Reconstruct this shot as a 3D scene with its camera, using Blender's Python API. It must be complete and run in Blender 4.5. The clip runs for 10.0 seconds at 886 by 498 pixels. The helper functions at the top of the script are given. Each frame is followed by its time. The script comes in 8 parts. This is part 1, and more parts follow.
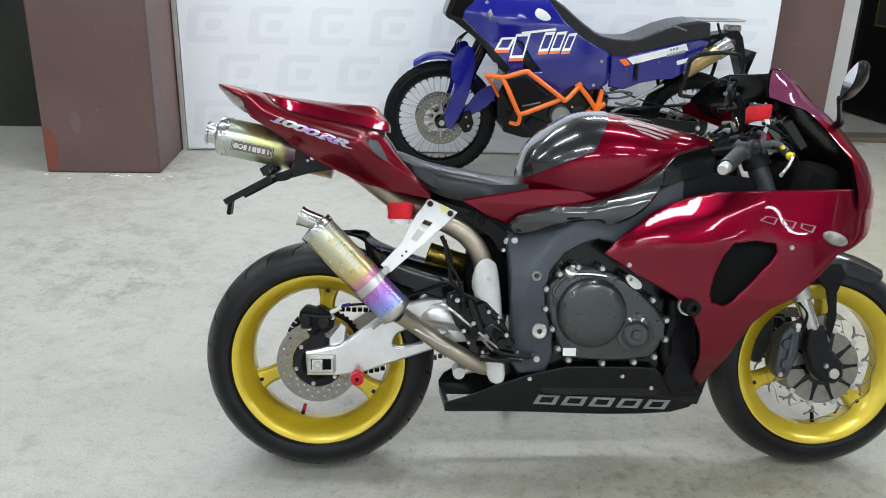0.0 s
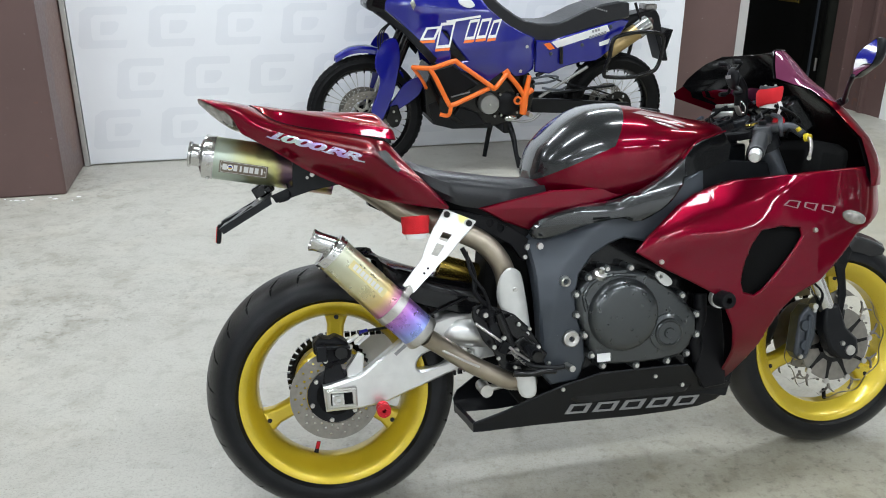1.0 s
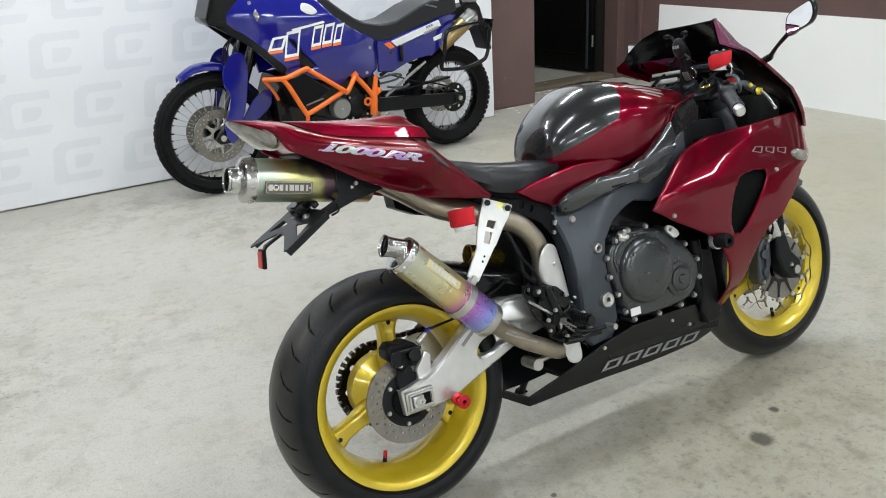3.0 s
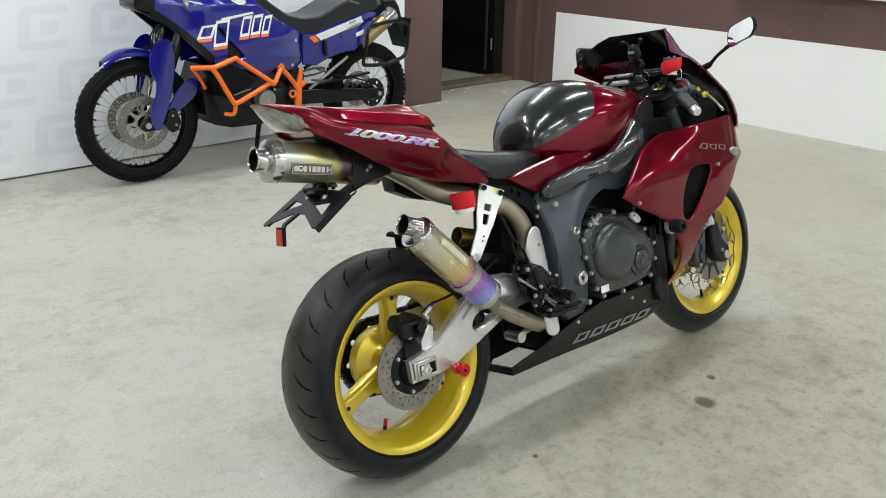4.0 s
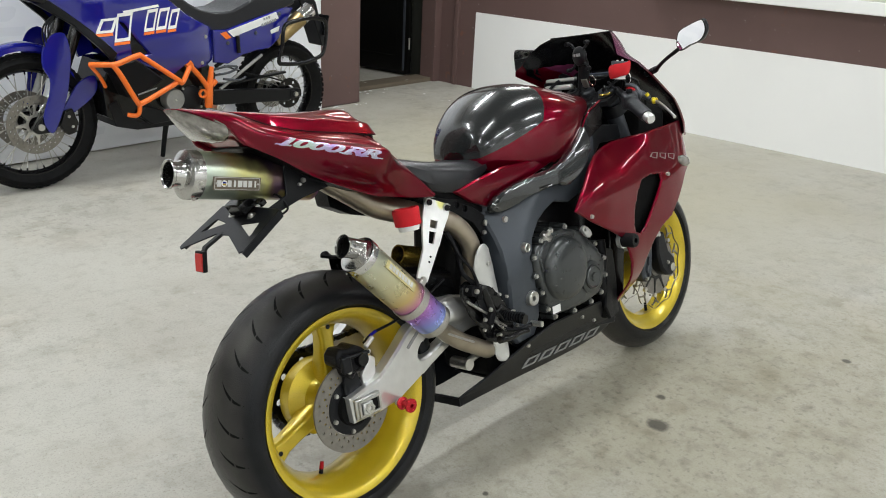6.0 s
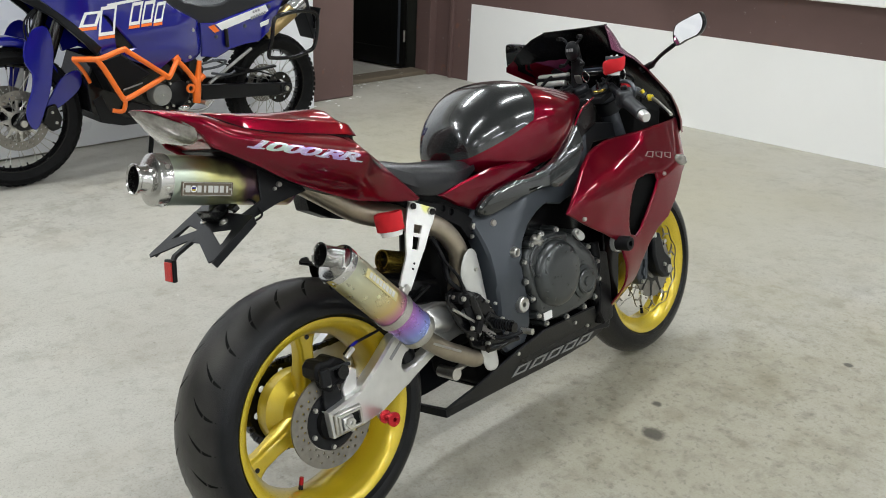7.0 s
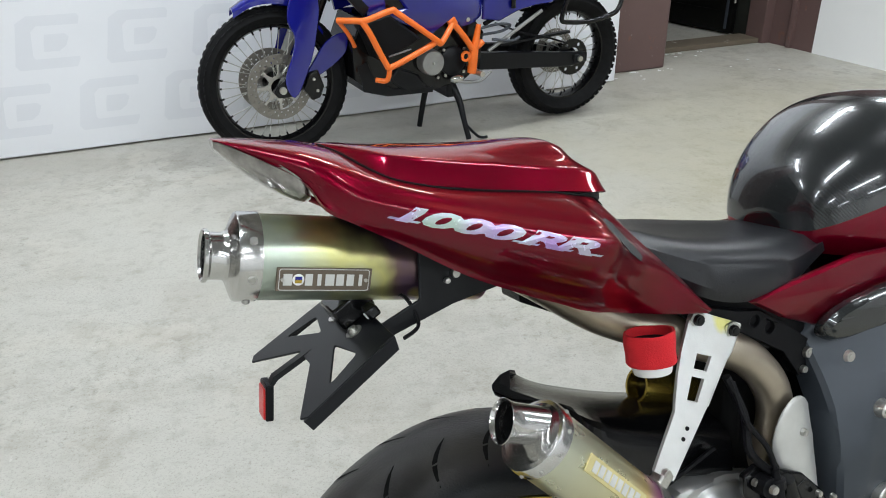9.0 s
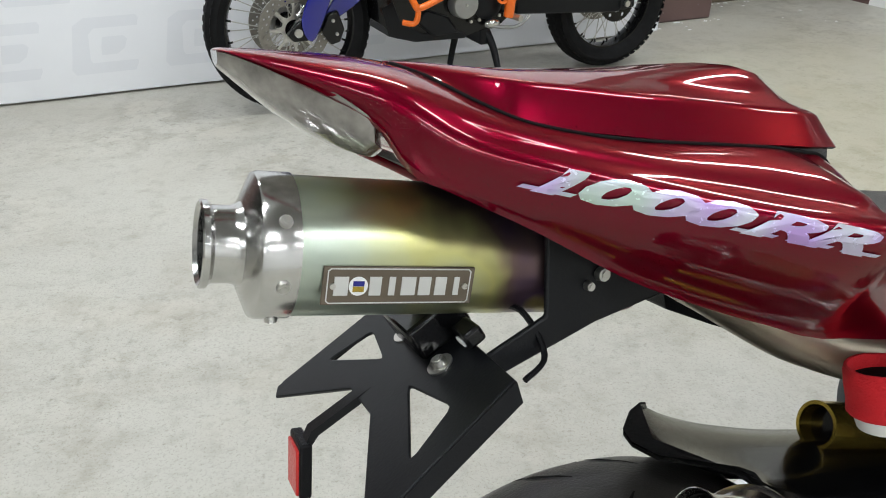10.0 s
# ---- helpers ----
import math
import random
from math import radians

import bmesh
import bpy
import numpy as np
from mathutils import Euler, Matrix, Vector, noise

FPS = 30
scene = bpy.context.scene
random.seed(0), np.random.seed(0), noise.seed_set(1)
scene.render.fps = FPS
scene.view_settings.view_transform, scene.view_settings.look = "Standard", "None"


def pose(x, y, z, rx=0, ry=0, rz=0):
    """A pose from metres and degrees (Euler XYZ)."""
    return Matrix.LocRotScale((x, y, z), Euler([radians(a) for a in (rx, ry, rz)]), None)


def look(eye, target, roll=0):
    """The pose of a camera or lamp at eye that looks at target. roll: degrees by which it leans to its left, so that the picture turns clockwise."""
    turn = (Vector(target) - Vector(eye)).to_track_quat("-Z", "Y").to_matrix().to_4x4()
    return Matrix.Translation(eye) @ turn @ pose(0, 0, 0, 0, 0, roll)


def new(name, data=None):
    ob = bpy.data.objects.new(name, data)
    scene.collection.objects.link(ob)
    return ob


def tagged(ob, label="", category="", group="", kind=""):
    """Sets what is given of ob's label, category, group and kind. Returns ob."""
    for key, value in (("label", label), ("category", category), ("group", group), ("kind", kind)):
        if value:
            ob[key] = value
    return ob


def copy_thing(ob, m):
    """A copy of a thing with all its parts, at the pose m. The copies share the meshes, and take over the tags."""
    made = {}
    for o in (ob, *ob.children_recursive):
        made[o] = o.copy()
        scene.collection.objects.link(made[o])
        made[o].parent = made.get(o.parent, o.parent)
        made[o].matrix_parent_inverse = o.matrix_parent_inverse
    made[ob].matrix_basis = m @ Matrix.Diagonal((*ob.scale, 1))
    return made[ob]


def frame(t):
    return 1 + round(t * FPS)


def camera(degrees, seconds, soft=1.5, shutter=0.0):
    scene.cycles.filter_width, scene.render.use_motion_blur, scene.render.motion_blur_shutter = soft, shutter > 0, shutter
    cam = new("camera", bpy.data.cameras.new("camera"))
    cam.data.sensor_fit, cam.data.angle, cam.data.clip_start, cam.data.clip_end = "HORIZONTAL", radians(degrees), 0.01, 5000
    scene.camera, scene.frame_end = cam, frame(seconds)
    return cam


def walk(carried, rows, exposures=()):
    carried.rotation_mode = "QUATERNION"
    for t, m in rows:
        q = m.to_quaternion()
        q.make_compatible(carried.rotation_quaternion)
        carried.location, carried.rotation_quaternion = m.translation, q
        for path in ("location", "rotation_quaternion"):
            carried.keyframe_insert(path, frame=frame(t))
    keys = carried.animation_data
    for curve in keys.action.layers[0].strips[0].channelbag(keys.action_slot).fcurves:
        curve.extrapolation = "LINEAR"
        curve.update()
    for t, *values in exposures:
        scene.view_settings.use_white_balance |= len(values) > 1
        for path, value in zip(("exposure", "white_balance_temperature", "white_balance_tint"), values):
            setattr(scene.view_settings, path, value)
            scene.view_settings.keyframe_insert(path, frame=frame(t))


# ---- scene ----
cam = camera(56.0, 10.0, soft=1.0)
PATH = [
    (0, (0.523, 0.096, 1.419), (0.227, 1.94, 0.702), 1.8),
    (0.5, (0.32, 0.197, 1.422), (0.066, 2.046, 0.704), -1.4),
    (1, (0.164, 0.228, 1.419), (0.154, 2.086, 0.678), 0.1),
    (1.5, (-0.071, 0.177, 1.43), (0.144, 2.022, 0.688), 1.6),
    (2, (-0.245, 0.153, 1.431), (0.087, 1.981, 0.692), 2.7),
    (2.5, (-0.379, 0.249, 1.417), (0.021, 2.068, 0.688), -1.7),
    (2.7, (-0.434, 0.281, 1.42), (0.037, 2.08, 0.685), -2.7),
    (3.8, (-0.877, 0.267, 1.439), (-0.087, 1.945, 0.69), -0.0),
    (4, (-0.934, 0.261, 1.445), (-0.068, 1.901, 0.695), 1.1),
    (4.5, (-0.972, 0.257, 1.447), (-0.017, 1.849, 0.704), 2.7),
    (5, (-0.973, 0.294, 1.417), (0.028, 1.861, 0.679), 4.6),
    (5.5, (-0.931, 0.432, 1.411), (0.117, 1.968, 0.674), 4.4),
    (6, (-0.896, 0.496, 1.409), (0.155, 2.027, 0.666), 3.0),
    (6.2, (-0.891, 0.506, 1.413), (0.177, 2.023, 0.666), 3.1),
    (7.3, (-0.763, 0.621, 1.399), (0.252, 2.16, 0.625), 2.5),
    (7.5, (-0.723, 0.685, 1.386), (0.228, 2.265, 0.611), 2.5),
    (8, (-0.589, 0.867, 1.373), (0.258, 2.5, 0.588), 3.5),
    (8.5, (-0.471, 1.062, 1.334), (0.069, 2.809, 0.524), 1.3),
    (9, (-0.362, 1.263, 1.313), (0.02, 3.023, 0.442), 0.2),
    (9.5, (-0.372, 1.447, 1.264), (-0.051, 3.186, 0.33), -0.4),
    (10, (-0.388, 1.621, 1.167), (-0.03, 3.341, 0.21), 0.8),
]
walk(cam, [(t, look(eye, target, roll)) for t, eye, target, roll in PATH], [(0.0, -0.03, 6050, 10), (2.5, -0.03, 6250, 10), (4.5, -0.12, 6400, 10), (6.0, -0.13, 6480, 10), (7.5, -0.15, 6350, 10), (8.5, -0.09, 6080, 10), (9.0, -0.06, 6150, 10), (10.0, -0.07, 6320, 10)])

# ---- world and lights ----
ROOM = Matrix.Translation((0, 5.61, 0)) @ Matrix.Rotation(radians(13.2), 4, "Z")
# the side wall stands a little out of square
EAST = ROOM @ Matrix.Translation((3.56, 0.08, 0)) @ Matrix.Rotation(radians(3.0), 4, "Z") @ Matrix.Translation((-3.56, -0.08, 0))
world = bpy.data.worlds.new("world")
scene.world = world
world.use_nodes = True
world.node_tree.nodes["Background"].inputs[0].default_value = (0.75, 0.85, 1.0, 1)
world.node_tree.nodes["Background"].inputs[1].default_value = 0.02
CEILING = 3.1
# rows of ceiling tubes: (u, v, length, watts)
TUBES = [(u, v, 1.2) for v in (-1.0, -3.4, -5.8, -8.0) for u in (-4.2, -1.9, 0.4, 2.7)]
for u, v, size in TUBES:
    lamp = bpy.data.lights.new("tube_light", "AREA")
    lamp.shape, lamp.size, lamp.size_y, lamp.energy = "RECTANGLE", size, 0.17, 38.0 if v > -2 else 22.0 if v > -5 else 29.0
    lamp.color = (0.955, 0.995, 1.0)
    ob = new("tube_light", lamp)
    ob.matrix_world = ROOM @ Matrix.Translation((u, v, CEILING - 0.09))

# ---- small tools ----
from mathutils.bvhtree import BVHTree
from mathutils.geometry import tessellate_polygon


def mat(name, color, rough=0.5, metal=0.0, coat=0.0, vary=0.08, scale=30.0, bump=0.0, bscale=200.0, rvary=0.08, spec=0.5, aniso=0.0):
    """A surface with colour and gloss that vary at two scales, and a fine relief."""
    m = bpy.data.materials.new(name)
    m.use_nodes = True
    nt = m.node_tree
    b = nt.nodes["Principled BSDF"]
    b.inputs["Metallic"].default_value = metal
    b.inputs["Coat Weight"].default_value = coat
    b.inputs["Coat Roughness"].default_value = 0.04
    b.inputs["Specular IOR Level"].default_value = spec
    tc = nt.nodes.new("ShaderNodeTexCoord")
    big = nt.nodes.new("ShaderNodeTexNoise")
    big.inputs["Scale"].default_value, big.inputs["Detail"].default_value = scale, 5
    small = nt.nodes.new("ShaderNodeTexNoise")
    small.inputs["Scale"].default_value, small.inputs["Detail"].default_value = bscale, 3
    for n in (big, small):
        nt.links.new(tc.outputs["Object"], n.inputs["Vector"])
    ramp = nt.nodes.new("ShaderNodeMix")
    ramp.data_type = "RGBA"
    ramp.inputs["A"].default_value = (*[max(0, c * (1 - vary * 2)) for c in color], 1)
    ramp.inputs["B"].default_value = (*[min(1, c * (1 + vary * 2)) for c in color], 1)
    nt.links.new(big.outputs["Fac"], ramp.inputs["Factor"])
    nt.links.new(ramp.outputs["Result"], b.inputs["Base Color"])
    rr = nt.nodes.new("ShaderNodeMapRange")
    rr.inputs["To Min"].default_value, rr.inputs["To Max"].default_value = max(0.02, rough - rvary), min(1, rough + rvary)
    nt.links.new(small.outputs["Fac"], rr.inputs["Value"])
    nt.links.new(rr.outputs["Result"], b.inputs["Roughness"])
    if bump:
        bp = nt.nodes.new("ShaderNodeBump")
        bp.inputs["Strength"].default_value, bp.inputs["Distance"].default_value = bump, 0.002
        nt.links.new(small.outputs["Fac"], bp.inputs["Height"])
        nt.links.new(bp.outputs["Normal"], b.inputs["Normal"])
    return m


def node(nt, kind, **inputs):
    n = nt.nodes.new(kind)
    for key, value in inputs.items():
        n.inputs[key.replace("_", " ")].default_value = value
    return n


def finish(bm, me, sharp):
    bmesh.ops.remove_doubles(bm, verts=bm.verts, dist=1e-5)
    bmesh.ops.recalc_face_normals(bm, faces=bm.faces)
    for f in bm.faces:
        f.smooth = True
    for e in bm.edges:
        if len(e.link_faces) != 2 or e.calc_face_angle(0) > radians(sharp):
            e.smooth = False
    bm.to_mesh(me)
    bm.free()


def part(name, bm, material, parent=None, label="", bevel=0.0, sharp=38):
    """Links a bmesh as one mesh object under a thing or a part."""
    me = bpy.data.meshes.new(name)
    finish(bm, me, sharp)
    for m in material if isinstance(material, (list, tuple)) else [material]:
        me.materials.append(m)
    ob = new(name, me)
    ob.parent = parent
    if label:
        tagged(ob, label)
    if bevel:
        mod = ob.modifiers.new("bevel", "BEVEL")
        mod.width, mod.segments, mod.limit_method, mod.angle_limit = bevel, 2, "ANGLE", radians(40)
        mod.harden_normals = False
    return ob


def thing(name, label, category, m=None, group="", kind=""):
    ob = new(name)
    ob.matrix_world = m if m is not None else Matrix()
    return tagged(ob, label, category, group, kind)


def B():
    return bmesh.new()


def turn_to(d):
    return Vector(d).to_track_quat("Z", "Y").to_matrix().to_4x4()


def box(bm, c, s, rot=None):
    m = Matrix.Translation(c) @ (rot or Matrix()) @ Matrix.Diagonal((*s, 1))
    bmesh.ops.create_cube(bm, size=1, matrix=m)
    return bm


def cyl(bm, p, q, r, r2=None, seg=20, caps=True):
    p, q = Vector(p), Vector(q)
    m = Matrix.Translation((p + q) / 2) @ turn_to(q - p)
    bmesh.ops.create_cone(bm, cap_ends=caps, segments=seg, radius1=r, radius2=r if r2 is None else r2, depth=(q - p).length, matrix=m)
    return bm


def ball(bm, c, r, seg=16, rot=None):
    r = r if isinstance(r, tuple) else (r, r, r)
    bmesh.ops.create_uvsphere(bm, u_segments=seg, v_segments=seg // 2 + 2, radius=1, matrix=Matrix.Translation(c) @ (rot or Matrix()) @ Matrix.Diagonal((*r, 1)))
    return bm


def spline(pts, n=6, closed=False):
    """Points along a smooth curve through pts."""
    pts = [Vector(p) for p in pts]
    out, k = [], len(pts)
    for i in range(k if closed else k - 1):
        a, b, c, d = (pts[(i + o) % k] if closed else pts[min(max(i + o, 0), k - 1)] for o in (-1, 0, 1, 2))
        for j in range(n):
            t = j / n
            out.append(0.5 * ((2 * b) + (c - a) * t + (2 * a - 5 * b + 4 * c - d) * t * t + (3 * b - a - 3 * c + d) * t ** 3))
    if not closed:
        out.append(pts[-1])
    return out


def skin(bm, rings, ring_closed=True, caps=True, loop=False):
    """Joins rings of equal length into a surface."""
    vs = [[bm.verts.new(p) for p in ring] for ring in rings]
    n = len(vs[0])
    pairs = list(zip(vs, vs[1:])) + ([(vs[-1], vs[0])] if loop else [])
    for a, b in pairs:
        for i in range(n if ring_closed else n - 1):
            j = (i + 1) % n
            bm.faces.new((a[i], a[j], b[j], b[i]))
    if caps and ring_closed and not loop:
        bm.faces.new(vs[0])
        bm.faces.new(vs[-1][::-1])
    return bm


def tube(bm, pts, r, seg=10, n=6, closed=False, smooth=True):
    """A bent tube through pts; r is one radius or one for each point."""
    path = spline(pts, n, closed) if smooth else [Vector(p) for p in pts]
    k = len(path)
    rad = [r] * k if not isinstance(r, (list, tuple)) else [np.interp(i / (k - 1), np.linspace(0, 1, len(r)), r) for i in range(k)]
    rings, side = [], None
    for i, p in enumerate(path):
        d = (path[(i + 1) % k] - path[i - 1]) if closed else (path[min(i + 1, k - 1)] - path[max(i - 1, 0)])
        d.normalize()
        if side is None:
            side = d.orthogonal()
        side = (side - d * side.dot(d)).normalized()
        up = d.cross(side)
        rings.append([p + float(rad[i]) * (math.cos(a) * side + math.sin(a) * up) for a in (2 * math.pi * j / seg for j in range(seg))])
    return skin(bm, rings, loop=closed)


def lathe(bm, prof, c=(0, 0, 0), axis=(0, 1, 0), seg=64, closed=True):
    """Turns a profile of (along, radius) round an axis through c."""
    m = Matrix.Translation(c) @ turn_to(axis)
    rings = []
    for a in np.linspace(0, 2 * math.pi, seg, endpoint=False):
        rings.append([m @ Vector((r * math.cos(a), r * math.sin(a), h)) for h, r in prof])
    return skin(bm, rings, ring_closed=closed, caps=False, loop=True)


def circle(c, r, n=16, ry=None, a0=0.0):
    return [(c[0] + r * math.cos(a0 + 2 * math.pi * i / n), c[1] + (ry or r) * math.sin(a0 + 2 * math.pi * i / n)) for i in range(n)]


def flat(loops):
    """A triangulated polygon with holes: points and triangles."""
    loops = [[Vector((p[0], p[1], 0)) for p in l] for l in loops]
    return [v for l in loops for v in l], tessellate_polygon(loops), loops


def prism(bm, loops, place, w0, w1):
    """An upright sheet cut from a polygon with holes; place maps (u, v, w) to a point."""
    pts, tris, ls = flat(loops)
    a = [bm.verts.new(place(p.x, p.y, w0)) for p in pts]
    b = [bm.verts.new(place(p.x, p.y, w1)) for p in pts]
    for t in tris:
        bm.faces.new([a[i] for i in t])
        bm.faces.new([b[i] for i in reversed(t)])
    k = 0
    for l in ls:
        n = len(l)
        for i in range(n):
            j = (i + 1) % n
            bm.faces.new((a[k + i], a[k + j], b[k + j], b[k + i]))
        k += n
    return bm


def shell(bm, loops, depth, thick, step=0.03, roll=0.004, cuts=()):
    """A bowed panel: polygon with holes in (x, z), pushed to y = depth(x, z), thick towards the middle plane."""
    pts, tris, _ = flat(loops)
    t = bmesh.new()
    vs = [t.verts.new((p.x, 0, p.y)) for p in pts]
    for f in tris:
        try:
            t.faces.new([vs[i] for i in f])
        except ValueError:
            pass
    if roll:
        bmesh.ops.recalc_face_normals(t, faces=t.faces)
        bmesh.ops.inset_region(t, faces=t.faces[:], thickness=max(0.003, roll * 0.9), use_boundary=True, use_even_offset=True)
    for line in cuts:
        for x, z in line:
            bmesh.ops.bisect_plane(t, geom=t.verts[:] + t.edges[:] + t.faces[:], plane_co=(x, 0, z), plane_no=(1, 0, 0), dist=1e-5)
        for (x0, z0), (x1, z1) in zip(line, line[1:]):
            inside = [f for f in t.faces if x0 < f.calc_center_median().x < x1]
            geom = set(inside) | {e for f in inside for e in f.edges} | {v for f in inside for v in f.verts}
            bmesh.ops.bisect_plane(t, geom=list(geom), plane_co=(x0, 0, z0), plane_no=(z0 - z1, 0, x1 - x0), dist=1e-5)
    xs, zs = [p.x for p in pts], [p.y for p in pts]
    for lo, hi, no in ((min(xs), max(xs), (1, 0, 0)), (min(zs), max(zs), (0, 0, 1))):
        for c in np.arange(lo + step, hi, step):
            bmesh.ops.bisect_plane(t, geom=t.verts[:] + t.edges[:] + t.faces[:], plane_co=Vector(no) * float(c), plane_no=no, dist=1e-5)
    bmesh.ops.remove_doubles(t, verts=t.verts, dist=2e-4)
    t.verts.index_update()
    edge = {v.index for e in t.edges if e.is_boundary for v in e.verts}
    a, b = [], []
    for v in t.verts:
        y = depth(v.co.x, v.co.z)
        s = 1 if y > 0 else -1
        a.append(bm.verts.new((v.co.x, y - s * (roll if v.index in edge else 0), v.co.z)))
        b.append(bm.verts.new((v.co.x, y - s * thick, v.co.z)))
    for f in t.faces:
        i = [v.index for v in f.verts]
        bm.faces.new([a[k] for k in i])
        bm.faces.new([b[k] for k in reversed(i)])
    for e in t.edges:
        if e.is_boundary:
            i, j = (v.index for v in e.verts)
            bm.faces.new((a[i], a[j], b[j], b[i]))
    t.free()
    return bm


def smooth_table(table, n=5):
    return [tuple(p) for p in zip(*[np.array(c) for c in zip(*[list(r) for r in _dense(table, n)])])]


def _dense(table, n):
    out, k = [], len(table)
    for i in range(k - 1):
        a, b, c, d = (np.array(table[min(max(i + o, 0), k - 1)], float) for o in (-1, 0, 1, 2))
        for j in range(n):
            t = j / n
            out.append(0.5 * ((2 * b) + (c - a) * t + (2 * a - 5 * b + 4 * c - d) * t * t + (3 * b - a - 3 * c + d) * t ** 3))
    out.append(np.array(table[-1], float))
    return out


def letters(body, size, shear=0.0, weight=0.0, depth=0.0):
    """The mesh of a written word in the built-in font, as a bmesh in its own x, y plane."""
    cu = bpy.data.curves.new("word", "FONT")
    cu.body, cu.size, cu.shear, cu.offset, cu.extrude = body, size, shear, weight, depth
    cu.resolution_u = 3
    ob = new("word", cu)
    me = bpy.data.meshes.new_from_object(ob.evaluated_get(bpy.context.evaluated_depsgraph_get()))
    bpy.data.objects.remove(ob)
    bm = B()
    bm.from_mesh(me)
    return bm


def gridplate(bm, rows, skip, place, thick):
    """A sheet of quads over rows of (u, v), some cells left open, thick along place's third axis."""
    a = [[bm.verts.new(place(u, v, 0)) for u, v in r] for r in rows]
    b = [[bm.verts.new(place(u, v, thick)) for u, v in r] for r in rows]
    n, m = len(rows) - 1, len(rows[0]) - 1
    open_cell = lambda i, j: i < 0 or j < 0 or i >= n or j >= m or (i, j) in skip
    for i in range(n):
        for j in range(m):
            if open_cell(i, j):
                continue
            c = ((i, j), (i, j + 1), (i + 1, j + 1), (i + 1, j))
            bm.faces.new([a[p][q] for p, q in c])
            bm.faces.new([b[p][q] for p, q in reversed(c)])
            for k, (di, dj) in enumerate(((-1, 0), (0, 1), (1, 0), (0, -1))):
                if open_cell(i + di, j + dj):
                    (p, q), (r, s) = c[k], c[(k + 1) % 4]
                    bm.faces.new((a[p][q], b[p][q], b[r][s], a[r][s]))
    return bm


def outline(loop, width):
    """A polygon and the same one shrunk, for a ring-shaped mark."""
    c = Vector((sum(p[0] for p in loop) / len(loop), sum(p[1] for p in loop) / len(loop)))
    r = sum((Vector(p) - c).length for p in loop) / len(loop)
    k = 1 - width / r
    return [loop, [tuple(c + (Vector(p) - c) * k) for p in loop]]

# ---- materials ----
RED = mat("candy_red_paint", (0.155, 0.0007, 0.0125), 0.3, 0.7, 1.0, 0.06, 6, 0.0, 900, spec=0.08)
RED.node_tree.nodes["Principled BSDF"].inputs["Coat IOR"].default_value = 1.36
RED.node_tree.nodes["Principled BSDF"].inputs["Coat Roughness"].default_value = 0.02
RED.node_tree.nodes["Principled BSDF"].inputs["Specular Tint"].default_value = (0.75, 0.03, 0.06, 1)
BLACK = mat("black_plastic", (0.006, 0.006, 0.007), 0.42, 0, 0, 0.12, 20, 0.25, 700, spec=0.13)
GLOSSBLACK = mat("gloss_black", (0.004, 0.004, 0.0045), 0.2, 0, 0.2, 0.1, 12, spec=0.25)
SATIN = mat("satin_black_paint", (0.0075, 0.008, 0.0095), 0.32, 0, 0.0, 0.15, 14, 0.08, 400, spec=0.2)
GREY = mat("dark_grey_frame", (0.048, 0.056, 0.068), 0.38, 0.25, 0, 0.1, 14, 0.06, 500)
ENGINE = mat("engine_cover_paint", (0.050, 0.055, 0.056), 0.28, 0.6, 0.45, 0.05, 7, 0.0, 60, 0.02)
ALLOY = mat("worn_grey_alloy", (0.06, 0.066, 0.076), 0.36, 0.4, 0, 0.25, 40, 0.1, 500)
DARKPLASTIC = mat("dark_grey_plastic", (0.019, 0.021, 0.025), 0.4, 0, 0, 0.25, 40, 0.2, 500)
MESH = mat("grey_mesh", (0.05, 0.055, 0.055), 0.6, 0.2, 0, 0.5, 420, 0.8, 420)
GOLD = mat("gold_rim_paint", (0.60, 0.45, 0.022), 0.3, 0.45, 0.6, 0.06, 20, 0.03, 600)
ALU = mat("bare_aluminium", (0.70, 0.70, 0.69), 0.33, 0.82, 0, 0.08, 25, 0.08, 500)
STEEL = mat("brushed_steel", (0.55, 0.54, 0.51), 0.3, 0.95, 0, 0.1, 40, 0.08, 700)
CHROME = mat("polished_steel", (0.58, 0.575, 0.56), 0.19, 1.0, 0, 0.04, 20)
DISC = mat("brake_disc_steel", (0.24, 0.225, 0.20), 0.4, 0.8, 0, 0.15, 60, 0.1, 900)
PIPE = mat("heated_pipe_steel", (0.38, 0.33, 0.26), 0.36, 0.85, 0, 0.18, 18, 0.06, 400)
SEAT = mat("seat_vinyl", (0.014, 0.0145, 0.017), 0.3, 0, 0, 0.15, 20, 0.2, 500, spec=0.4)
CLOTH = mat("red_terry_cloth", (0.62, 0.012, 0.02), 0.9, 0, 0, 0.12, 40, 0.8, 500)
# near-black for sooty bores, black parts and the shade painted into holes and gaps
DEEPBLACK = mat("soot_and_shade_black", (0.003, 0.003, 0.003), 0.8, 0, 0, 0.2, 30, 0.2, 200, spec=0.15)
PALEGOLD = mat("pale_gold_plate", (0.62, 0.54, 0.26), 0.4, 0.3, 0, 0.05, 30)
WHITE = mat("white_plastic", (0.8, 0.8, 0.79), 0.4, 0, 0, 0.04, 20)
BLUE = mat("blue_plastic", (0.008, 0.010, 0.20), 0.12, 0, 0.8, 0.06, 8, 0.02, 600)
ORANGE = mat("orange_powder_coat", (0.85, 0.16, 0.01), 0.38, 0, 0.2, 0.06, 20, 0.1, 500)
SHIELD = mat("pale_heat_shield", (0.62, 0.62, 0.6), 0.35, 0.6, 0, 0.08, 30, 0.06, 400)
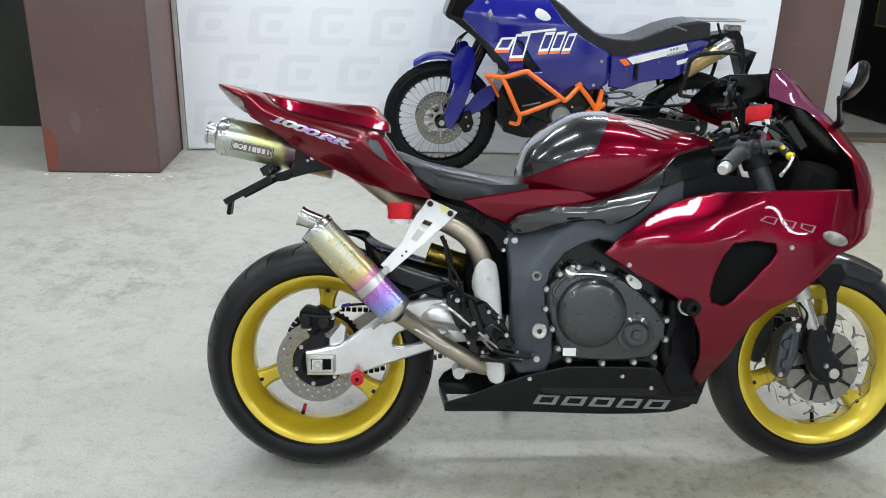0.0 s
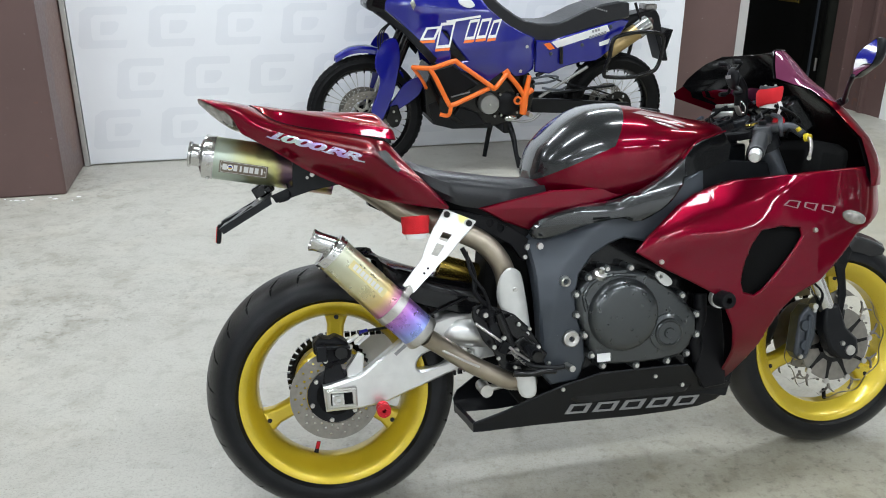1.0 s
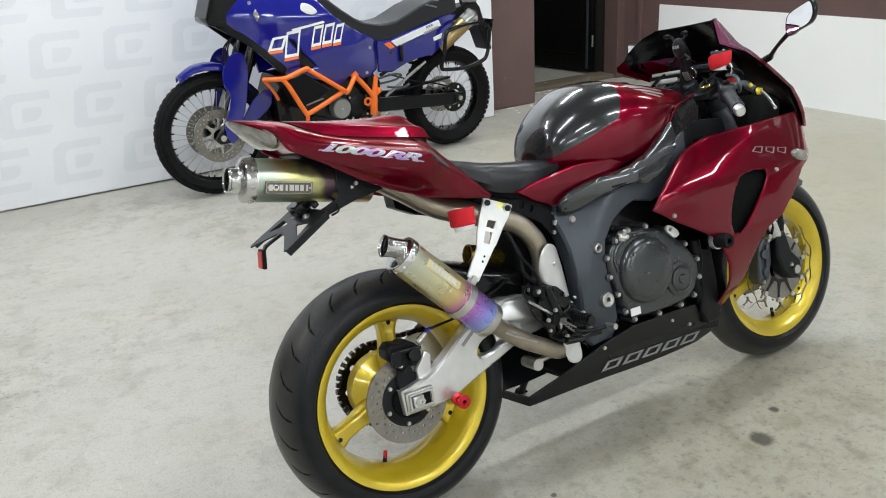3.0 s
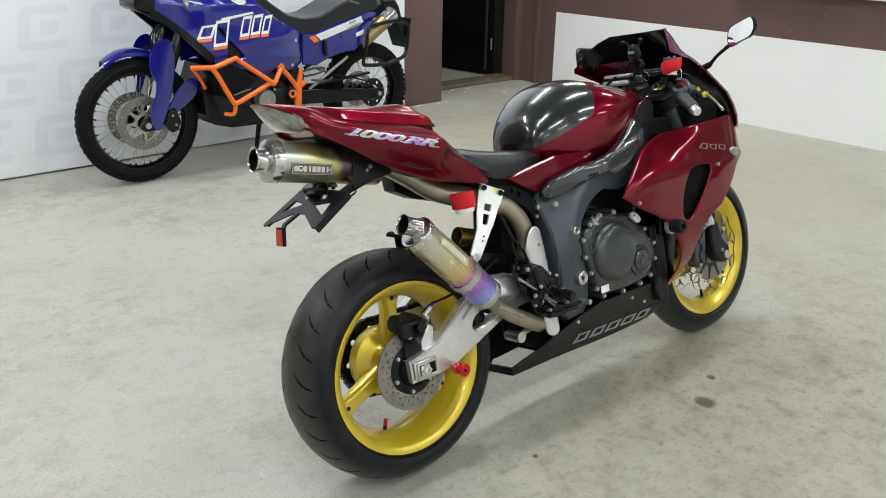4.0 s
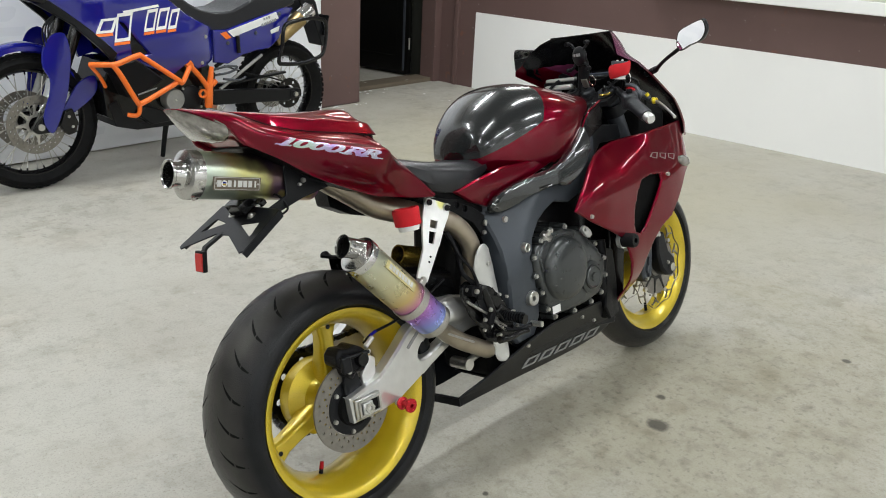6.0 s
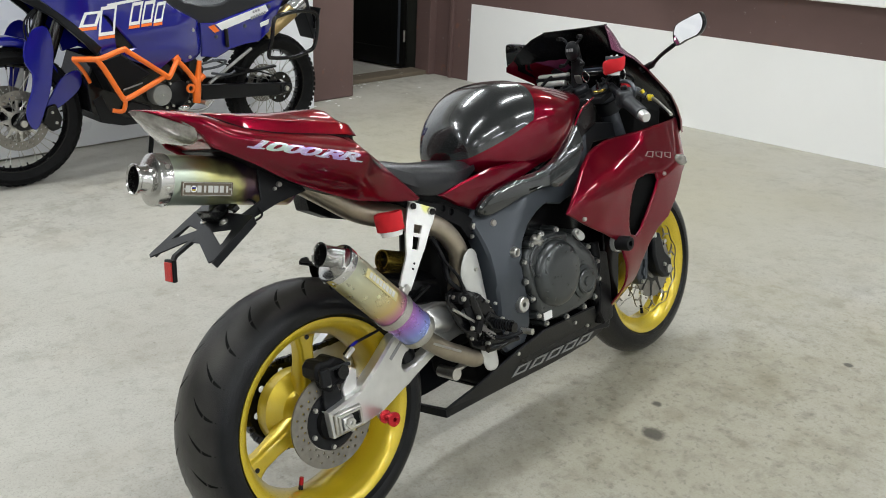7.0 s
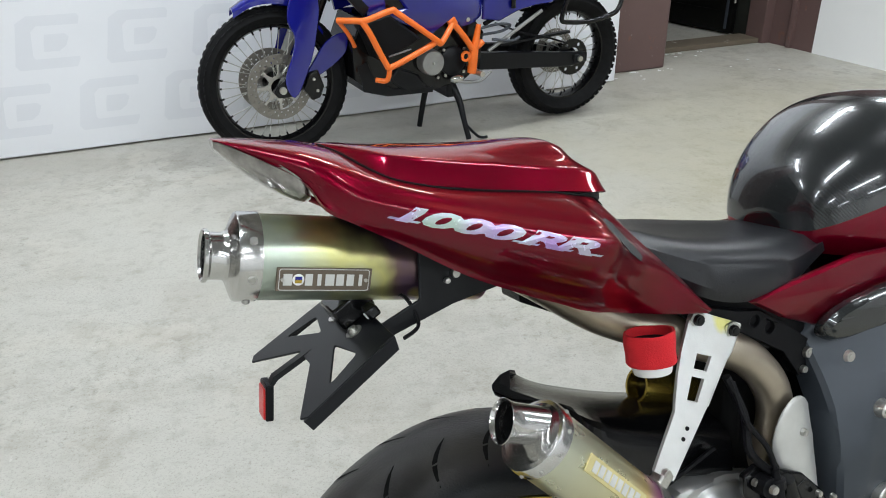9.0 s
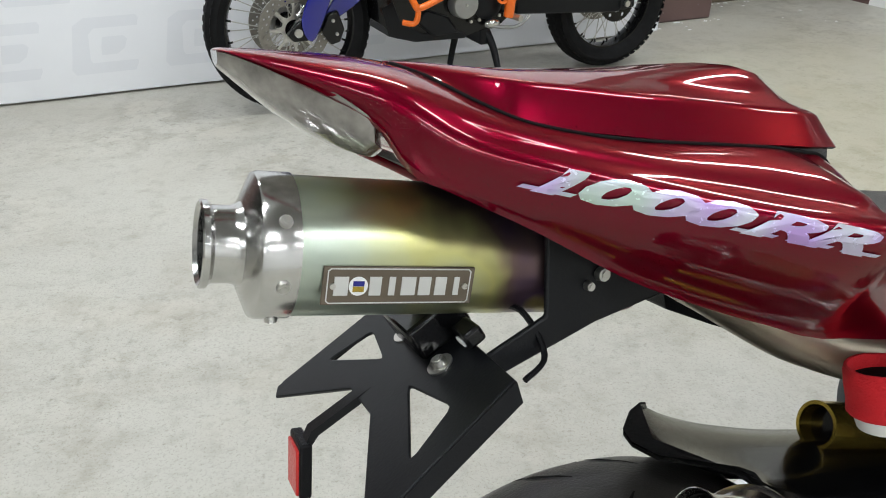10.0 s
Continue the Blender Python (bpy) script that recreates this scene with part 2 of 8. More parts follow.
BRASS = mat("gold_anodised", (0.5, 0.36, 0.07), 0.22, 0.9, 0, 0.1, 30)
REDANO = mat("red_anodised", (0.55, 0.02, 0.03), 0.25, 0.7, 0, 0.08, 30)
BADGE = mat("badge_silver", (0.6, 0.6, 0.58), 0.35, 0.2, 0, 0.05, 30)
TEXTGREY = mat("grey_decal", (0.26, 0.26, 0.265), 0.45, 0, 0, 0.1, 60)
BADGEROSE = mat("rose_grey_decal", (0.26, 0.17, 0.175), 0.4, 0, 0, 0.1, 60)
MIRROR = mat("mirror_glass", (0.9, 0.9, 0.9), 0.03, 1.0, 0, 0.0, 10, 0, 200, 0.01)
LENS = mat("clear_lens", (0.25, 0.235, 0.215), 0.12, 0.3, 0.9, 0.5, 60, 0.15, 120)
REFLECTOR = mat("red_reflector", (0.5, 0.01, 0.008), 0.4, 0.0, 0.25, 0.1, 200, 0.4, 300)
BEIGE = mat("beige_plastic", (0.6, 0.57, 0.5), 0.5, 0, 0, 0.05, 20)
PALEGREEN = mat("pale_green_plastic", (0.68, 0.72, 0.62), 0.4, 0, 0, 0.05, 20)


def tyre_rubber(c, radius):
    """Black rubber whose tread, further from the axle than the sidewall, is dulled by floor dust."""
    m = mat("tyre_rubber", (0.0055, 0.006, 0.0075), 0.34, 0, 0, 0.5, 22, 0.35, 350, spec=0.26)
    nt, b = m.node_tree, m.node_tree.nodes["Principled BSDF"]
    tc = nt.nodes.new("ShaderNodeTexCoord")
    off = nt.nodes.new("ShaderNodeVectorMath")
    off.operation = "SUBTRACT"
    off.inputs[1].default_value = c
    nt.links.new(tc.outputs["Object"], off.inputs[0])
    sq = nt.nodes.new("ShaderNodeVectorMath")
    sq.operation = "MULTIPLY"
    sq.inputs[1].default_value = (1, 0, 1)
    nt.links.new(off.outputs["Vector"], sq.inputs[0])
    ln = nt.nodes.new("ShaderNodeVectorMath")
    ln.operation = "LENGTH"
    nt.links.new(sq.outputs["Vector"], ln.inputs[0])
    worn = node(nt, "ShaderNodeMapRange", From_Min=radius - 0.038, From_Max=radius - 0.008)
    nt.links.new(ln.outputs["Value"], worn.inputs["Value"])
    ns = node(nt, "ShaderNodeTexNoise", Scale=9.0, Detail=6.0)
    nt.links.new(tc.outputs["Object"], ns.inputs["Vector"])
    pat = node(nt, "ShaderNodeMapRange", From_Min=0.3, From_Max=0.65, To_Min=0.35, To_Max=1.0)
    nt.links.new(ns.outputs["Fac"], pat.inputs["Value"])
    both = nt.nodes.new("ShaderNodeMath")
    both.operation = "MULTIPLY"
    nt.links.new(worn.outputs["Result"], both.inputs[0])
    nt.links.new(pat.outputs["Result"], both.inputs[1])
    mx = nt.nodes.new("ShaderNodeMix")
    mx.data_type = "RGBA"
    mx.inputs["B"].default_value = (0.052, 0.049, 0.044, 1)
    nt.links.new(both.outputs[0], mx.inputs["Factor"])
    nt.links.new(b.inputs["Base Color"].links[0].from_socket, mx.inputs["A"])
    nt.links.new(mx.outputs["Result"], b.inputs["Base Color"])
    return m


def carbon():
    """Lacquered twill: two strand directions that catch the light by turns."""
    m = mat("carbon_fibre", (0.03, 0.032, 0.032), 0.24, 0.1, 1.0, 0.1, 10)
    nt, b = m.node_tree, m.node_tree.nodes["Principled BSDF"]
    tc = nt.nodes.new("ShaderNodeTexCoord")
    mp = node(nt, "ShaderNodeMapping", Rotation=(0.0, radians(38), radians(12)))
    nt.links.new(tc.outputs["Object"], mp.inputs["Vector"])
    wv = node(nt, "ShaderNodeTexWave", Scale=84.0, Distortion=0.0)
    nt.links.new(mp.outputs["Vector"], wv.inputs["Vector"])
    ch = node(nt, "ShaderNodeTexChecker", Scale=300.0)
    ch.inputs["Color1"].default_value = (0.35, 0.35, 0.35, 1)
    ch.inputs["Color2"].default_value = (1, 1, 1, 1)
    nt.links.new(mp.outputs["Vector"], ch.inputs["Vector"])
    mul = nt.nodes.new("ShaderNodeMath")
    mul.operation = "MULTIPLY"
    nt.links.new(wv.outputs["Fac"], mul.inputs[0])
    nt.links.new(ch.outputs["Fac"], mul.inputs[1])
    ad = nt.nodes.new("ShaderNodeMath")
    ad.operation = "ADD"
    nt.links.new(wv.outputs["Fac"], ad.inputs[0])
    nt.links.new(mul.outputs[0], ad.inputs[1])
    cr = node(nt, "ShaderNodeMapRange", From_Min=0.2, From_Max=1.7)
    nt.links.new(ad.outputs[0], cr.inputs["Value"])
    mx = nt.nodes.new("ShaderNodeMix")
    mx.data_type = "RGBA"
    mx.inputs["A"].default_value = (0.004, 0.0045, 0.005, 1)
    mx.inputs["B"].default_value = (0.028, 0.032, 0.034, 1)
    nt.links.new(cr.outputs["Result"], mx.inputs["Factor"])
    nt.links.new(mx.outputs["Result"], b.inputs["Base Color"])
    return m


def titanium(name, stops, axis, start, end, cloud=0.07, size=9.0, rough=0.28):
    """Heat-tinted titanium, whose colour runs along an axis of the can, with cloudy edges."""
    m = mat(name, (0.5, 0.5, 0.4), rough, 0.85, 0, 0.1, 20, 0.0, 40, 0.03)
    nt, b = m.node_tree, m.node_tree.nodes["Principled BSDF"]
    tc = nt.nodes.new("ShaderNodeTexCoord")
    ns = node(nt, "ShaderNodeTexNoise", Scale=size, Detail=3.0)
    nt.links.new(tc.outputs["Object"], ns.inputs["Vector"])
    dot = nt.nodes.new("ShaderNodeVectorMath")
    dot.operation = "DOT_PRODUCT"
    dot.inputs[1].default_value = axis
    nt.links.new(tc.outputs["Object"], dot.inputs[0])
    ad = nt.nodes.new("ShaderNodeMath")
    ad.operation = "MULTIPLY_ADD"
    ad.inputs[1].default_value = cloud
    nt.links.new(ns.outputs["Fac"], ad.inputs[0])
    nt.links.new(dot.outputs["Value"], ad.inputs[2])
    mr = node(nt, "ShaderNodeMapRange", From_Min=start + cloud / 2, From_Max=end + cloud / 2)
    nt.links.new(ad.outputs[0], mr.inputs["Value"])
    cr = nt.nodes.new("ShaderNodeValToRGB")
    while len(cr.color_ramp.elements) < len(stops):
        cr.color_ramp.elements.new(0.5)
    for e, (p, c) in zip(cr.color_ramp.elements, stops):
        e.position, e.color = p, (*c, 1)
    nt.links.new(mr.outputs["Result"], cr.inputs["Fac"])
    nt.links.new(cr.outputs["Color"], b.inputs["Base Color"])
    return m


def holo():
    """Foil that shifts from pale green to lilac along its length and with the angle of view."""
    m = mat("holographic_foil", (0.6, 0.5, 0.7), 0.25, 0.3, 0.3, 0.05, 20)
    nt, b = m.node_tree, m.node_tree.nodes["Principled BSDF"]
    b.inputs["Thin Film Thickness"].default_value = 420
    b.inputs["Thin Film IOR"].default_value = 1.6
    tc = nt.nodes.new("ShaderNodeTexCoord")
    ns = node(nt, "ShaderNodeTexNoise", Scale=16.0, Detail=1.0)
    nt.links.new(tc.outputs["Object"], ns.inputs["Vector"])
    cr = nt.nodes.new("ShaderNodeValToRGB")
    cr.color_ramp.elements.new(0.5)
    for e, (p, c) in zip(cr.color_ramp.elements, ((0.36, (0.55, 0.68, 0.60)), (0.5, (0.62, 0.58, 0.74)), (0.64, (0.52, 0.32, 0.72)))):
        e.position, e.color = p, (*c, 1)
    nt.links.new(ns.outputs["Fac"], cr.inputs["Fac"])
    nt.links.new(cr.outputs["Color"], b.inputs["Base Color"])
    return m


def concrete():
    """A worn cast floor: pale grey, cloudy, with pores, faint scuffs and a few oil spots."""
    m = mat("worn_concrete", (0.456, 0.444, 0.394), 0.5, 0, 0, 0.05, 1.2, 0.25, 120, 0.12)
    nt, b = m.node_tree, m.node_tree.nodes["Principled BSDF"]
    tc = nt.nodes.new("ShaderNodeTexCoord")
    last = b.inputs["Base Color"].links[0].from_socket

    def darken(fac, color, amount):
        nonlocal last
        mul = nt.nodes.new("ShaderNodeMath")
        mul.operation = "MULTIPLY"
        mul.inputs[1].default_value = amount
        nt.links.new(fac, mul.inputs[0])
        mx = nt.nodes.new("ShaderNodeMix")
        mx.data_type = "RGBA"
        mx.inputs["B"].default_value = (*color, 1)
        nt.links.new(mul.outputs[0], mx.inputs["Factor"])
        nt.links.new(last, mx.inputs["A"])
        last = mx.outputs["Result"]

    def noisy(scale, detail, lo, hi, stretch=(1, 1, 1)):
        mp = node(nt, "ShaderNodeMapping", Scale=stretch)
        nt.links.new(tc.outputs["Object"], mp.inputs["Vector"])
        n = node(nt, "ShaderNodeTexNoise", Scale=scale, Detail=detail, Roughness=0.65)
        nt.links.new(mp.outputs["Vector"], n.inputs["Vector"])
        r = node(nt, "ShaderNodeMapRange", From_Min=lo, From_Max=hi)
        nt.links.new(n.outputs["Fac"], r.inputs["Value"])
        return r.outputs["Result"], n.outputs["Fac"]

    darken(noisy(0.55, 4, 0.46, 0.66)[0], (0.375, 0.35, 0.29), 0.5)
    darken(noisy(2.2, 6, 0.5, 0.72)[0], (0.34, 0.315, 0.26), 0.36)
    darken(noisy(5.5, 8, 0.5, 0.7)[0], (0.5, 0.48, 0.42), 0.3)
    darken(noisy(16, 8, 0.52, 0.68)[0], (0.28, 0.26, 0.215), 0.4)
    darken(noisy(95, 5, 0.5, 0.64)[0], (0.3, 0.28, 0.24), 0.35)
    darken(noisy(0.9, 5, 0.5, 0.75)[0], (0.52, 0.505, 0.45), 0.5)
    darken(noisy(9, 8, 0.56, 0.74)[0], (0.29, 0.265, 0.21), 0.35)
    darken(noisy(60, 4, 0.62, 0.72)[0], (0.22, 0.2, 0.17), 0.5)
    darken(noisy(26, 3, 0.7, 0.74, (1, 0.35, 1))[0], (0.62, 0.61, 0.57), 0.4)
    darken(noisy(190, 3, 0.56, 0.68)[0], (0.2, 0.185, 0.15), 0.4)
    darken(noisy(4.5, 7, 0.6, 0.7)[0], (0.22, 0.2, 0.15), 0.25)
    mask = noisy(0.8, 3, 0.45, 0.62)[0]
    for sc, lo, hi, col, amt in ((7.0, 0.48, 0.6, (0.17, 0.145, 0.10), 0.42), (30.0, 0.54, 0.64, (0.12, 0.11, 0.085), 0.45), (3.2, 0.52, 0.6, (0.5, 0.47, 0.4), 0.4)):
        both = nt.nodes.new("ShaderNodeMath")
        both.operation = "MULTIPLY"
        nt.links.new(mask, both.inputs[0])
        nt.links.new(noisy(sc, 9, lo, hi)[0], both.inputs[1])
        darken(both.outputs[0], col, amt)
    # olive grime tracked over the floor ahead of the machine and before the doorway
    for where, spread, tint, dark in (((1.2, 1.9, 0), (0.85, 1.35, 1), (0.33, 0.30, 0.20), 0.42), ((2.4, 4.2, 0), (0.55, 0.55, 1), (0.40, 0.365, 0.235), 0.0)):
        off = nt.nodes.new("ShaderNodeVectorMath")
        off.operation = "SUBTRACT"
        off.inputs[1].default_value = where
        nt.links.new(tc.outputs["Object"], off.inputs[0])
        mp = node(nt, "ShaderNodeMapping", Rotation=(0, 0, -0.25), Scale=spread)
        nt.links.new(off.outputs["Vector"], mp.inputs["Vector"])
        far = nt.nodes.new("ShaderNodeVectorMath")
        far.operation = "LENGTH"
        nt.links.new(mp.outputs["Vector"], far.inputs[0])
        rag = nt.nodes.new("ShaderNodeMath")
        rag.operation = "MULTIPLY_ADD"
        rag.inputs[1].default_value = -0.9
        nt.links.new(noisy(1.7, 5, 0, 1)[1], rag.inputs[0])
        nt.links.new(far.outputs["Value"], rag.inputs[2])
        zone = node(nt, "ShaderNodeMapRange", From_Min=0.75, From_Max=0.0)
        nt.links.new(rag.outputs[0], zone.inputs["Value"])
        for sc, lo, hi, col, amt in ((1.4, 0.15, 0.5, tint, 0.5), (5.0, 0.48, 0.64, (0.20, 0.17, 0.10), dark), (14.0, 0.52, 0.68, (0.13, 0.115, 0.075), dark), (45.0, 0.54, 0.66, (0.10, 0.09, 0.065), dark))[:4 if dark else 1]:
            both = nt.nodes.new("ShaderNodeMath")
            both.operation = "MULTIPLY"
            nt.links.new(zone.outputs["Result"], both.inputs[0])
            nt.links.new(noisy(sc, 7, lo, hi)[0], both.inputs[1])
            darken(both.outputs[0], col, amt)
    wob = noisy(14, 4, 0, 1)[1]
    for x, y, r in ((0.897, 1.90, 0.03), (1.027, 2.01, 0.016), (0.245, 1.90, 0.008), (1.805, 1.848, 0.014)):
        d = nt.nodes.new("ShaderNodeVectorMath")
        d.operation = "DISTANCE"
        d.inputs[1].default_value = (x, y, 0)
        nt.links.new(tc.outputs["Object"], d.inputs[0])
        a = nt.nodes.new("ShaderNodeMath")
        a.operation = "MULTIPLY_ADD"
        a.inputs[1].default_value = r * 2.2
        nt.links.new(wob, a.inputs[0])
        nt.links.new(d.outputs["Value"], a.inputs[2])
        k = node(nt, "ShaderNodeMapRange", From_Min=r * 2.35, From_Max=r * 1.75)
        nt.links.new(a.outputs[0], k.inputs["Value"])
        darken(k.outputs["Result"], (0.05, 0.044, 0.035), 0.85)
    nt.links.new(last, b.inputs["Base Color"])
    return m


def scuffed(name, color, chip, rough, patch=()):
    """Old gloss paint with scuffs, chips and streaks, and patches of another tone where given."""
    m = mat(name, color, rough + 0.07, 0, 0.04, 0.06, 2.0, 0.12, 60, 0.1, spec=0.3)
    nt, b = m.node_tree, m.node_tree.nodes["Principled BSDF"]
    tc = nt.nodes.new("ShaderNodeTexCoord")
    last = b.inputs["Base Color"].links[0].from_socket
    for scale, lo, hi, col, amount in ((7, 0.66, 0.7, chip, 0.6), (1.6, 0.5, 0.72, [min(1, c * 1.3) for c in color], 0.5), (40, 0.7, 0.76, (0.45, 0.42, 0.4), 0.35)):
        n = node(nt, "ShaderNodeTexNoise", Scale=float(scale), Detail=6.0)
        nt.links.new(tc.outputs["Object"], n.inputs["Vector"])
        r = node(nt, "ShaderNodeMapRange", From_Min=lo, From_Max=hi, To_Max=amount)
        nt.links.new(n.outputs["Fac"], r.inputs["Value"])
        mx = nt.nodes.new("ShaderNodeMix")
        mx.data_type = "RGBA"
        mx.inputs["B"].default_value = (*col, 1)
        nt.links.new(r.outputs["Result"], mx.inputs["Factor"])
        nt.links.new(last, mx.inputs["A"])
        last = mx.outputs["Result"]
    if patch:
        for (x, y, z), r, col, amount in patch:
            sub = nt.nodes.new("ShaderNodeVectorMath")
            sub.operation = "SUBTRACT"
            sub.inputs[1].default_value = (x, y, z)
            nt.links.new(tc.outputs["Object"], sub.inputs[0])
            sc = nt.nodes.new("ShaderNodeVectorMath")
            sc.operation = "MULTIPLY"
            sc.inputs[1].default_value = (2.2, 2.2, 1.0)
            nt.links.new(sub.outputs["Vector"], sc.inputs[0])
            ln = nt.nodes.new("ShaderNodeVectorMath")
            ln.operation = "LENGTH"
            nt.links.new(sc.outputs["Vector"], ln.inputs[0])
            n = node(nt, "ShaderNodeTexNoise", Scale=9.0, Detail=5.0)
            nt.links.new(tc.outputs["Object"], n.inputs["Vector"])
            a = nt.nodes.new("ShaderNodeMath")
            a.operation = "MULTIPLY_ADD"
            a.inputs[1].default_value = r
            nt.links.new(n.outputs["Fac"], a.inputs[0])
            nt.links.new(ln.outputs["Value"], a.inputs[2])
            k = node(nt, "ShaderNodeMapRange", From_Min=r * 1.5, From_Max=r * 1.35, To_Max=amount)
            nt.links.new(a.outputs[0], k.inputs["Value"])
            mx = nt.nodes.new("ShaderNodeMix")
            mx.data_type = "RGBA"
            mx.inputs["B"].default_value = (*col, 1)
            nt.links.new(k.outputs["Result"], mx.inputs["Factor"])
            nt.links.new(last, mx.inputs["A"])
            last = mx.outputs["Result"]
    nt.links.new(last, b.inputs["Base Color"])
    return m


def film():
    """A tinted plastic windscreen with a mauve interference film."""
    m = mat("iridescent_screen", (0.22, 0.045, 0.115), 0.1, 0.3, 1.0, 0.05, 10)
    b = m.node_tree.nodes["Principled BSDF"]
    b.inputs["Thin Film Thickness"].default_value = 380
    b.inputs["Thin Film IOR"].default_value = 1.5
    return m


def stained_metal():
    """Bare sheet with a yellowish tape stain and scratches."""
    m = mat("stained_aluminium", (0.60, 0.60, 0.58), 0.36, 0.8, 0, 0.08, 25, 0.1, 400)
    nt, b = m.node_tree, m.node_tree.nodes["Principled BSDF"]
    tc = nt.nodes.new("ShaderNodeTexCoord")
    last = b.inputs["Base Color"].links[0].from_socket
    ns = node(nt, "ShaderNodeTexNoise", Scale=60.0, Detail=5.0)
    nt.links.new(tc.outputs["Object"], ns.inputs["Vector"])
    d = nt.nodes.new("ShaderNodeVectorMath")
    d.operation = "DISTANCE"
    d.inputs[1].default_value = (0.332, -0.128, 0.728)
    nt.links.new(tc.outputs["Object"], d.inputs[0])
    a = nt.nodes.new("ShaderNodeMath")
    a.operation = "MULTIPLY_ADD"
    a.inputs[1].default_value = 0.02
    nt.links.new(ns.outputs["Fac"], a.inputs[0])
    nt.links.new(d.outputs["Value"], a.inputs[2])
    k = node(nt, "ShaderNodeMapRange", From_Min=0.03, From_Max=0.02)
    nt.links.new(a.outputs[0], k.inputs["Value"])
    mx = nt.nodes.new("ShaderNodeMix")
    mx.data_type = "RGBA"
    mx.inputs["B"].default_value = (0.62, 0.60, 0.22, 1)
    nt.links.new(k.outputs["Result"], mx.inputs["Factor"])
    nt.links.new(last, mx.inputs["A"])
    nt.links.new(mx.outputs["Result"], b.inputs["Base Color"])
    return m


STAINED = stained_metal()
CARBON = carbon()
HOLO = holo()
SCREEN = film()
FLOOR = concrete()
# third patch: warm bounced light painted onto the side face of pillar_1
BROWN = scuffed("brown_gloss_paint", (0.125, 0.078, 0.072), (0.19, 0.085, 0.055), 0.33, (((-2.76, -0.57, 0.13), 0.17, (0.20, 0.055, 0.032), 0.9), ((-2.57, -0.57, 0.30), 0.07, (0.2, 0.15, 0.14), 0.35), ((-2.11, -0.2, 0.6), 0.5, (0.17, 0.075, 0.045), 0.5)))
BANNER = mat("white_banner_vinyl", (0.81, 0.82, 0.85), 0.55, 0, 0, 0.02, 3, 0.15, 40)
BANNERGREY = mat("pale_grey_print", (0.755, 0.768, 0.803), 0.55, 0, 0, 0.03, 3, 0.15, 40)
WALLWHITE = mat("white_wall_paint", (0.86, 0.86, 0.85), 0.5, 0, 0, 0.025, 1.5, 0.15, 50)
CEILINGGREY = mat("grey_ceiling_paint", (0.22, 0.22, 0.21), 0.8, 0, 0, 0.06, 2, 0.3, 60)
PLASTER = mat("plaster", (0.66, 0.65, 0.62), 0.8, 0, 0, 0.05, 2, 0.3, 60)
# the shutter wall's shade is put into this near-black colour
DARKWALL = mat("dark_shaded_steel_wall", (0.030, 0.031, 0.026), 0.5, 0, 0, 0.3, 3, 0.2, 60, spec=0.2)
DOORBLACK = mat("black_door_paint", (0.0045, 0.0045, 0.004), 0.3, 0, 0, 0.2, 5, spec=0.15)
GLOW = bpy.data.materials.new("lamp_diffuser")
GLOW.use_nodes = True
GLOW.node_tree.nodes["Principled BSDF"].inputs["Emission Color"].default_value = (1, 0.98, 0.94, 1)
GLOW.node_tree.nodes["Principled BSDF"].inputs["Emission Strength"].default_value = 6.0
TI_LOW = titanium("tinted_titanium_low", ((0.0, (0.56, 0.58, 0.46)), (0.34, (0.62, 0.58, 0.36)), (0.50, (0.66, 0.50, 0.22)), (0.60, (0.56, 0.22, 0.40)), (0.72, (0.40, 0.20, 0.62)), (0.86, (0.30, 0.34, 0.80)), (1.0, (0.36, 0.52, 0.72))), (0.64, 0, -0.768), -0.52, -0.215)
TI_UP = titanium("tinted_titanium_high", ((0.0, (0.45, 0.52, 0.47)), (0.26, (0.46, 0.51, 0.40)), (0.44, (0.52, 0.50, 0.20)), (0.56, (0.15, 0.10, 0.09)), (0.64, (0.10, 0.06, 0.11)), (0.74, (0.54, 0.44, 0.10)), (0.86, (0.30, 0.12, 0.34)), (1.0, (0.34, 0.16, 0.5))), (0.93, 0, 0.36), 0.055, 0.365, 0.24, 10.0, 0.3)

# ---- the room ----
def slab(name, lo, hi, material, label="", bevel=0.0, kind="structure", category="", at=ROOM):
    bm = box(B(), [(a + b) / 2 for a, b in zip(lo, hi)], [b - a for a, b in zip(lo, hi)])
    ob = part(name, bm, material, None, label, bevel)
    ob.matrix_world = at
    return tagged(ob, kind=kind, category=category)


def ground():
    bm = B()
    bmesh.ops.create_grid(bm, x_segments=4, y_segments=4, size=9.0)
    bmesh.ops.translate(bm, verts=bm.verts, vec=(0, 0, 0))
    tagged(part("floor", bm, FLOOR, None, "worn pale grey concrete floor with oil spots"), category="floor", kind="structure")


ground()
slab("ceiling", (-7, -9.2, CEILING), (5, 3.2, CEILING + 0.15), CEILINGGREY, "plain grey ceiling", category="ceiling")
slab("wall_back", (-2.11, 0.05, 0), (1.80, 0.25, CEILING), PLASTER, "pale plastered wall behind the banner", category="wall")
slab("pillar_1", (-2.77, -0.57, 0), (-2.11, 0.25, CEILING), BROWN, "brown gloss painted pillar, scuffed and chipped", 0.012, category="pillar")
slab("pillar_2", (1.80, 0.17, 0), (2.32, 0.83, CEILING), BROWN, "brown gloss painted pillar beside the doorway", 0.012, category="pillar")
slab("wall_dark", (-7, 0.62, 0), (-2.11, 0.8, CEILING), DARKWALL, "dark steel shutter wall, its shade put into the colour", category="wall")
slab("wall_door_side", (2.32, 0.70, 0), (2.72, 0.88, CEILING), PLASTER, "pale jamb wall beside the doorway", category="wall")
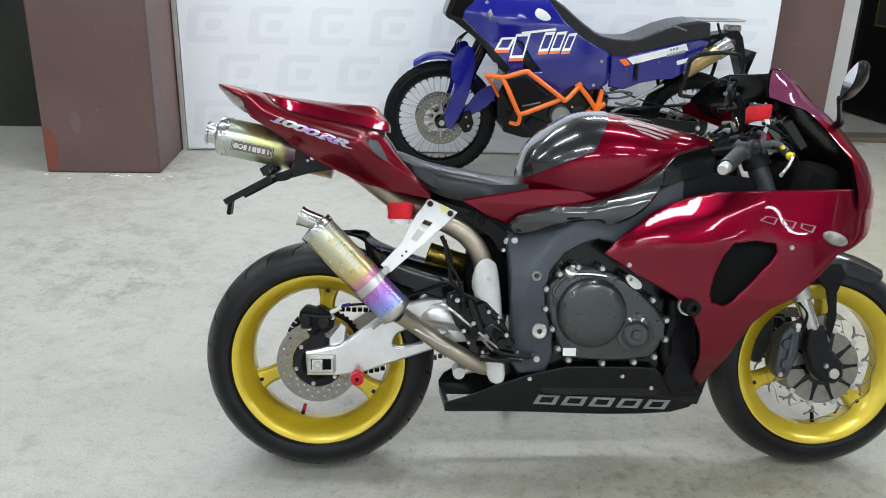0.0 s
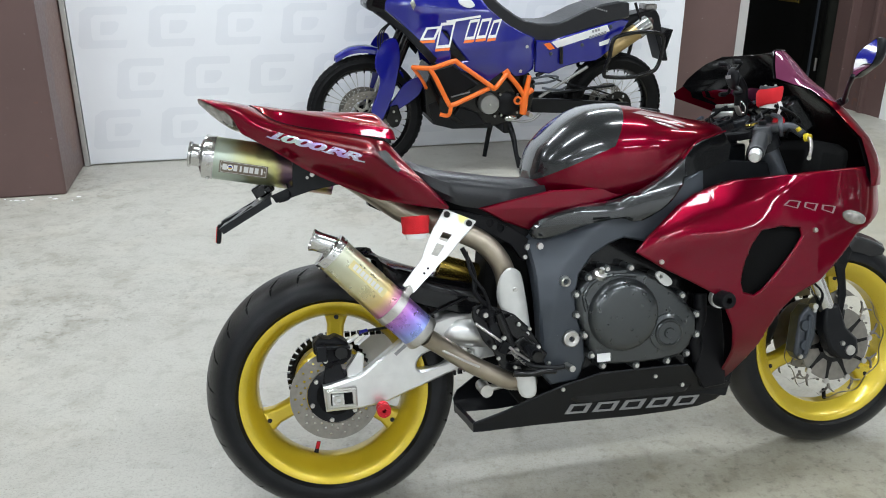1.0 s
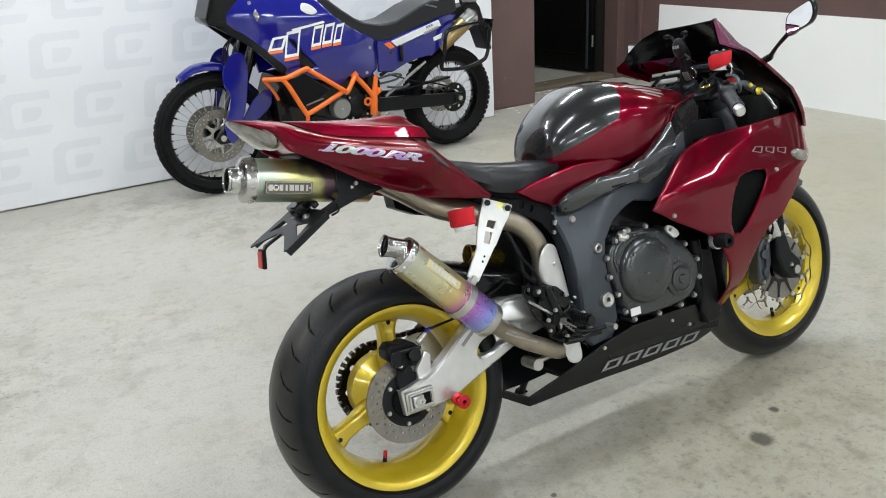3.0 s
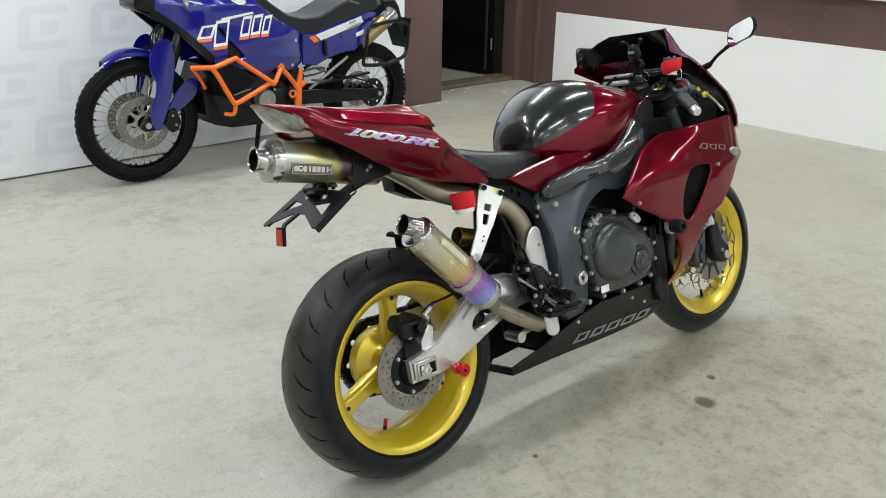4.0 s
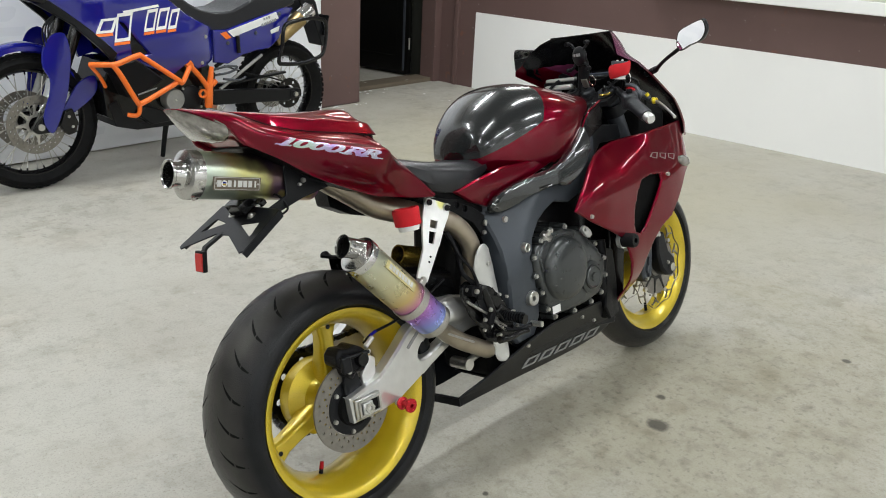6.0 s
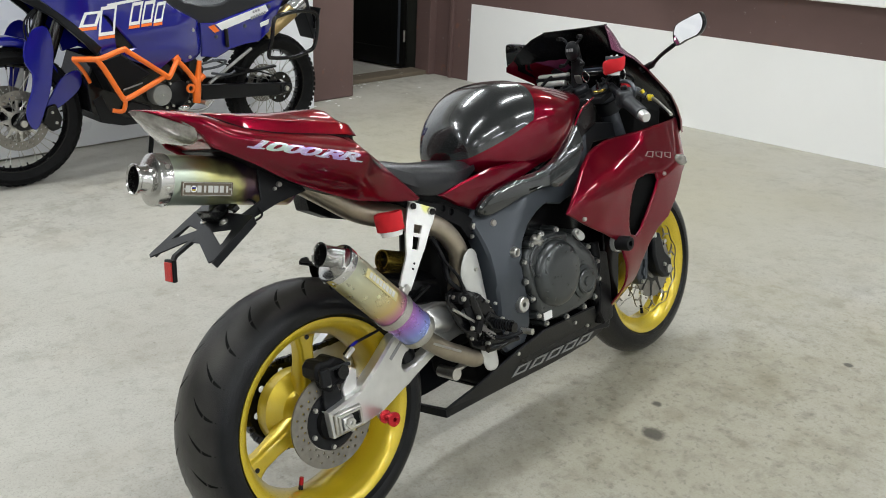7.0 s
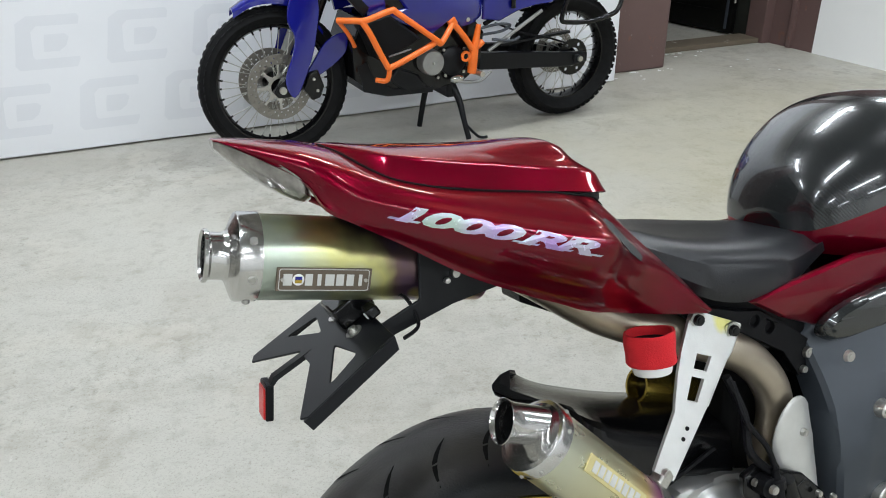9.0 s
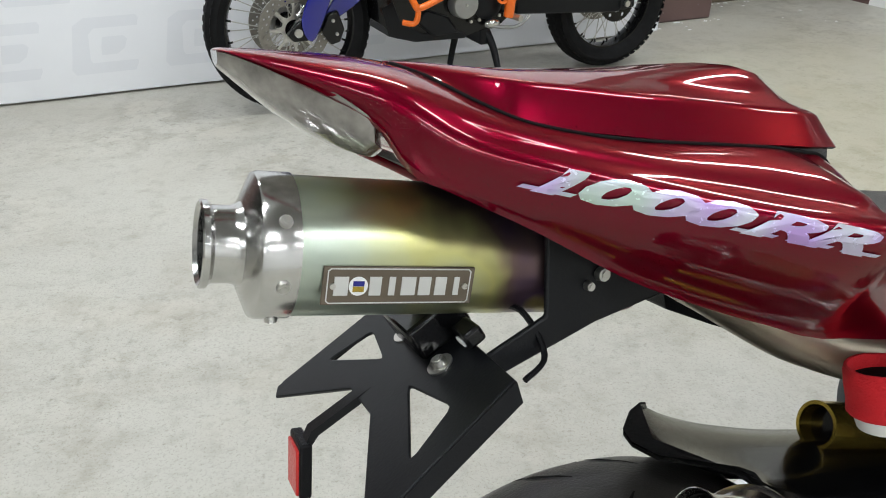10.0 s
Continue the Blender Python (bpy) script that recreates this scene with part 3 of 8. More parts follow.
slab("wall_door_top", (2.72, 0.70, 2.08), (3.56, 0.88, CEILING), PLASTER, "pale wall over the doorway", category="wall")
slab("wall_east", (3.56, -9.3, 0), (3.76, 2.5, CEILING), BROWN, "brown gloss painted side wall", category="wall", at=EAST)
slab("wall_panel", (3.552, -8.99, 0.0), (3.562, 0.08, 0.65), WALLWHITE, "white painted dado on the side wall", category="wall", at=EAST)
slab("wall_lobby", (2.0, 2.3, 0), (3.56, 2.5, CEILING), WALLWHITE, "white wall behind the open door", category="wall")
slab("wall_lobby_side", (2.0, 0.84, 0), (2.2, 2.3, CEILING), WALLWHITE, "white side wall behind the door", category="wall")
slab("wall_south", (-7, -9.2, 0), (4.4, -9.0, CEILING), WALLWHITE, "white wall behind", category="wall")
slab("wall_west", (-7.2, -9.2, 0), (-7, 3, CEILING), PLASTER, "pale side wall", category="wall")
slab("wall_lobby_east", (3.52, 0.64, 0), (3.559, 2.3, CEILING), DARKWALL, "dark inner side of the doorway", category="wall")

# ---- the sport motorcycle: x ahead from the rear axle, y to its left, z up; leaning on its side stand ----
BIKE = Matrix.Translation((-0.1115, 2.0046, 0.006)) @ Matrix.Rotation(0.2086, 4, "Z") @ Matrix.Rotation(radians(-13.7), 4, "X")
bike = thing("sport_motorcycle", "candy red sport motorcycle with gold wheels leaning on its stand", "motorcycle", BIKE)
XZ = lambda y0: (lambda u, v, w: (u, y0 + w, v))


def bolt(p, r=0.006, d=(0, -1, 0), h=0.006, parent=None, material=None, name="bolt"):
    p, d = Vector(p), Vector(d)
    bm = cyl(B(), p, p + d * h, r, r * 0.85, 10)
    cyl(bm, p + d * h * 0.6, p + d * (h + 0.001), r * 0.5, r * 0.5, 6)
    return part(name, bm, material or STEEL, parent)


def wheel(name, c, radius, half, rim_r, rim_half, spokes, parent, valve=253):
    w = part(name, lathe(B(), [(-rim_half, rim_r), (-rim_half + 0.006, rim_r - 0.001), (-rim_half + 0.012, rim_r - 0.013), (-half * 0.55, rim_r - 0.024), (-0.02, rim_r - 0.034), (0.02, rim_r - 0.034),
                                (half * 0.55, rim_r - 0.024), (rim_half - 0.012, rim_r - 0.013), (rim_half - 0.006, rim_r - 0.001), (rim_half, rim_r), (rim_half, rim_r - 0.006),
                                (rim_half - 0.008, rim_r - 0.02), (half * 0.5, rim_r - 0.036), (0.02, rim_r - 0.047), (-0.02, rim_r - 0.047), (-half * 0.5, rim_r - 0.036), (-rim_half + 0.008, rim_r - 0.02), (-rim_half, rim_r - 0.006)],
                        c, (0, 1, 0), 96), GOLD, parent, "gold painted cast wheel rim")
    k = half / 0.095
    prof = [(0, radius), (0.03 * k, radius - 0.003), (0.055 * k, radius - 0.0105), (0.076 * k, radius - 0.024), (0.09 * k, radius - 0.040), (0.0955 * k, radius - 0.054), (0.095 * k, radius - 0.063), (0.092 * k, rim_r + 0.008), (rim_half - 0.003, rim_r + 0.001), (rim_half - 0.012, rim_r - 0.01)]
    prof = [(-a, r) for a, r in prof[::-1]] + prof[1:]
    part("tyre", lathe(B(), prof, c, (0, 1, 0), 120, closed=False), tyre_rubber(c, radius), w, "black road tyre with worn tread")
    for a in spokes:
        bm = B()
        d, s = Vector((math.cos(a), 0, math.sin(a))), Vector((-math.sin(a), 0, math.cos(a)))
        rings = []
        for t, wd, th in ((0.02, 0.030, 0.030), (0.07, 0.024, 0.026), (0.12, 0.020, 0.020), (rim_r - 0.075, 0.021, 0.017), (rim_r - 0.055, 0.027, 0.018), (rim_r - 0.036, 0.038, 0.02)):
            p = Vector(c) + d * t
            rings.append([p + s * wd + Vector((0, -th * 0.6, 0)), p + s * wd * 0.7 + Vector((0, -th, 0)), p - s * wd * 0.7 + Vector((0, -th, 0)), p - s * wd + Vector((0, -th * 0.6, 0)),
                          p - s * wd + Vector((0, th, 0)), p + s * wd + Vector((0, th, 0))])
        sp = part("spoke", skin(bm, rings), GOLD, w, bevel=0.003)
        part("spoke_hole", cyl(B(), Vector(c) + d * (rim_r - 0.052) + Vector((0, -0.0195, 0)), Vector(c) + d * (rim_r - 0.052) + Vector((0, -0.0185, 0)), 0.006, seg=12), GLOSSBLACK, w)
    a = radians(valve)
    v = Vector(c) + Vector((math.cos(a), 0, math.sin(a))) * (rim_r - 0.046)
    up = -Vector((math.cos(a), 0, math.sin(a)))
    st = part("valve_stem", cyl(B(), v, v + up * 0.014, 0.006, 0.005, 12), BLACK, w)
    part("valve_cap", cyl(B(), v + up * 0.012, v + up * 0.03, 0.0055, 0.005, 10), REDANO if rim_half > 0.07 else BLACK, w)
    return w


def rotor(name, c, r, r_in, wave, holes, y, thick, parent, material=DISC, slots=()):
    n = 120
    outer = [(c[0] + (r + wave * math.sin(10 * 2 * math.pi * i / n) ** 1) * math.cos(2 * math.pi * i / n), c[1] + (r + wave * math.sin(10 * 2 * math.pi * i / n)) * math.sin(2 * math.pi * i / n)) for i in range(n)]
    loops = [outer, circle(c, r_in, 48)]
    for k, (rr, num, hr, ph) in enumerate(holes):
        for i in range(num):
            a = 2 * math.pi * (i + ph) / num
            loops.append(circle((c[0] + rr * math.cos(a), c[1] + rr * math.sin(a)), hr, 8))
    for r0, r1, num, half, lead in slots:
        for i in range(num):
            a = 2 * math.pi * (i + 0.25) / num
            path = [(c[0] + q * math.cos(a + lead * t * t), c[1] + q * math.sin(a + lead * t * t)) for t, q in ((0, r0), (0.5, (r0 + r1) / 2), (1, r1))]
            side = Vector((-math.sin(a + lead * 0.4), math.cos(a + lead * 0.4))) * half
            loops.append([tuple(Vector(p) + side) for p in path] + [tuple(Vector(p) - side) for p in path[::-1]])
    return part(name, prism(B(), loops, XZ(y), 0, thick), material, parent)


RW, FW = (0, 0, 0.312), (1.39, 0, 0.300)
rear = wheel("rear_wheel", RW, 0.312, 0.099, 0.231, 0.088, [radians(a) for a in (84, 204, 324)], bike)
part("hub", lathe(B(), [(-0.075, 0.02), (-0.075, 0.05), (-0.05, 0.056), (-0.02, 0.05), (0.01, 0.06), (0.03, 0.094), (0.065, 0.094), (0.07, 0.085), (0.075, 0.02)], RW, (0, 1, 0), 48), GOLD, rear)
rotor("brake_disc", (0, 0.312), 0.110, 0.070, 0.0, ((0.076, 18, 0.0032, 0), (0.084, 18, 0.0035, 0.5), (0.097, 18, 0.0032, 0.0)), -0.098, 0.005, rear)
part("disc_carrier", lathe(B(), [(-0.099, 0.03), (-0.101, 0.058), (-0.098, 0.068), (-0.09, 0.068), (-0.088, 0.03)], RW, (0, 1, 0), 40), SATIN, rear)
part("axle_cap", lathe(B(), [(-0.11, 0.015), (-0.112, 0.044), (-0.10, 0.046), (-0.09, 0.046), (-0.09, 0.015)], RW, (0, 1, 0), 28), DEEPBLACK, rear)
for i in range(6):
    a = 2 * math.pi * (i + 0.3) / 6
    bolt((0.06 * math.cos(a), -0.1, 0.312 + 0.06 * math.sin(a)), 0.006, parent=rear)
def groove(parent, c, radius, half):
    """Slanted slits of the tread as dark inlays, their shade put into the colour, one part each."""
    k = half / 0.095
    for i in range(26):
        for s in (-1, 1):
            a0 = 2 * math.pi * (i + (0.5 if s > 0 else 0)) / 26
            bm, rings = B(), []
            for t in np.linspace(0, 1, 7):
                y = s * (0.022 + 0.058 * t) * k
                a = a0 + 0.13 * t + 0.03 * math.sin(3 * t)
                r = radius - float(np.interp(abs(y) / k, (0, 0.03, 0.055, 0.076, 0.09), (0, 0.003, 0.0105, 0.024, 0.040))) + 0.0006
                w = 0.0042 * math.sin(math.pi * (0.08 + 0.88 * t)) / radius
                rings.append([Vector(c) + Vector((r * math.cos(a + q), y, r * math.sin(a + q))) for q in (-w, w)])
            skin(bm, rings, ring_closed=False, caps=False)
            part("tread_groove", bm, DEEPBLACK, parent)


groove(rear, RW, 0.312, 0.099)
# sprocket and chain on the far side
n = 42
teeth = []
for i in range(n):
    a = 2 * math.pi * i / n
    teeth += [(0.107 * math.cos(a), 0.312 + 0.107 * math.sin(a)), (0.101 * math.cos(a + math.pi / n), 0.312 + 0.101 * math.sin(a + math.pi / n))]
part("sprocket", prism(B(), [teeth, circle((0, 0.312), 0.06, 24)] + [circle((0.082 * math.cos(a), 0.312 + 0.082 * math.sin(a)), 0.009, 8) for a in np.linspace(0, 2 * math.pi, 8, endpoint=False)], XZ(0.086), 0, 0.006), GLOSSBLACK, rear)
bm = B()
for k in range(34):
    for z0, z1 in ((0.418, 0.412), (0.206, 0.33)):
        t = k / 33
        box(bm, (0.0 + 0.55 * t, 0.089, z0 + (z1 - z0) * t), (0.013, 0.016 if k % 2 else 0.01, 0.012))
for k in range(20):
    a = radians(90 + 180 * k / 19)
    box(bm, (0.107 * math.cos(a), 0.089, 0.312 + 0.107 * math.sin(a)), (0.013, 0.016 if k % 2 else 0.01, 0.012), Matrix.Rotation(-a, 4, "Y"))
part("chain", bm, GLOSSBLACK, bike, "dark oiled drive chain")

# swing arm
arm_out = [(-0.03, 0.346), (0.0, 0.352), (0.06, 0.366), (0.11, 0.402), (0.17, 0.444), (0.23, 0.474), (0.29, 0.488), (0.36, 0.482), (0.43, 0.46), (0.50, 0.44), (0.50, 0.36), (0.43, 0.372), (0.37, 0.368), (0.31, 0.352), (0.2, 0.318), (0.12, 0.293), (0.06, 0.284), (-0.026, 0.284)]
arm_hole = [(p.x, p.y) for p in spline([(0.20, 0.375, 0), (0.21, 0.393, 0), (0.235, 0.405, 0), (0.28, 0.407, 0), (0.33, 0.401, 0), (0.345, 0.390, 0), (0.30, 0.377, 0), (0.235, 0.362, 0), (0.206, 0.362, 0)], 3, True)]
for s, nm in ((-1, "swing_arm"), (1, "swing_arm_far_side")):
    bm = shell(B(), [arm_out, arm_hole], lambda x, z, s=s: s * (0.135 - 0.05 * max(0, x - 0.12) / 0.4), 0.034, 0.04, 0.006)
    arm = part(nm, bm, ALU, bike, "bare cast aluminium swing arm", 0.004)
    if s < 0:
        blk = box(B(), (0.012, -0.139, 0.318), (0.075, 0.012, 0.05))
        part("axle_block", blk, STEEL, arm, bevel=0.004)
        part("axle_slot", box(B(), (0.012, -0.1452, 0.318), (0.052, 0.002, 0.029)), DEEPBLACK, arm)
        part("axle_slider", box(B(), (0.003, -0.149, 0.318), (0.028, 0.012, 0.027)), ALU, arm, bevel=0.002)
        part("axle_recess", prism(B(), [[(-0.02, 0.298), (0.045, 0.298), (0.045, 0.338), (-0.02, 0.338)], [(-0.014, 0.303), (0.039, 0.303), (0.039, 0.333), (-0.014, 0.333)]], XZ(-0.151), 0, 0.008), STEEL, arm, bevel=0.001)
        part("axle_nut", lathe(B(), [(0, 0.006), (0, 0.013), (0.016, 0.013), (0.016, 0.0125), (0.012, 0.006)], (0.004, -0.162, 0.318), (0, 1, 0), 6), STEEL, arm)
        bm = cyl(B(), (0.108, -0.13, 0.288), (0.108, -0.145, 0.288), 0.009)
        part("bobbin_spacer", bm, STEEL, arm)
        part("paddock_bobbin", lathe(B(), [(0, 0.004), (0, 0.015), (0.006, 0.016), (0.01, 0.009), (0.026, 0.009), (0.03, 0.017), (0.036, 0.017), (0.037, 0.005)], (0.108, -0.145, 0.288), (0, -1, 0), 20), REDANO, arm, "red anodised stand bobbin")
bm = skin(B(), [[(x, y0 * q, 0.437 + dz + h * r) for q, r in ((-0.2, 1.0), (0.5, 0.98), (0.9, 0.7), (1.0, 0.25), (1.0, -0.3), (0.85, -0.75), (0.4, -1.0), (-0.2, -1.0))] for x, y0, dz, h in ((0.255, -0.10, -0.005, 0.02), (0.275, -0.118, 0.0, 0.036), (0.31, -0.128, 0.006, 0.048), (0.35, -0.128, 0.004, 0.05), (0.385, -0.12, -0.006, 0.044), (0.40, -0.10, -0.012, 0.03))])
part("arm_bulge", bm, ALU, bike, "bulged cast aluminium swing arm brace", 0.006, 60)
part("arm_marking", box(B(), (0.165, -0.1505, 0.43), (0.05, 0.002, 0.008), Matrix.Rotation(radians(-38), 4, "Y")), TEXTGREY, bike)
# rear brake caliper, bracket and hose
cal = part("rear_caliper", prism(B(), [[(-0.048, 0.43), (-0.046, 0.452), (-0.032, 0.466), (-0.008, 0.460), (0.008, 0.466), (0.03, 0.452), (0.045, 0.435), (0.042, 0.412), (0.024, 0.395), (0.004, 0.40), (-0.01, 0.385), (-0.026, 0.397), (-0.03, 0.415)]], XZ(-0.1), -0.03, 0.025), BLACK, bike, "black rear brake caliper", 0.007)
part("caliper_piston_cover", cyl(B(), (0.018, -0.13, 0.428), (0.018, -0.142, 0.428), 0.018, 0.015), GLOSSBLACK, cal)
part("caliper_pad_pin", cyl(B(), (-0.04, -0.135, 0.446), (0.04, -0.135, 0.44), 0.005, seg=8), SATIN, cal)
part("caliper_bridge", box(B(), (-0.028, -0.135, 0.43), (0.026, 0.014, 0.04)), SATIN, cal, bevel=0.004)
part("caliper_hanger", prism(B(), [[(-0.02, 0.40), (0.015, 0.40), (0.025, 0.36), (0.02, 0.335), (-0.02, 0.335), (-0.026, 0.36)]], XZ(-0.112), 0, 0.01), SATIN, cal, bevel=0.002)
part("hose_union", cyl(B(), (0.035, -0.132, 0.452), (0.062, -0.128, 0.466), 0.006, seg=10), SHIELD, cal)
part("bleed_cap", cyl(B(), (0.064, -0.118, 0.468), (0.085, -0.114, 0.472), 0.0042, seg=8), BLUE, cal, "blue hose sleeve")
part("caliper_bracket", prism(B(), [[(0.03, 0.38), (0.06, 0.42), (0.075, 0.41), (0.07, 0.37), (0.03, 0.34)]], XZ(-0.112), 0, 0.012), ALU, cal, bevel=0.003)
bolt((0.04, -0.131, 0.44), 0.007, parent=cal)
bolt((-0.02, -0.131, 0.41), 0.006, parent=cal)
part("brake_hose", tube(B(), [(0.045, -0.115, 0.455), (0.08, -0.11, 0.468), (0.16, -0.105, 0.475), (0.24, -0.10, 0.492), (0.34, -0.10, 0.53)], 0.0035, 8), BLACK, bike)

# rear hugger: a raised lip at its back end, then a long cover over the swing arm
rings = []
for x, zt, w, zs, zb, cut in smooth_table([(0.052, 0.653, 0.080, 0.640, 0.628, 0.075), (0.075, 0.650, 0.088, 0.626, 0.594, 0.060), (0.12, 0.633, 0.092, 0.604, 0.558, 0.04), (0.18, 0.612, 0.092, 0.582, 0.53, 0.02), (0.26, 0.587, 0.090, 0.556, 0.508, 0.0), (0.33, 0.568, 0.088, 0.536, 0.486, 0.0), (0.385, 0.553, 0.086, 0.52, 0.466, 0.0)], 3):
    half = [(w, zb), (w, 0.5 * zs + 0.5 * zb), (w * 0.985, zs), (w * 0.90, zs + 0.45 * (zt - zs)), (w * 0.70, zs + 0.75 * (zt - zs)), (w * 0.35, zt - 0.0025), (0.0, zt)]
    outer = [(-y, z) for y, z in half] + [(y, z) for y, z in half[-2::-1]]
    inner = [(y * 0.955, z - 0.004) for y, z in outer[::-1]]
    rings.append([(x + cut * (y / w) ** 2, y, z) for y, z in outer + inner])
hugger = part("rear_hugger", skin(B(), rings), GLOSSBLACK, bike, "gloss black rear hugger")
# the lip faces backward; its lack of sheen is put into a duller black
part("hugger_lip", skin(B(), [[Vector(p) + Vector((0, p[1] * 0.012, 0.0018)) for p in ring] for ring in rings[:4]]), DEEPBLACK, hugger, "raised black lip, its shade put into a duller black")

# lower silencer
A, Z = Vector((0.002, -0.197, 0.684)), Vector((0.208, -0.190, 0.467))
ax = (Z - A).normalized()
ln = (Z - A).length
low = part("lower_silencer", lathe(B(), [(0.012, 0.0435), (ln * 0.5, 0.044), (ln - 0.012, 0.0435), (ln - 0.012, 0.03), (0.012, 0.03)], A, ax, 48), TI_LOW, bike, "heat-tinted titanium silencer can")
part("end_cap", lathe(B(), [(0.016, 0.0456), (0.0015, 0.0456), (-0.0015, 0.0446), (-0.002, 0.0415), (-0.001, 0.02), (0.016, 0.02)], A, ax, 48), CHROME, low)
over = Vector((0.715, 0, 0.699))
out_ax = Vector((-0.93, 0.0, 0.37)).normalized()
base = A + over * 0.011 - ax * 0.004
ring = lambda c, d, r, n=40: [c + (turn_to(d) @ Vector((r * math.cos(2 * math.pi * k / n), r * math.sin(2 * math.pi * k / n), 0))) for k in range(n)]
part("cap_cone", skin(B(), [ring(A - ax * 0.0012, -ax, 0.0415), ring(A - ax * 0.0035 + over * 0.003, -ax, 0.034), ring(A - ax * 0.0055 + over * 0.007, -ax, 0.027), ring(A - ax * 0.006 + over * 0.009, -ax, 0.020)]), CHROME, low)
part("outlet_pipe", lathe(B(), [(-0.012, 0.0225), (0.026, 0.0225), (0.036, 0.0232), (0.043, 0.0255), (0.0455, 0.0262), (0.046, 0.0255), (0.042, 0.0238), (0.034, 0.0215), (-0.012, 0.0205)], base, out_ax, 40), CHROME, low)
part("outlet_bore", lathe(B(), [(0.040, 0.0224), (0.02, 0.0206), (0.004, 0.0195), (0.004, 0.0001)], base, out_ax, 24, closed=False), DEEPBLACK, low)
for k in range(10):
    d = turn_to(ax) @ Vector((math.cos(0.63 * k), math.sin(0.63 * k), 0))
    part("rivet", ball(B(), A + ax * 0.009 + d * 0.0456, 0.0026, 10), STEEL, low)
part("front_cap", lathe(B(), [(ln - 0.02, 0.0452), (ln - 0.002, 0.0452), (ln + 0.001, 0.043), (ln + 0.006, 0.030), (ln + 0.009, 0.024), (ln - 0.02, 0.023)], A, ax, 48), STEEL, low)
part("strap", lathe(B(), [(ln * 0.63, 0.0445), (ln * 0.63, 0.0468), (ln * 0.70, 0.0468), (ln * 0.70, 0.0445)], A, ax, 48), STEEL, low, "brushed steel clamp strap")
side = ax.cross(Vector((0, 1, 0))).normalized()
nrm = Vector((0.10, -0.93, 0.32)).normalized()
nrm = (nrm - ax * nrm.dot(ax)).normalized()
wide = nrm.cross(ax)
bm = B()
pm = Matrix((ax, wide, nrm)).transposed().to_4x4()
pm.translation = A + ax * ln * 0.34 + nrm * 0.0445
box(bm, (0, 0, 0), (0.105, 0.022, 0.002))
bmesh.ops.transform(bm, matrix=pm, verts=bm.verts)
badge = part("maker_plate", bm, PALEGOLD, low, "pale gold maker's plate", 0.0005)
for k in range(8):
    bm = box(B(), (-0.039 + 0.011 * k, 0, 0.0014), (0.008, 0.013, 0.0012))
    bmesh.ops.transform(bm, matrix=pm, verts=bm.verts)
    part("plate_bar", bm, BADGE, badge)
part("link_pipe", tube(B(), [Z + ax * 0.005, (0.262, -0.156, 0.423), (0.325, -0.147, 0.375), (0.385, -0.143, 0.340), (0.43, -0.135, 0.315), (0.50, -0.08, 0.29)], 0.0225, 20), PIPE, bike, "bronze-tinted steel exhaust pipe")
bm = tube(B(), [(0.24, -0.178, 0.43), (0.30, -0.178, 0.395), (0.345, -0.175, 0.37)], 0.003, 8)
part("retaining_spring", bm, STEEL, bike)

# silencer bracket with slots
rows = []
for (xl, zl), (xr, zr) in (((0.287, 0.754), (0.360, 0.721)), ((0.264, 0.724), (0.334, 0.694)), ((0.254, 0.711), (0.320, 0.684)), ((0.244, 0.694), (0.303, 0.669)), ((0.239, 0.686), (0.296, 0.662)), ((0.225, 0.659), (0.272, 0.640)), ((0.219, 0.645), (0.260, 0.630)), ((0.166, 0.589), (0.190, 0.571))):
    rows.append([(xl + (xr - xl) * q, zl + (zr - zl) * q) for q in (0, 0.34, 0.66, 1)])
hang_y = lambda u, v: -0.124 - 0.42 * (0.752 - v) + 0.05 * (u - 0.33 + 0.62 * (0.752 - v))
brk = part("silencer_bracket", gridplate(B(), rows, {(2, 1), (4, 1)}, lambda u, v, w: (u, hang_y(u, v) + w, v), 0.005), STAINED, bike, "scratched bare aluminium hanger plate", sharp=30)
edge = ((0.360, 0.721), (0.334, 0.694), (0.320, 0.684), (0.303, 0.669), (0.272, 0.640))
part("bracket_flange", gridplate(B(), [[(k, y) for y in (0.0, 0.022)] for k in range(5)], set(), lambda u, v, w: (edge[int(u)][0], hang_y(*edge[int(u)]) + v, edge[int(u)][1] - w), 0.003), ALU, brk)
for x, z in ((0.290, 0.741), (0.342, 0.717)):
    part("bracket_washer", cyl(B(), (x, hang_y(x, z) + 0.001, z), (x, hang_y(x, z) - 0.003, z), 0.0115, seg=20), STEEL, brk)
    bolt((x, hang_y(x, z) - 0.002, z), 0.0085, parent=brk, material=GLOSSBLACK)
bolt((0.181, hang_y(0.181, 0.583), 0.583), 0.007, parent=brk)
for z in (0.622, 0.612):
    part("bracket_hole", cyl(B(), (z - 0.392, hang_y(z - 0.392, z) - 0.0012, z), (z - 0.392, hang_y(z - 0.392, z) + 0.001, z), 0.0028, seg=12), DEEPBLACK, brk)
part("bracket_lug", box(B(), (0.176, -0.192, 0.572), (0.018, 0.02, 0.03), Matrix.Rotation(radians(40), 4, "Y")), STEEL, brk, bevel=0.003)

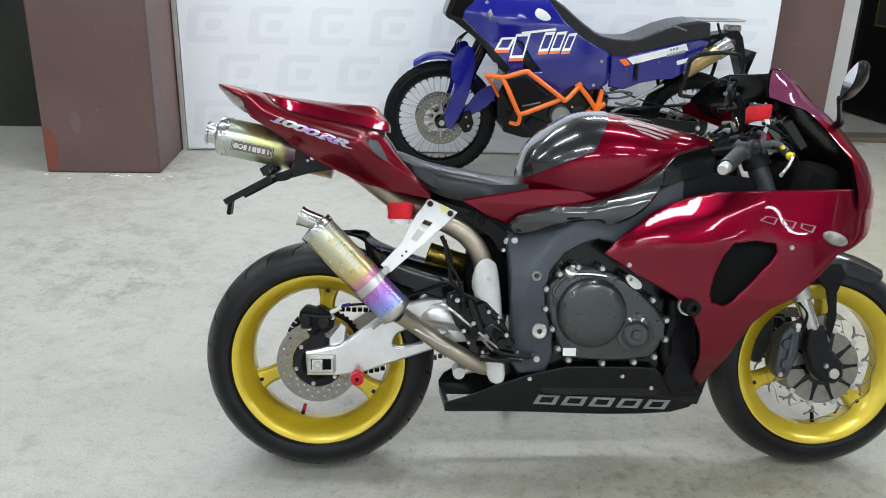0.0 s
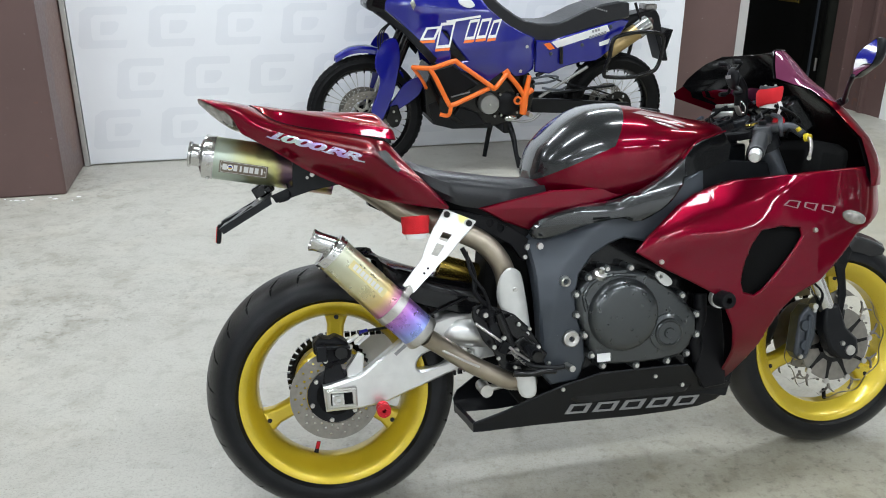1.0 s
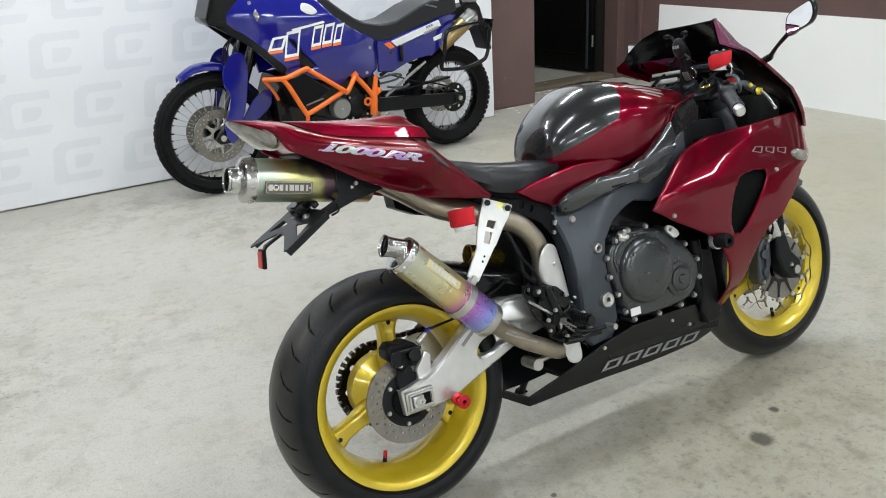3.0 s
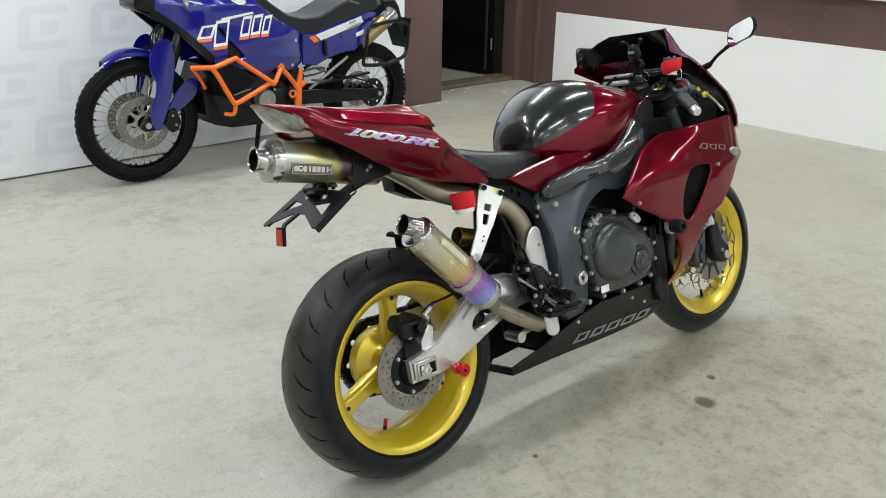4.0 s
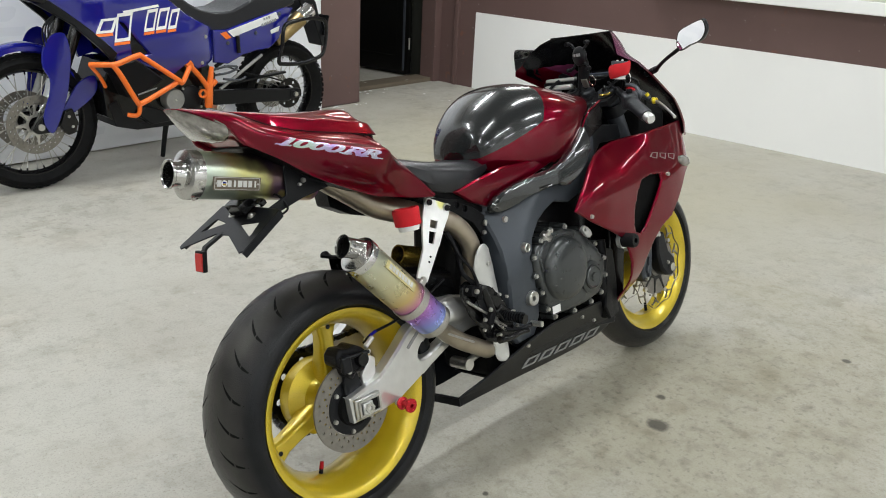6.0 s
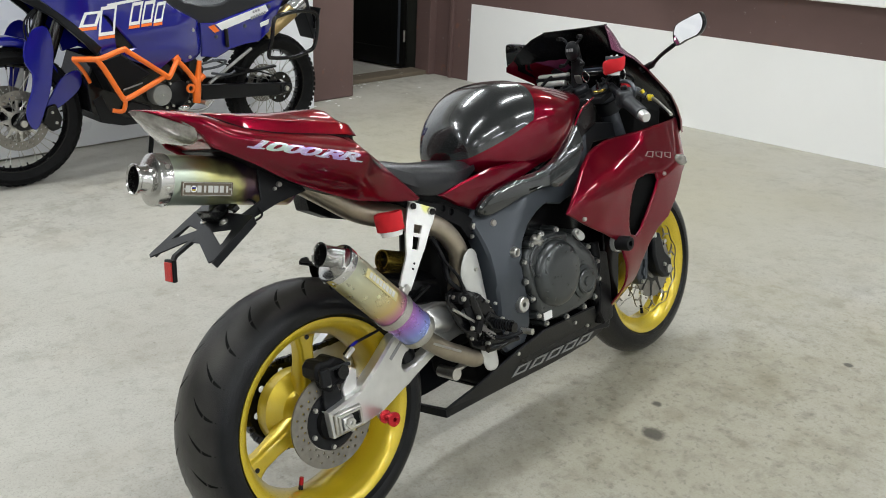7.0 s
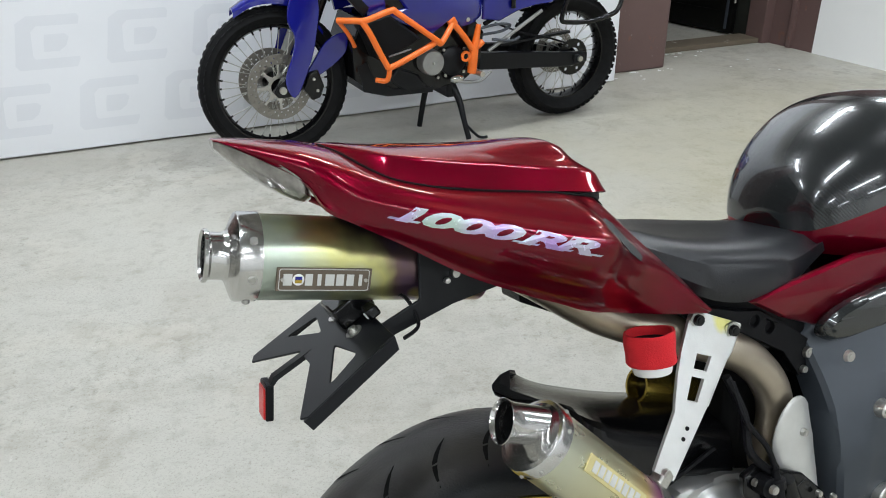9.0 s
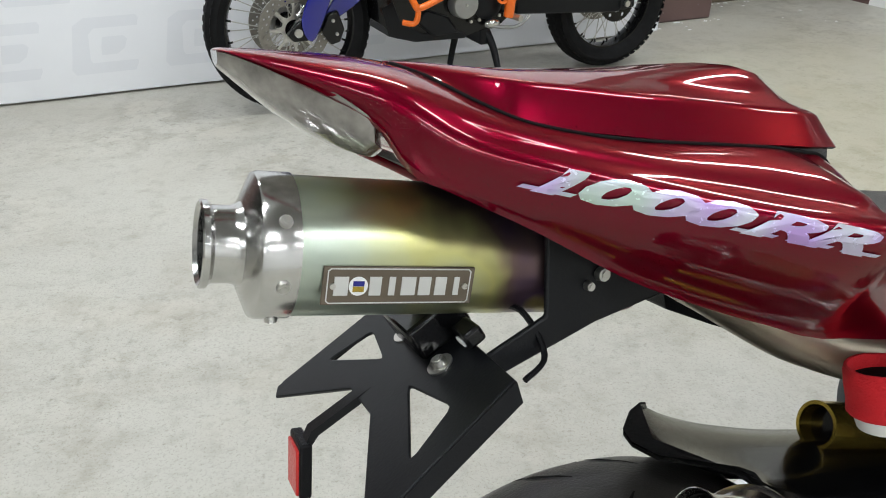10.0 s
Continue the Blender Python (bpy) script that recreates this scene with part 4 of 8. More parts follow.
# upper silencer under the tail
A2, ax2, l2 = Vector((-0.268, -0.008, 0.9065)), Vector((0.978, 0.0, -0.20)).normalized(), 0.310
up = part("upper_silencer", lathe(B(), [(0.012, 0.0505), (l2, 0.0505), (l2, 0.03), (0.012, 0.03)], A2, ax2, 56), TI_UP, bike, "heat-tinted titanium silencer under the tail")
part("end_cap", lathe(B(), [(0.0255, 0.0522), (0.003, 0.0522), (0.0, 0.0508), (-0.0075, 0.033), (-0.008, 0.02), (0.0255, 0.02)], A2, ax2, 56), CHROME, up)
part("outlet_pipe", lathe(B(), [(-0.004, 0.033), (-0.010, 0.0285), (-0.014, 0.0272), (-0.027, 0.0272), (-0.030, 0.0308), (-0.034, 0.0308), (-0.035, 0.029), (-0.032, 0.026), (-0.006, 0.026)], A2, ax2, 40), CHROME, up)
part("outlet_bore", lathe(B(), [(-0.031, 0.0262), (-0.01, 0.0258), (0.02, 0.025), (0.02, 0.0001)], A2, ax2, 24, closed=False), DEEPBLACK, up)
for a in (200, 250, 300, 340, 150):
    d = Vector((0, math.cos(radians(a)), math.sin(radians(a))))
    d = (d - ax2 * d.dot(ax2)).normalized()
    bolt(A2 + ax2 * 0.0145 + d * 0.0518, 0.005, d, 0.003, up)
nr = Vector((0, -1, -0.10)).normalized()
wd = nr.cross(ax2)
pm = Matrix((ax2, wd, nr)).transposed().to_4x4()
pm.translation = A2 + ax2 * 0.093 + nr * 0.0505 + Vector((0, 0, -0.0115))
bm = box(B(), (0, 0, 0), (0.112, 0.028, 0.0018))
bmesh.ops.transform(bm, matrix=pm, verts=bm.verts)
plate = part("maker_plate", bm, mat("plate_bronze", (0.16, 0.13, 0.10), 0.35, 0.7), up, "bronze maker's plate with pale bars", 0.0008)
for k, wdt in enumerate((0.010, 0.0, 0.0085, 0.0045, 0.0105, 0.009, 0.0085, 0.004)):
    if wdt:
        bm = box(B(), (-0.043 + 0.0122 * k, 0, 0.0012), (wdt, 0.0135, 0.001))
        bmesh.ops.transform(bm, matrix=pm, verts=bm.verts)
        part("plate_bar", bm, BADGE, plate)
bm = prism(B(), [[(-0.053, -0.011), (-0.051, -0.0128), (0.051, -0.0128), (0.053, -0.011), (0.053, 0.011), (0.051, 0.0128), (-0.051, 0.0128), (-0.053, 0.011)], [(-0.0522, -0.0106), (-0.0506, -0.012), (0.0506, -0.012), (0.0522, -0.0106), (0.0522, 0.0106), (0.0506, 0.012), (-0.0506, 0.012), (-0.0522, 0.0106)]], lambda u, v, w: (u, v, 0.0009 + w), 0, 0.0004)
bmesh.ops.transform(bm, matrix=pm, verts=bm.verts)
part("plate_border", bm, BADGE, plate)
for q in (-0.049, 0.049):
    bm = cyl(B(), (q, 0, 0.0008), (q, 0, 0.0026), 0.0022, seg=12)
    bmesh.ops.transform(bm, matrix=pm, verts=bm.verts)
    part("rivet", bm, STEEL, plate)
bm = cyl(B(), (-0.0308, 0, 0.0008), (-0.0308, 0, 0.0018), 0.0068)
bmesh.ops.transform(bm, matrix=pm, verts=bm.verts)
part("plate_roundel", bm, WHITE, plate)
for k, (mt, dy) in enumerate(((BLUE, 0.002), (BRASS, -0.002))):
    bm = box(B(), (-0.0308, dy, 0.0018), (0.008, 0.0038, 0.0006))
    bmesh.ops.transform(bm, matrix=pm, verts=bm.verts)
    part("roundel_stripe", bm, mt, plate)
part("mid_pipe", tube(B(), [A2 + ax2 * l2, (0.06, -0.015, 0.843), (0.12, -0.022, 0.803), (0.20, -0.04, 0.748), (0.27, -0.085, 0.717), (0.33, -0.114, 0.693), (0.385, -0.122, 0.66), (0.425, -0.122, 0.605), (0.438, -0.11, 0.54), (0.45, -0.06, 0.46)], [0.026, 0.027, 0.028, 0.031, 0.030, 0.027, 0.026, 0.026, 0.025, 0.025], 20), PIPE, bike, "bronze-tinted steel exhaust pipe")

# heat shields
pts = [(p.x, p.y) for p in spline([(0.402, 0.525, 0), (0.408, 0.578, 0), (0.430, 0.603, 0), (0.456, 0.596, 0), (0.468, 0.572, 0), (0.478, 0.50, 0), (0.484, 0.43, 0), (0.488, 0.36, 0), (0.493, 0.30, 0), (0.488, 0.278, 0), (0.468, 0.272, 0), (0.450, 0.285, 0), (0.442, 0.33, 0), (0.438, 0.40, 0), (0.428, 0.47, 0)], 3, True)]
sh = part("heat_shield", shell(B(), [pts], lambda x, z: -0.160 + 7 * (x - 0.452 + 0.18 * (z - 0.45)) ** 2, 0.004, 0.012, 0.002), SHIELD, bike, "pale satin steel heat shield")
bolt((0.445, -0.160, 0.55), 0.006, parent=sh)

# foot rest hanger with pedal and peg
bm = B()
out = [(0.335, 0.515), (0.36, 0.525), (0.40, 0.508), (0.44, 0.49), (0.475, 0.455), (0.50, 0.415), (0.535, 0.378), (0.535, 0.35), (0.50, 0.325), (0.44, 0.335), (0.40, 0.36), (0.385, 0.40), (0.36, 0.43), (0.335, 0.49)]
prism(bm, [out, circle((0.385, 0.455), 0.012, 12), circle((0.43, 0.385), 0.014, 12)], XZ(-0.165), 0, 0.012)
hang = part("footrest_hanger", bm, GLOSSBLACK, bike, "black footrest hanger plate", 0.003)
part("foot_peg", cyl(B(), (0.465, -0.17, 0.405), (0.472, -0.245, 0.40), 0.011, 0.013, 14), GLOSSBLACK, hang)
bm = B()
for k in range(7):
    lathe(bm, [(0, 0.0125), (0, 0.0145), (0.004, 0.0145), (0.004, 0.0125)], (0.467 + 0.0007 * k, -0.185 - 0.008 * k, 0.404), (0.1, -1, 0), 14)
part("peg_knurl", bm, SATIN, hang)
part("brake_pedal", tube(B(), [(0.44, -0.175, 0.385), (0.48, -0.18, 0.36), (0.53, -0.185, 0.352), (0.565, -0.19, 0.355)], 0.0065, 10), SATIN, hang)
part("pedal_tip", cyl(B(), (0.562, -0.185, 0.355), (0.566, -0.22, 0.355), 0.008), STEEL, hang)
part("master_cylinder", cyl(B(), (0.395, -0.178, 0.50), (0.425, -0.178, 0.42), 0.012), GLOSSBLACK, hang)
part("heel_guard", prism(B(), [[(0.365, 0.49), (0.395, 0.50), (0.43, 0.43), (0.42, 0.40), (0.39, 0.42)]], XZ(-0.178), 0, 0.003), SATIN, hang)
part("pedal_link", tube(B(), [(0.34, -0.172, 0.478), (0.40, -0.176, 0.43), (0.47, -0.176, 0.372)], 0.004, 8), STEEL, hang)
part("reservoir_hose", tube(B(), [(0.32, -0.15, 0.66), (0.345, -0.155, 0.60), (0.345, -0.165, 0.55), (0.38, -0.175, 0.51)], 0.006, 8), BLACK, hang)
for x, z, r in ((0.35, 0.505, 0.006), (0.415, 0.455, 0.006), (0.50, 0.385, 0.007), (0.522, 0.36, 0.006), (0.445, 0.355, 0.006), (0.47, 0.44, 0.005), (0.395, 0.385, 0.005), (0.44, 0.40, 0.009)):
    bolt((x, -0.167, z), r, parent=hang)

part("brake_switch", lathe(B(), [(0, 0.0001), (0, 0.009), (0.02, 0.009), (0.021, 0.012), (0.034, 0.012), (0.035, 0.006), (0.05, 0.005)], (0.378, -0.182, 0.475), (-0.1, 0, 1), 16, closed=False), BLACK, hang)
part("switch_lead", tube(B(), [(0.373, -0.182, 0.525), (0.36, -0.18, 0.56), (0.335, -0.17, 0.60), (0.33, -0.15, 0.65)], 0.004, 8), BLACK, hang)
part("heel_plate", prism(B(), [[(0.385, 0.478), (0.43, 0.492), (0.452, 0.455), (0.47, 0.44), (0.462, 0.425), (0.44, 0.432), (0.41, 0.46)]], XZ(-0.182), 0, 0.003), GLOSSBLACK, hang, bevel=0.001)
part("peg_bracket", prism(B(), [[(0.43, 0.425), (0.455, 0.44), (0.49, 0.415), (0.515, 0.39), (0.505, 0.375), (0.46, 0.385)]], XZ(-0.188), 0, 0.02), GLOSSBLACK, hang, bevel=0.004)
part("return_spring", tube(B(), [(0.42 + 0.0022 * k + 0.004 * math.cos(2.1 * k), -0.186 + 0.004 * math.sin(2.1 * k), 0.405 - 0.0022 * k) for k in range(18)], 0.0016, 6, 2), STEEL, hang)
part("pedal_arm", tube(B(), [(0.425, -0.19, 0.352), (0.465, -0.195, 0.347), (0.50, -0.198, 0.35), (0.53, -0.20, 0.347)], [0.011, 0.008, 0.007, 0.006], 10), GLOSSBLACK, hang)
part("link_clevis", box(B(), (0.405, -0.185, 0.415), (0.02, 0.016, 0.03), Matrix.Rotation(radians(30), 4, "Y")), BLACK, hang, bevel=0.003)
part("hanger_lug", cyl(B(), (0.362, -0.15, 0.50), (0.362, -0.185, 0.50), 0.016, 0.014, 16), BLACK, hang)
for x, z, r in ((0.362, 0.50, 0.007), (0.443, 0.47, 0.005), (0.47, 0.457, 0.0045), (0.405, 0.44, 0.006), (0.43, 0.365, 0.005), (0.49, 0.41, 0.006), (0.46, 0.345, 0.006), (0.38, 0.42, 0.006)):
    bolt((x, -0.188, z), r, parent=hang)

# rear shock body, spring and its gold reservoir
# near-black block for shock and linkage, the gap's shade put into its colour
part("shock_linkage", box(B(), (0.45, 0.0, 0.50), (0.13, 0.15, 0.34), Matrix.Rotation(radians(8), 4, "Y")), DEEPBLACK, bike, "shock absorber and linkage as one block, shade put into its colour", 0.02)
part("swing_arm_bridge", box(B(), (0.37, 0.0, 0.43), (0.12, 0.17, 0.07)), ALU, bike, "bare aluminium swing arm bridge", 0.015)
res = part("shock_reservoir", lathe(B(), [(0, 0.022), (0, 0.026), (0.10, 0.026), (0.105, 0.024), (0.105, 0.0001), (0.02, 0.0001), (0.02, 0.022)], (0.292, 0.012, 0.599), (0.92, 0.0, -0.30), 32), BRASS, bike, "gold anodised cylinder open at its end")
part("reservoir_bore", lathe(B(), [(0.018, 0.0001), (0.018, 0.0235), (0.004, 0.0235)], (0.292, 0.012, 0.599), (0.92, 0.0, -0.30), 24, closed=False), GLOSSBLACK, res)

# brake reservoir in a red sweatband
C = Vector((0.213, -0.136, 0.694))
pot = part("rear_brake_reservoir", lathe(B(), [(-0.006, 0.0001), (-0.006, 0.024), (0.005, 0.027), (0.03, 0.027), (0.03, 0.0001)], C, (0, 0.1, 1), 28), WHITE, bike, "white brake fluid reservoir")
bm = lathe(B(), [(0.006, 0.030), (0.009, 0.032), (0.02, 0.0315), (0.034, 0.0335), (0.044, 0.034), (0.048, 0.033), (0.048, 0.030), (0.03, 0.029), (0.006, 0.029)], C, (0, 0.1, 1), 40)
for v in bm.verts:
    v.co += 0.0022 * noise.noise_vector(v.co * 38)
part("sweatband", bm, CLOTH, pot, "red terry cloth band")
part("reservoir_hollow", cyl(B(), C + Vector((0, 0.003, 0.031)), C + Vector((0, 0.0035, 0.036)), 0.0288, seg=24), DEEPBLACK, pot)

# tail unit: along x the half width, top, seam width and height, ridge width and height, widest height, bottom width, bottom height
TAIL = [(-0.268, 0.024, 1.0415, 0.012, 1.0413, 0.020, 1.0408, 1.0390, 0.022, 1.0382), (-0.243, 0.052, 1.0385, 0.026, 1.0375, 0.042, 1.0350, 1.027, 0.048, 1.024), (-0.195, 0.088, 1.0305, 0.046, 1.028, 0.074, 1.020, 1.003, 0.084, 0.990),
        (-0.176, 0.1015, 1.0268, 0.056, 1.0215, 0.086, 1.009, 0.989, 0.096, 0.957), (-0.15, 0.118, 1.020, 0.070, 1.008, 0.102, 0.990, 0.970, 0.105, 0.940), (-0.10, 0.145, 1.005, 0.100, 0.980, 0.126, 0.969, 0.952, 0.118, 0.909), (-0.03, 0.176, 0.984, 0.108, 0.960, 0.146, 0.947, 0.928, 0.124, 0.862),
        (0.04, 0.205, 0.966, 0.114, 0.947, 0.163, 0.927, 0.908, 0.130, 0.826), (0.085, 0.222, 0.955, 0.116, 0.939, 0.182, 0.915, 0.897, 0.134, 0.806), (0.108, 0.222, 0.949, 0.116, 0.934, 0.192, 0.910, 0.892, 0.137, 0.795), (0.122, 0.214, 0.944, 0.115, 0.930, 0.184, 0.906, 0.884, 0.138, 0.790),
        (0.134, 0.203, 0.940, 0.113, 0.927, 0.150, 0.905, 0.874, 0.139, 0.786), (0.155, 0.188, 0.932, 0.110, 0.921, 0.136, 0.902, 0.857, 0.140, 0.782), (0.18, 0.174, 0.905, 0.108, 0.896, 0.138, 0.882, 0.842, 0.142, 0.776), (0.20, 0.167, 0.876, 0.108, 0.870, 0.141, 0.862, 0.832, 0.144, 0.772), (0.225, 0.162, 0.845, 0.11, 0.841, 0.147, 0.835, 0.82, 0.146, 0.766), (0.26, 0.162, 0.806, 0.12, 0.803, 0.152, 0.798, 0.788, 0.149, 0.760), (0.290, 0.160, 0.770, 0.12, 0.768, 0.150, 0.766, 0.762, 0.150, 0.754)]


rings = []
for row in smooth_table(TAIL, 4):
    x, w, zt, ys, zz, ws, zs, zw, wb, zb = row
    fade = min(1.0, max(0.0, (x + 0.185) / 0.06))
    fade = fade * fade * (3 - 2 * fade)
    dx, dz = 0.05 * (ws - ys), 0.05 * (zs - zz)
    flank = lambda q, drop: (ws + (w - ws) * q, zs - (zs - zw) * drop)
    half = [(0.0, zt), (0.5 * ys, 0.6 * zt + 0.4 * zz), (ys, zz), (0.5 * (ys + ws), 0.5 * (zz + zs) + 0.002), (ws - dx, zs - dz + 0.0006), (ws, zs - 0.0008), flank(0.22, 0.26), flank(0.52, 0.44), flank(0.82, 0.66), flank(0.96, 0.86), (w, zw)]
    # a plain rounded back towards the tip, the ridge and flat flank further forward
    turn = [math.pi / 2 * q for q in (0, 0.22, 0.44, 0.55, 0.64, 0.70, 0.76, 0.83, 0.90, 0.96, 1)]
    half = [(u * fade + w * math.sin(a) * (1 - fade), v * fade + (zw + (zt - zw) * max(0.0, math.cos(a)) ** 0.75) * (1 - fade)) for (u, v), a in zip(half, turn)]
    half += [(w - 0.002, zw - 0.008 * min(1.0, (zw - zb) / 0.02)), (wb + 0.70 * (w - wb), zb + 0.6 * (zw - zb)), (wb + 0.36 * (w - wb), zb + 0.25 * (zw - zb)), (wb + 0.004, zb + min(0.008, 0.15 * (zw - zb))), (wb, zb), (wb - 0.006, zb + 0.002), (max(0.0, wb - 0.012), zb + min(0.012, 0.4 * (zt - zb)))]
    rings.append([(x, -y, z) for y, z in half] + [(x, y, z) for y, z in half[:0:-1]])
nose_end = [Vector(p) for p in rings[0]]
mid = sum(nose_end, Vector()) / len(nose_end)
rings = [[mid + (p - mid) * q + Vector((dx, 0, 0)) for p in nose_end] for q, dx in ((0.3, -0.003), (0.7, -0.0025), (0.92, -0.0012))] + rings
tail = part("tail_fairing", skin(B(), rings, ring_closed=True, caps=True), RED, bike, "candy red tail fairing", sharp=50)
tree = BVHTree.FromPolygons([v.co for v in tail.data.vertices], [p.vertices for p in tail.data.polygons])
# tail lamp under the tip
rings = []
for x, w, zt, zb in smooth_table([(-0.271, 0.014, 1.040, 1.029), (-0.238, 0.049, 1.030, 0.995), (-0.208, 0.078, 1.006, 0.971), (-0.192, 0.086, 0.990, 0.962), (-0.180, 0.06, 0.975, 0.958)], 3):
    rings.append([(x, y, z) for y, z in ((-w, zt), (-w * 0.96, (zt + zb) / 2), (-w * 0.7, zb + 0.003), (0, zb), (w * 0.7, zb + 0.003), (w * 0.96, (zt + zb) / 2), (w, zt))])
part("tail_lamp", skin(B(), rings), LENS, tail, "clear tail lamp lens")
rings = []
for x, w, zt, ys, zz, ws, zs, zw, wb, zb in [r for r in smooth_table(TAIL, 3) if -0.14 < r[0] < 0.12]:
    low = 0.008
    rings.append([(x, -wb + 0.003, zb + low), (x, wb - 0.003, zb + low), (x, wb - 0.003, zb + 0.013), (x, -wb + 0.003, zb + 0.013)])
part("undertail_panel", skin(B(), rings), BLACK, tail, "black underside panel")
# dark undertail tray
rings = []
for x, w, zt, zb in ((-0.13, 0.07, 0.955, 0.945), (-0.05, 0.10, 0.90, 0.89), (0.03, 0.11, 0.855, 0.835), (0.05, 0.105, 0.845, 0.826), (0.118, 0.105, 0.82, 0.80), (0.122, 0.105, 0.82, 0.758), (0.18, 0.095, 0.80, 0.728), (0.26, 0.10, 0.79, 0.705), (0.40, 0.12, 0.775, 0.66), (0.5, 0.12, 0.77, 0.66)):
    near = float(np.interp(x, (-0.02, 0.0, 0.03, 0.2, 0.28), (-w, 0.0, 0.045, 0.045, -w)))
    rings.append([(x, near, zt), (x, near * 0.9, zb), (x, w * 0.9, zb), (x, w, zt)])
part("undertail_tray", skin(B(), rings), BLACK, bike, "black plastic undertail tray", 0.004)
part("subframe_rail", prism(B(), [[(0.27, 0.752), (0.33, 0.745), (0.371, 0.732), (0.408, 0.726), (0.46, 0.692), (0.50, 0.662), (0.509, 0.621), (0.479, 0.612), (0.45, 0.655), (0.375, 0.70), (0.30, 0.725)], circle((0.398, 0.712), 0.009, 12), circle((0.425, 0.697), 0.009, 12)], XZ(-0.120), 0, 0.022), BLACK, bike, "black subframe rail", 0.004)
for x, z, r in ((0.492, 0.646, 0.009), (0.484, 0.622, 0.006)):
    bolt((x, -0.121, z), r, parent=bike)
# dark slot in the tail panel behind the seat
def on_tail(x, z):
    hit = tree.ray_cast((x, -1.0, z), (0, 1, 0))[0]
    return hit.y if hit else -0.16


slot = [(0.127, 0.900), (0.150, 0.901), (0.158, 0.894), (0.167, 0.879), (0.180, 0.854), (0.172, 0.851), (0.152, 0.866), (0.138, 0.880)]
part("tail_slot", shell(B(), [slot], lambda x, z: on_tail(x, z) - 0.0015, 0.004, 0.008, 0.0), MESH, tail, "dark grey mesh slot")

# seat cowl: along x its half width and foot height, edge width and height, middle height, hump
COWL = [(-0.152, 0.012, 1.0185, 0.008, 1.0205, 1.0215, 0.0), (-0.136, 0.040, 1.008, 0.026, 1.0155, 1.0195, 0.0), (-0.118, 0.072, 0.993, 0.050, 1.0105, 1.0165, 0.0), (-0.098, 0.094, 0.980, 0.072, 1.006, 1.013, 0.0), (-0.075, 0.102, 0.970, 0.082, 1.001, 1.009, 0.0), (-0.04, 0.107, 0.9625, 0.089, 0.9935, 1.005, 0.0), (0.0, 0.110, 0.954, 0.093, 0.985, 0.9985, 0.002),
        (0.03, 0.112, 0.948, 0.094, 0.980, 0.993, 0.005), (0.06, 0.113, 0.943, 0.094, 0.974, 0.986, 0.010), (0.10, 0.113, 0.9365, 0.094, 0.966, 0.979, 0.0155), (0.132, 0.111, 0.931, 0.092, 0.960, 0.973, 0.019), (0.148, 0.109, 0.928, 0.091, 0.957, 0.969, 0.017), (0.160, 0.107, 0.926, 0.089, 0.954, 0.964, 0.008), (0.170, 0.104, 0.9245, 0.087, 0.951, 0.959, 0.001), (0.178, 0.101, 0.923, 0.084, 0.945, 0.951, 0.0), (0.182, 0.098, 0.922, 0.080, 0.936, 0.940, 0.0)]
rings = []
for x, w, zb, we, ze, zt, hump in smooth_table(COWL, 3):
    h = [(0, zt + hump), (0.30 * we, zt + 0.96 * hump - 0.0004), (0.52 * we, 0.93 * zt + 0.07 * ze + 0.78 * hump), (0.66 * we, 0.75 * zt + 0.25 * ze + 0.30 * hump), (0.76 * we, 0.55 * zt + 0.45 * ze + 0.04 * hump), (0.95 * we, 0.12 * zt + 0.88 * ze), (we, ze - 0.0008), (we + 0.10 * (w - we), ze - 0.10 * (ze - zb) - 0.001), (we + 0.6 * (w - we), ze - 0.58 * (ze - zb)), (w, zb + 0.002), (w - 0.003, zb)]
    rings.append([(x, -y, z) for y, z in h] + [(x, y, z) for y, z in h[:0:-1]])
part("seat_cowl", skin(B(), rings), RED, tail, "candy red solo seat cowl", sharp=55)
rings = []
for x, w, zb, we, ze, zt, hump in COWL[1:-2]:
    rings.append([(x, -w + 0.004, zb - 0.009), (x, w - 0.004, zb - 0.009), (x, w - 0.004, zb + 0.003), (x, -w + 0.004, zb + 0.003)])
part("cowl_seal", skin(B(), rings), GLOSSBLACK, tail)
for s in (-1, 1):
    seam = []
    for x, w, zb, we, ze, zt, hump in COWL[:-2]:
        hit = tree.ray_cast((x - 0.001, s * (w + 0.0015), 1.2), (0, 0, -1))[0]
        seam.append((x - 0.001, s * (w + 0.0015), hit.z + 0.0004))
    part("cowl_seam", tube(B(), seam, 0.0016, 8), DEEPBLACK, tail)

# number on the tail side, slanted figures with slab feet
word, ch_x = [], 0.0
for k, ch in enumerate("1000RR"):
    bm = letters(ch, 0.072, 0.42, 0.003)
    feet = {"1": ((0.002, 0.034, 0.0, 0.008),), "R": ((-0.006, 0.022, 0.0, 0.007), (0.030, 0.058, 0.0, 0.007))}.get(ch, ())
    for u0, u1, v0, v1 in feet:
        bm.faces.new([bm.verts.new((u + 0.42 * v, v, 0)) for u, v in ((u0, v0), (u1, v0), (u1, v1), (u0, v1))])
    xs = [v.co.x for v in bm.verts]
    bmesh.ops.subdivide_edges(bm, edges=[e for e in bm.edges if e.calc_length() > 0.005], cuts=3)
    word.append((bm, ch_x - min(xs)))
    ch_x += (max(xs) - min(xs)) - ((0.009, 0.0125, 0.0125, 0.015, 0.030, 0.0135)[k])
ch_x += 0.0135
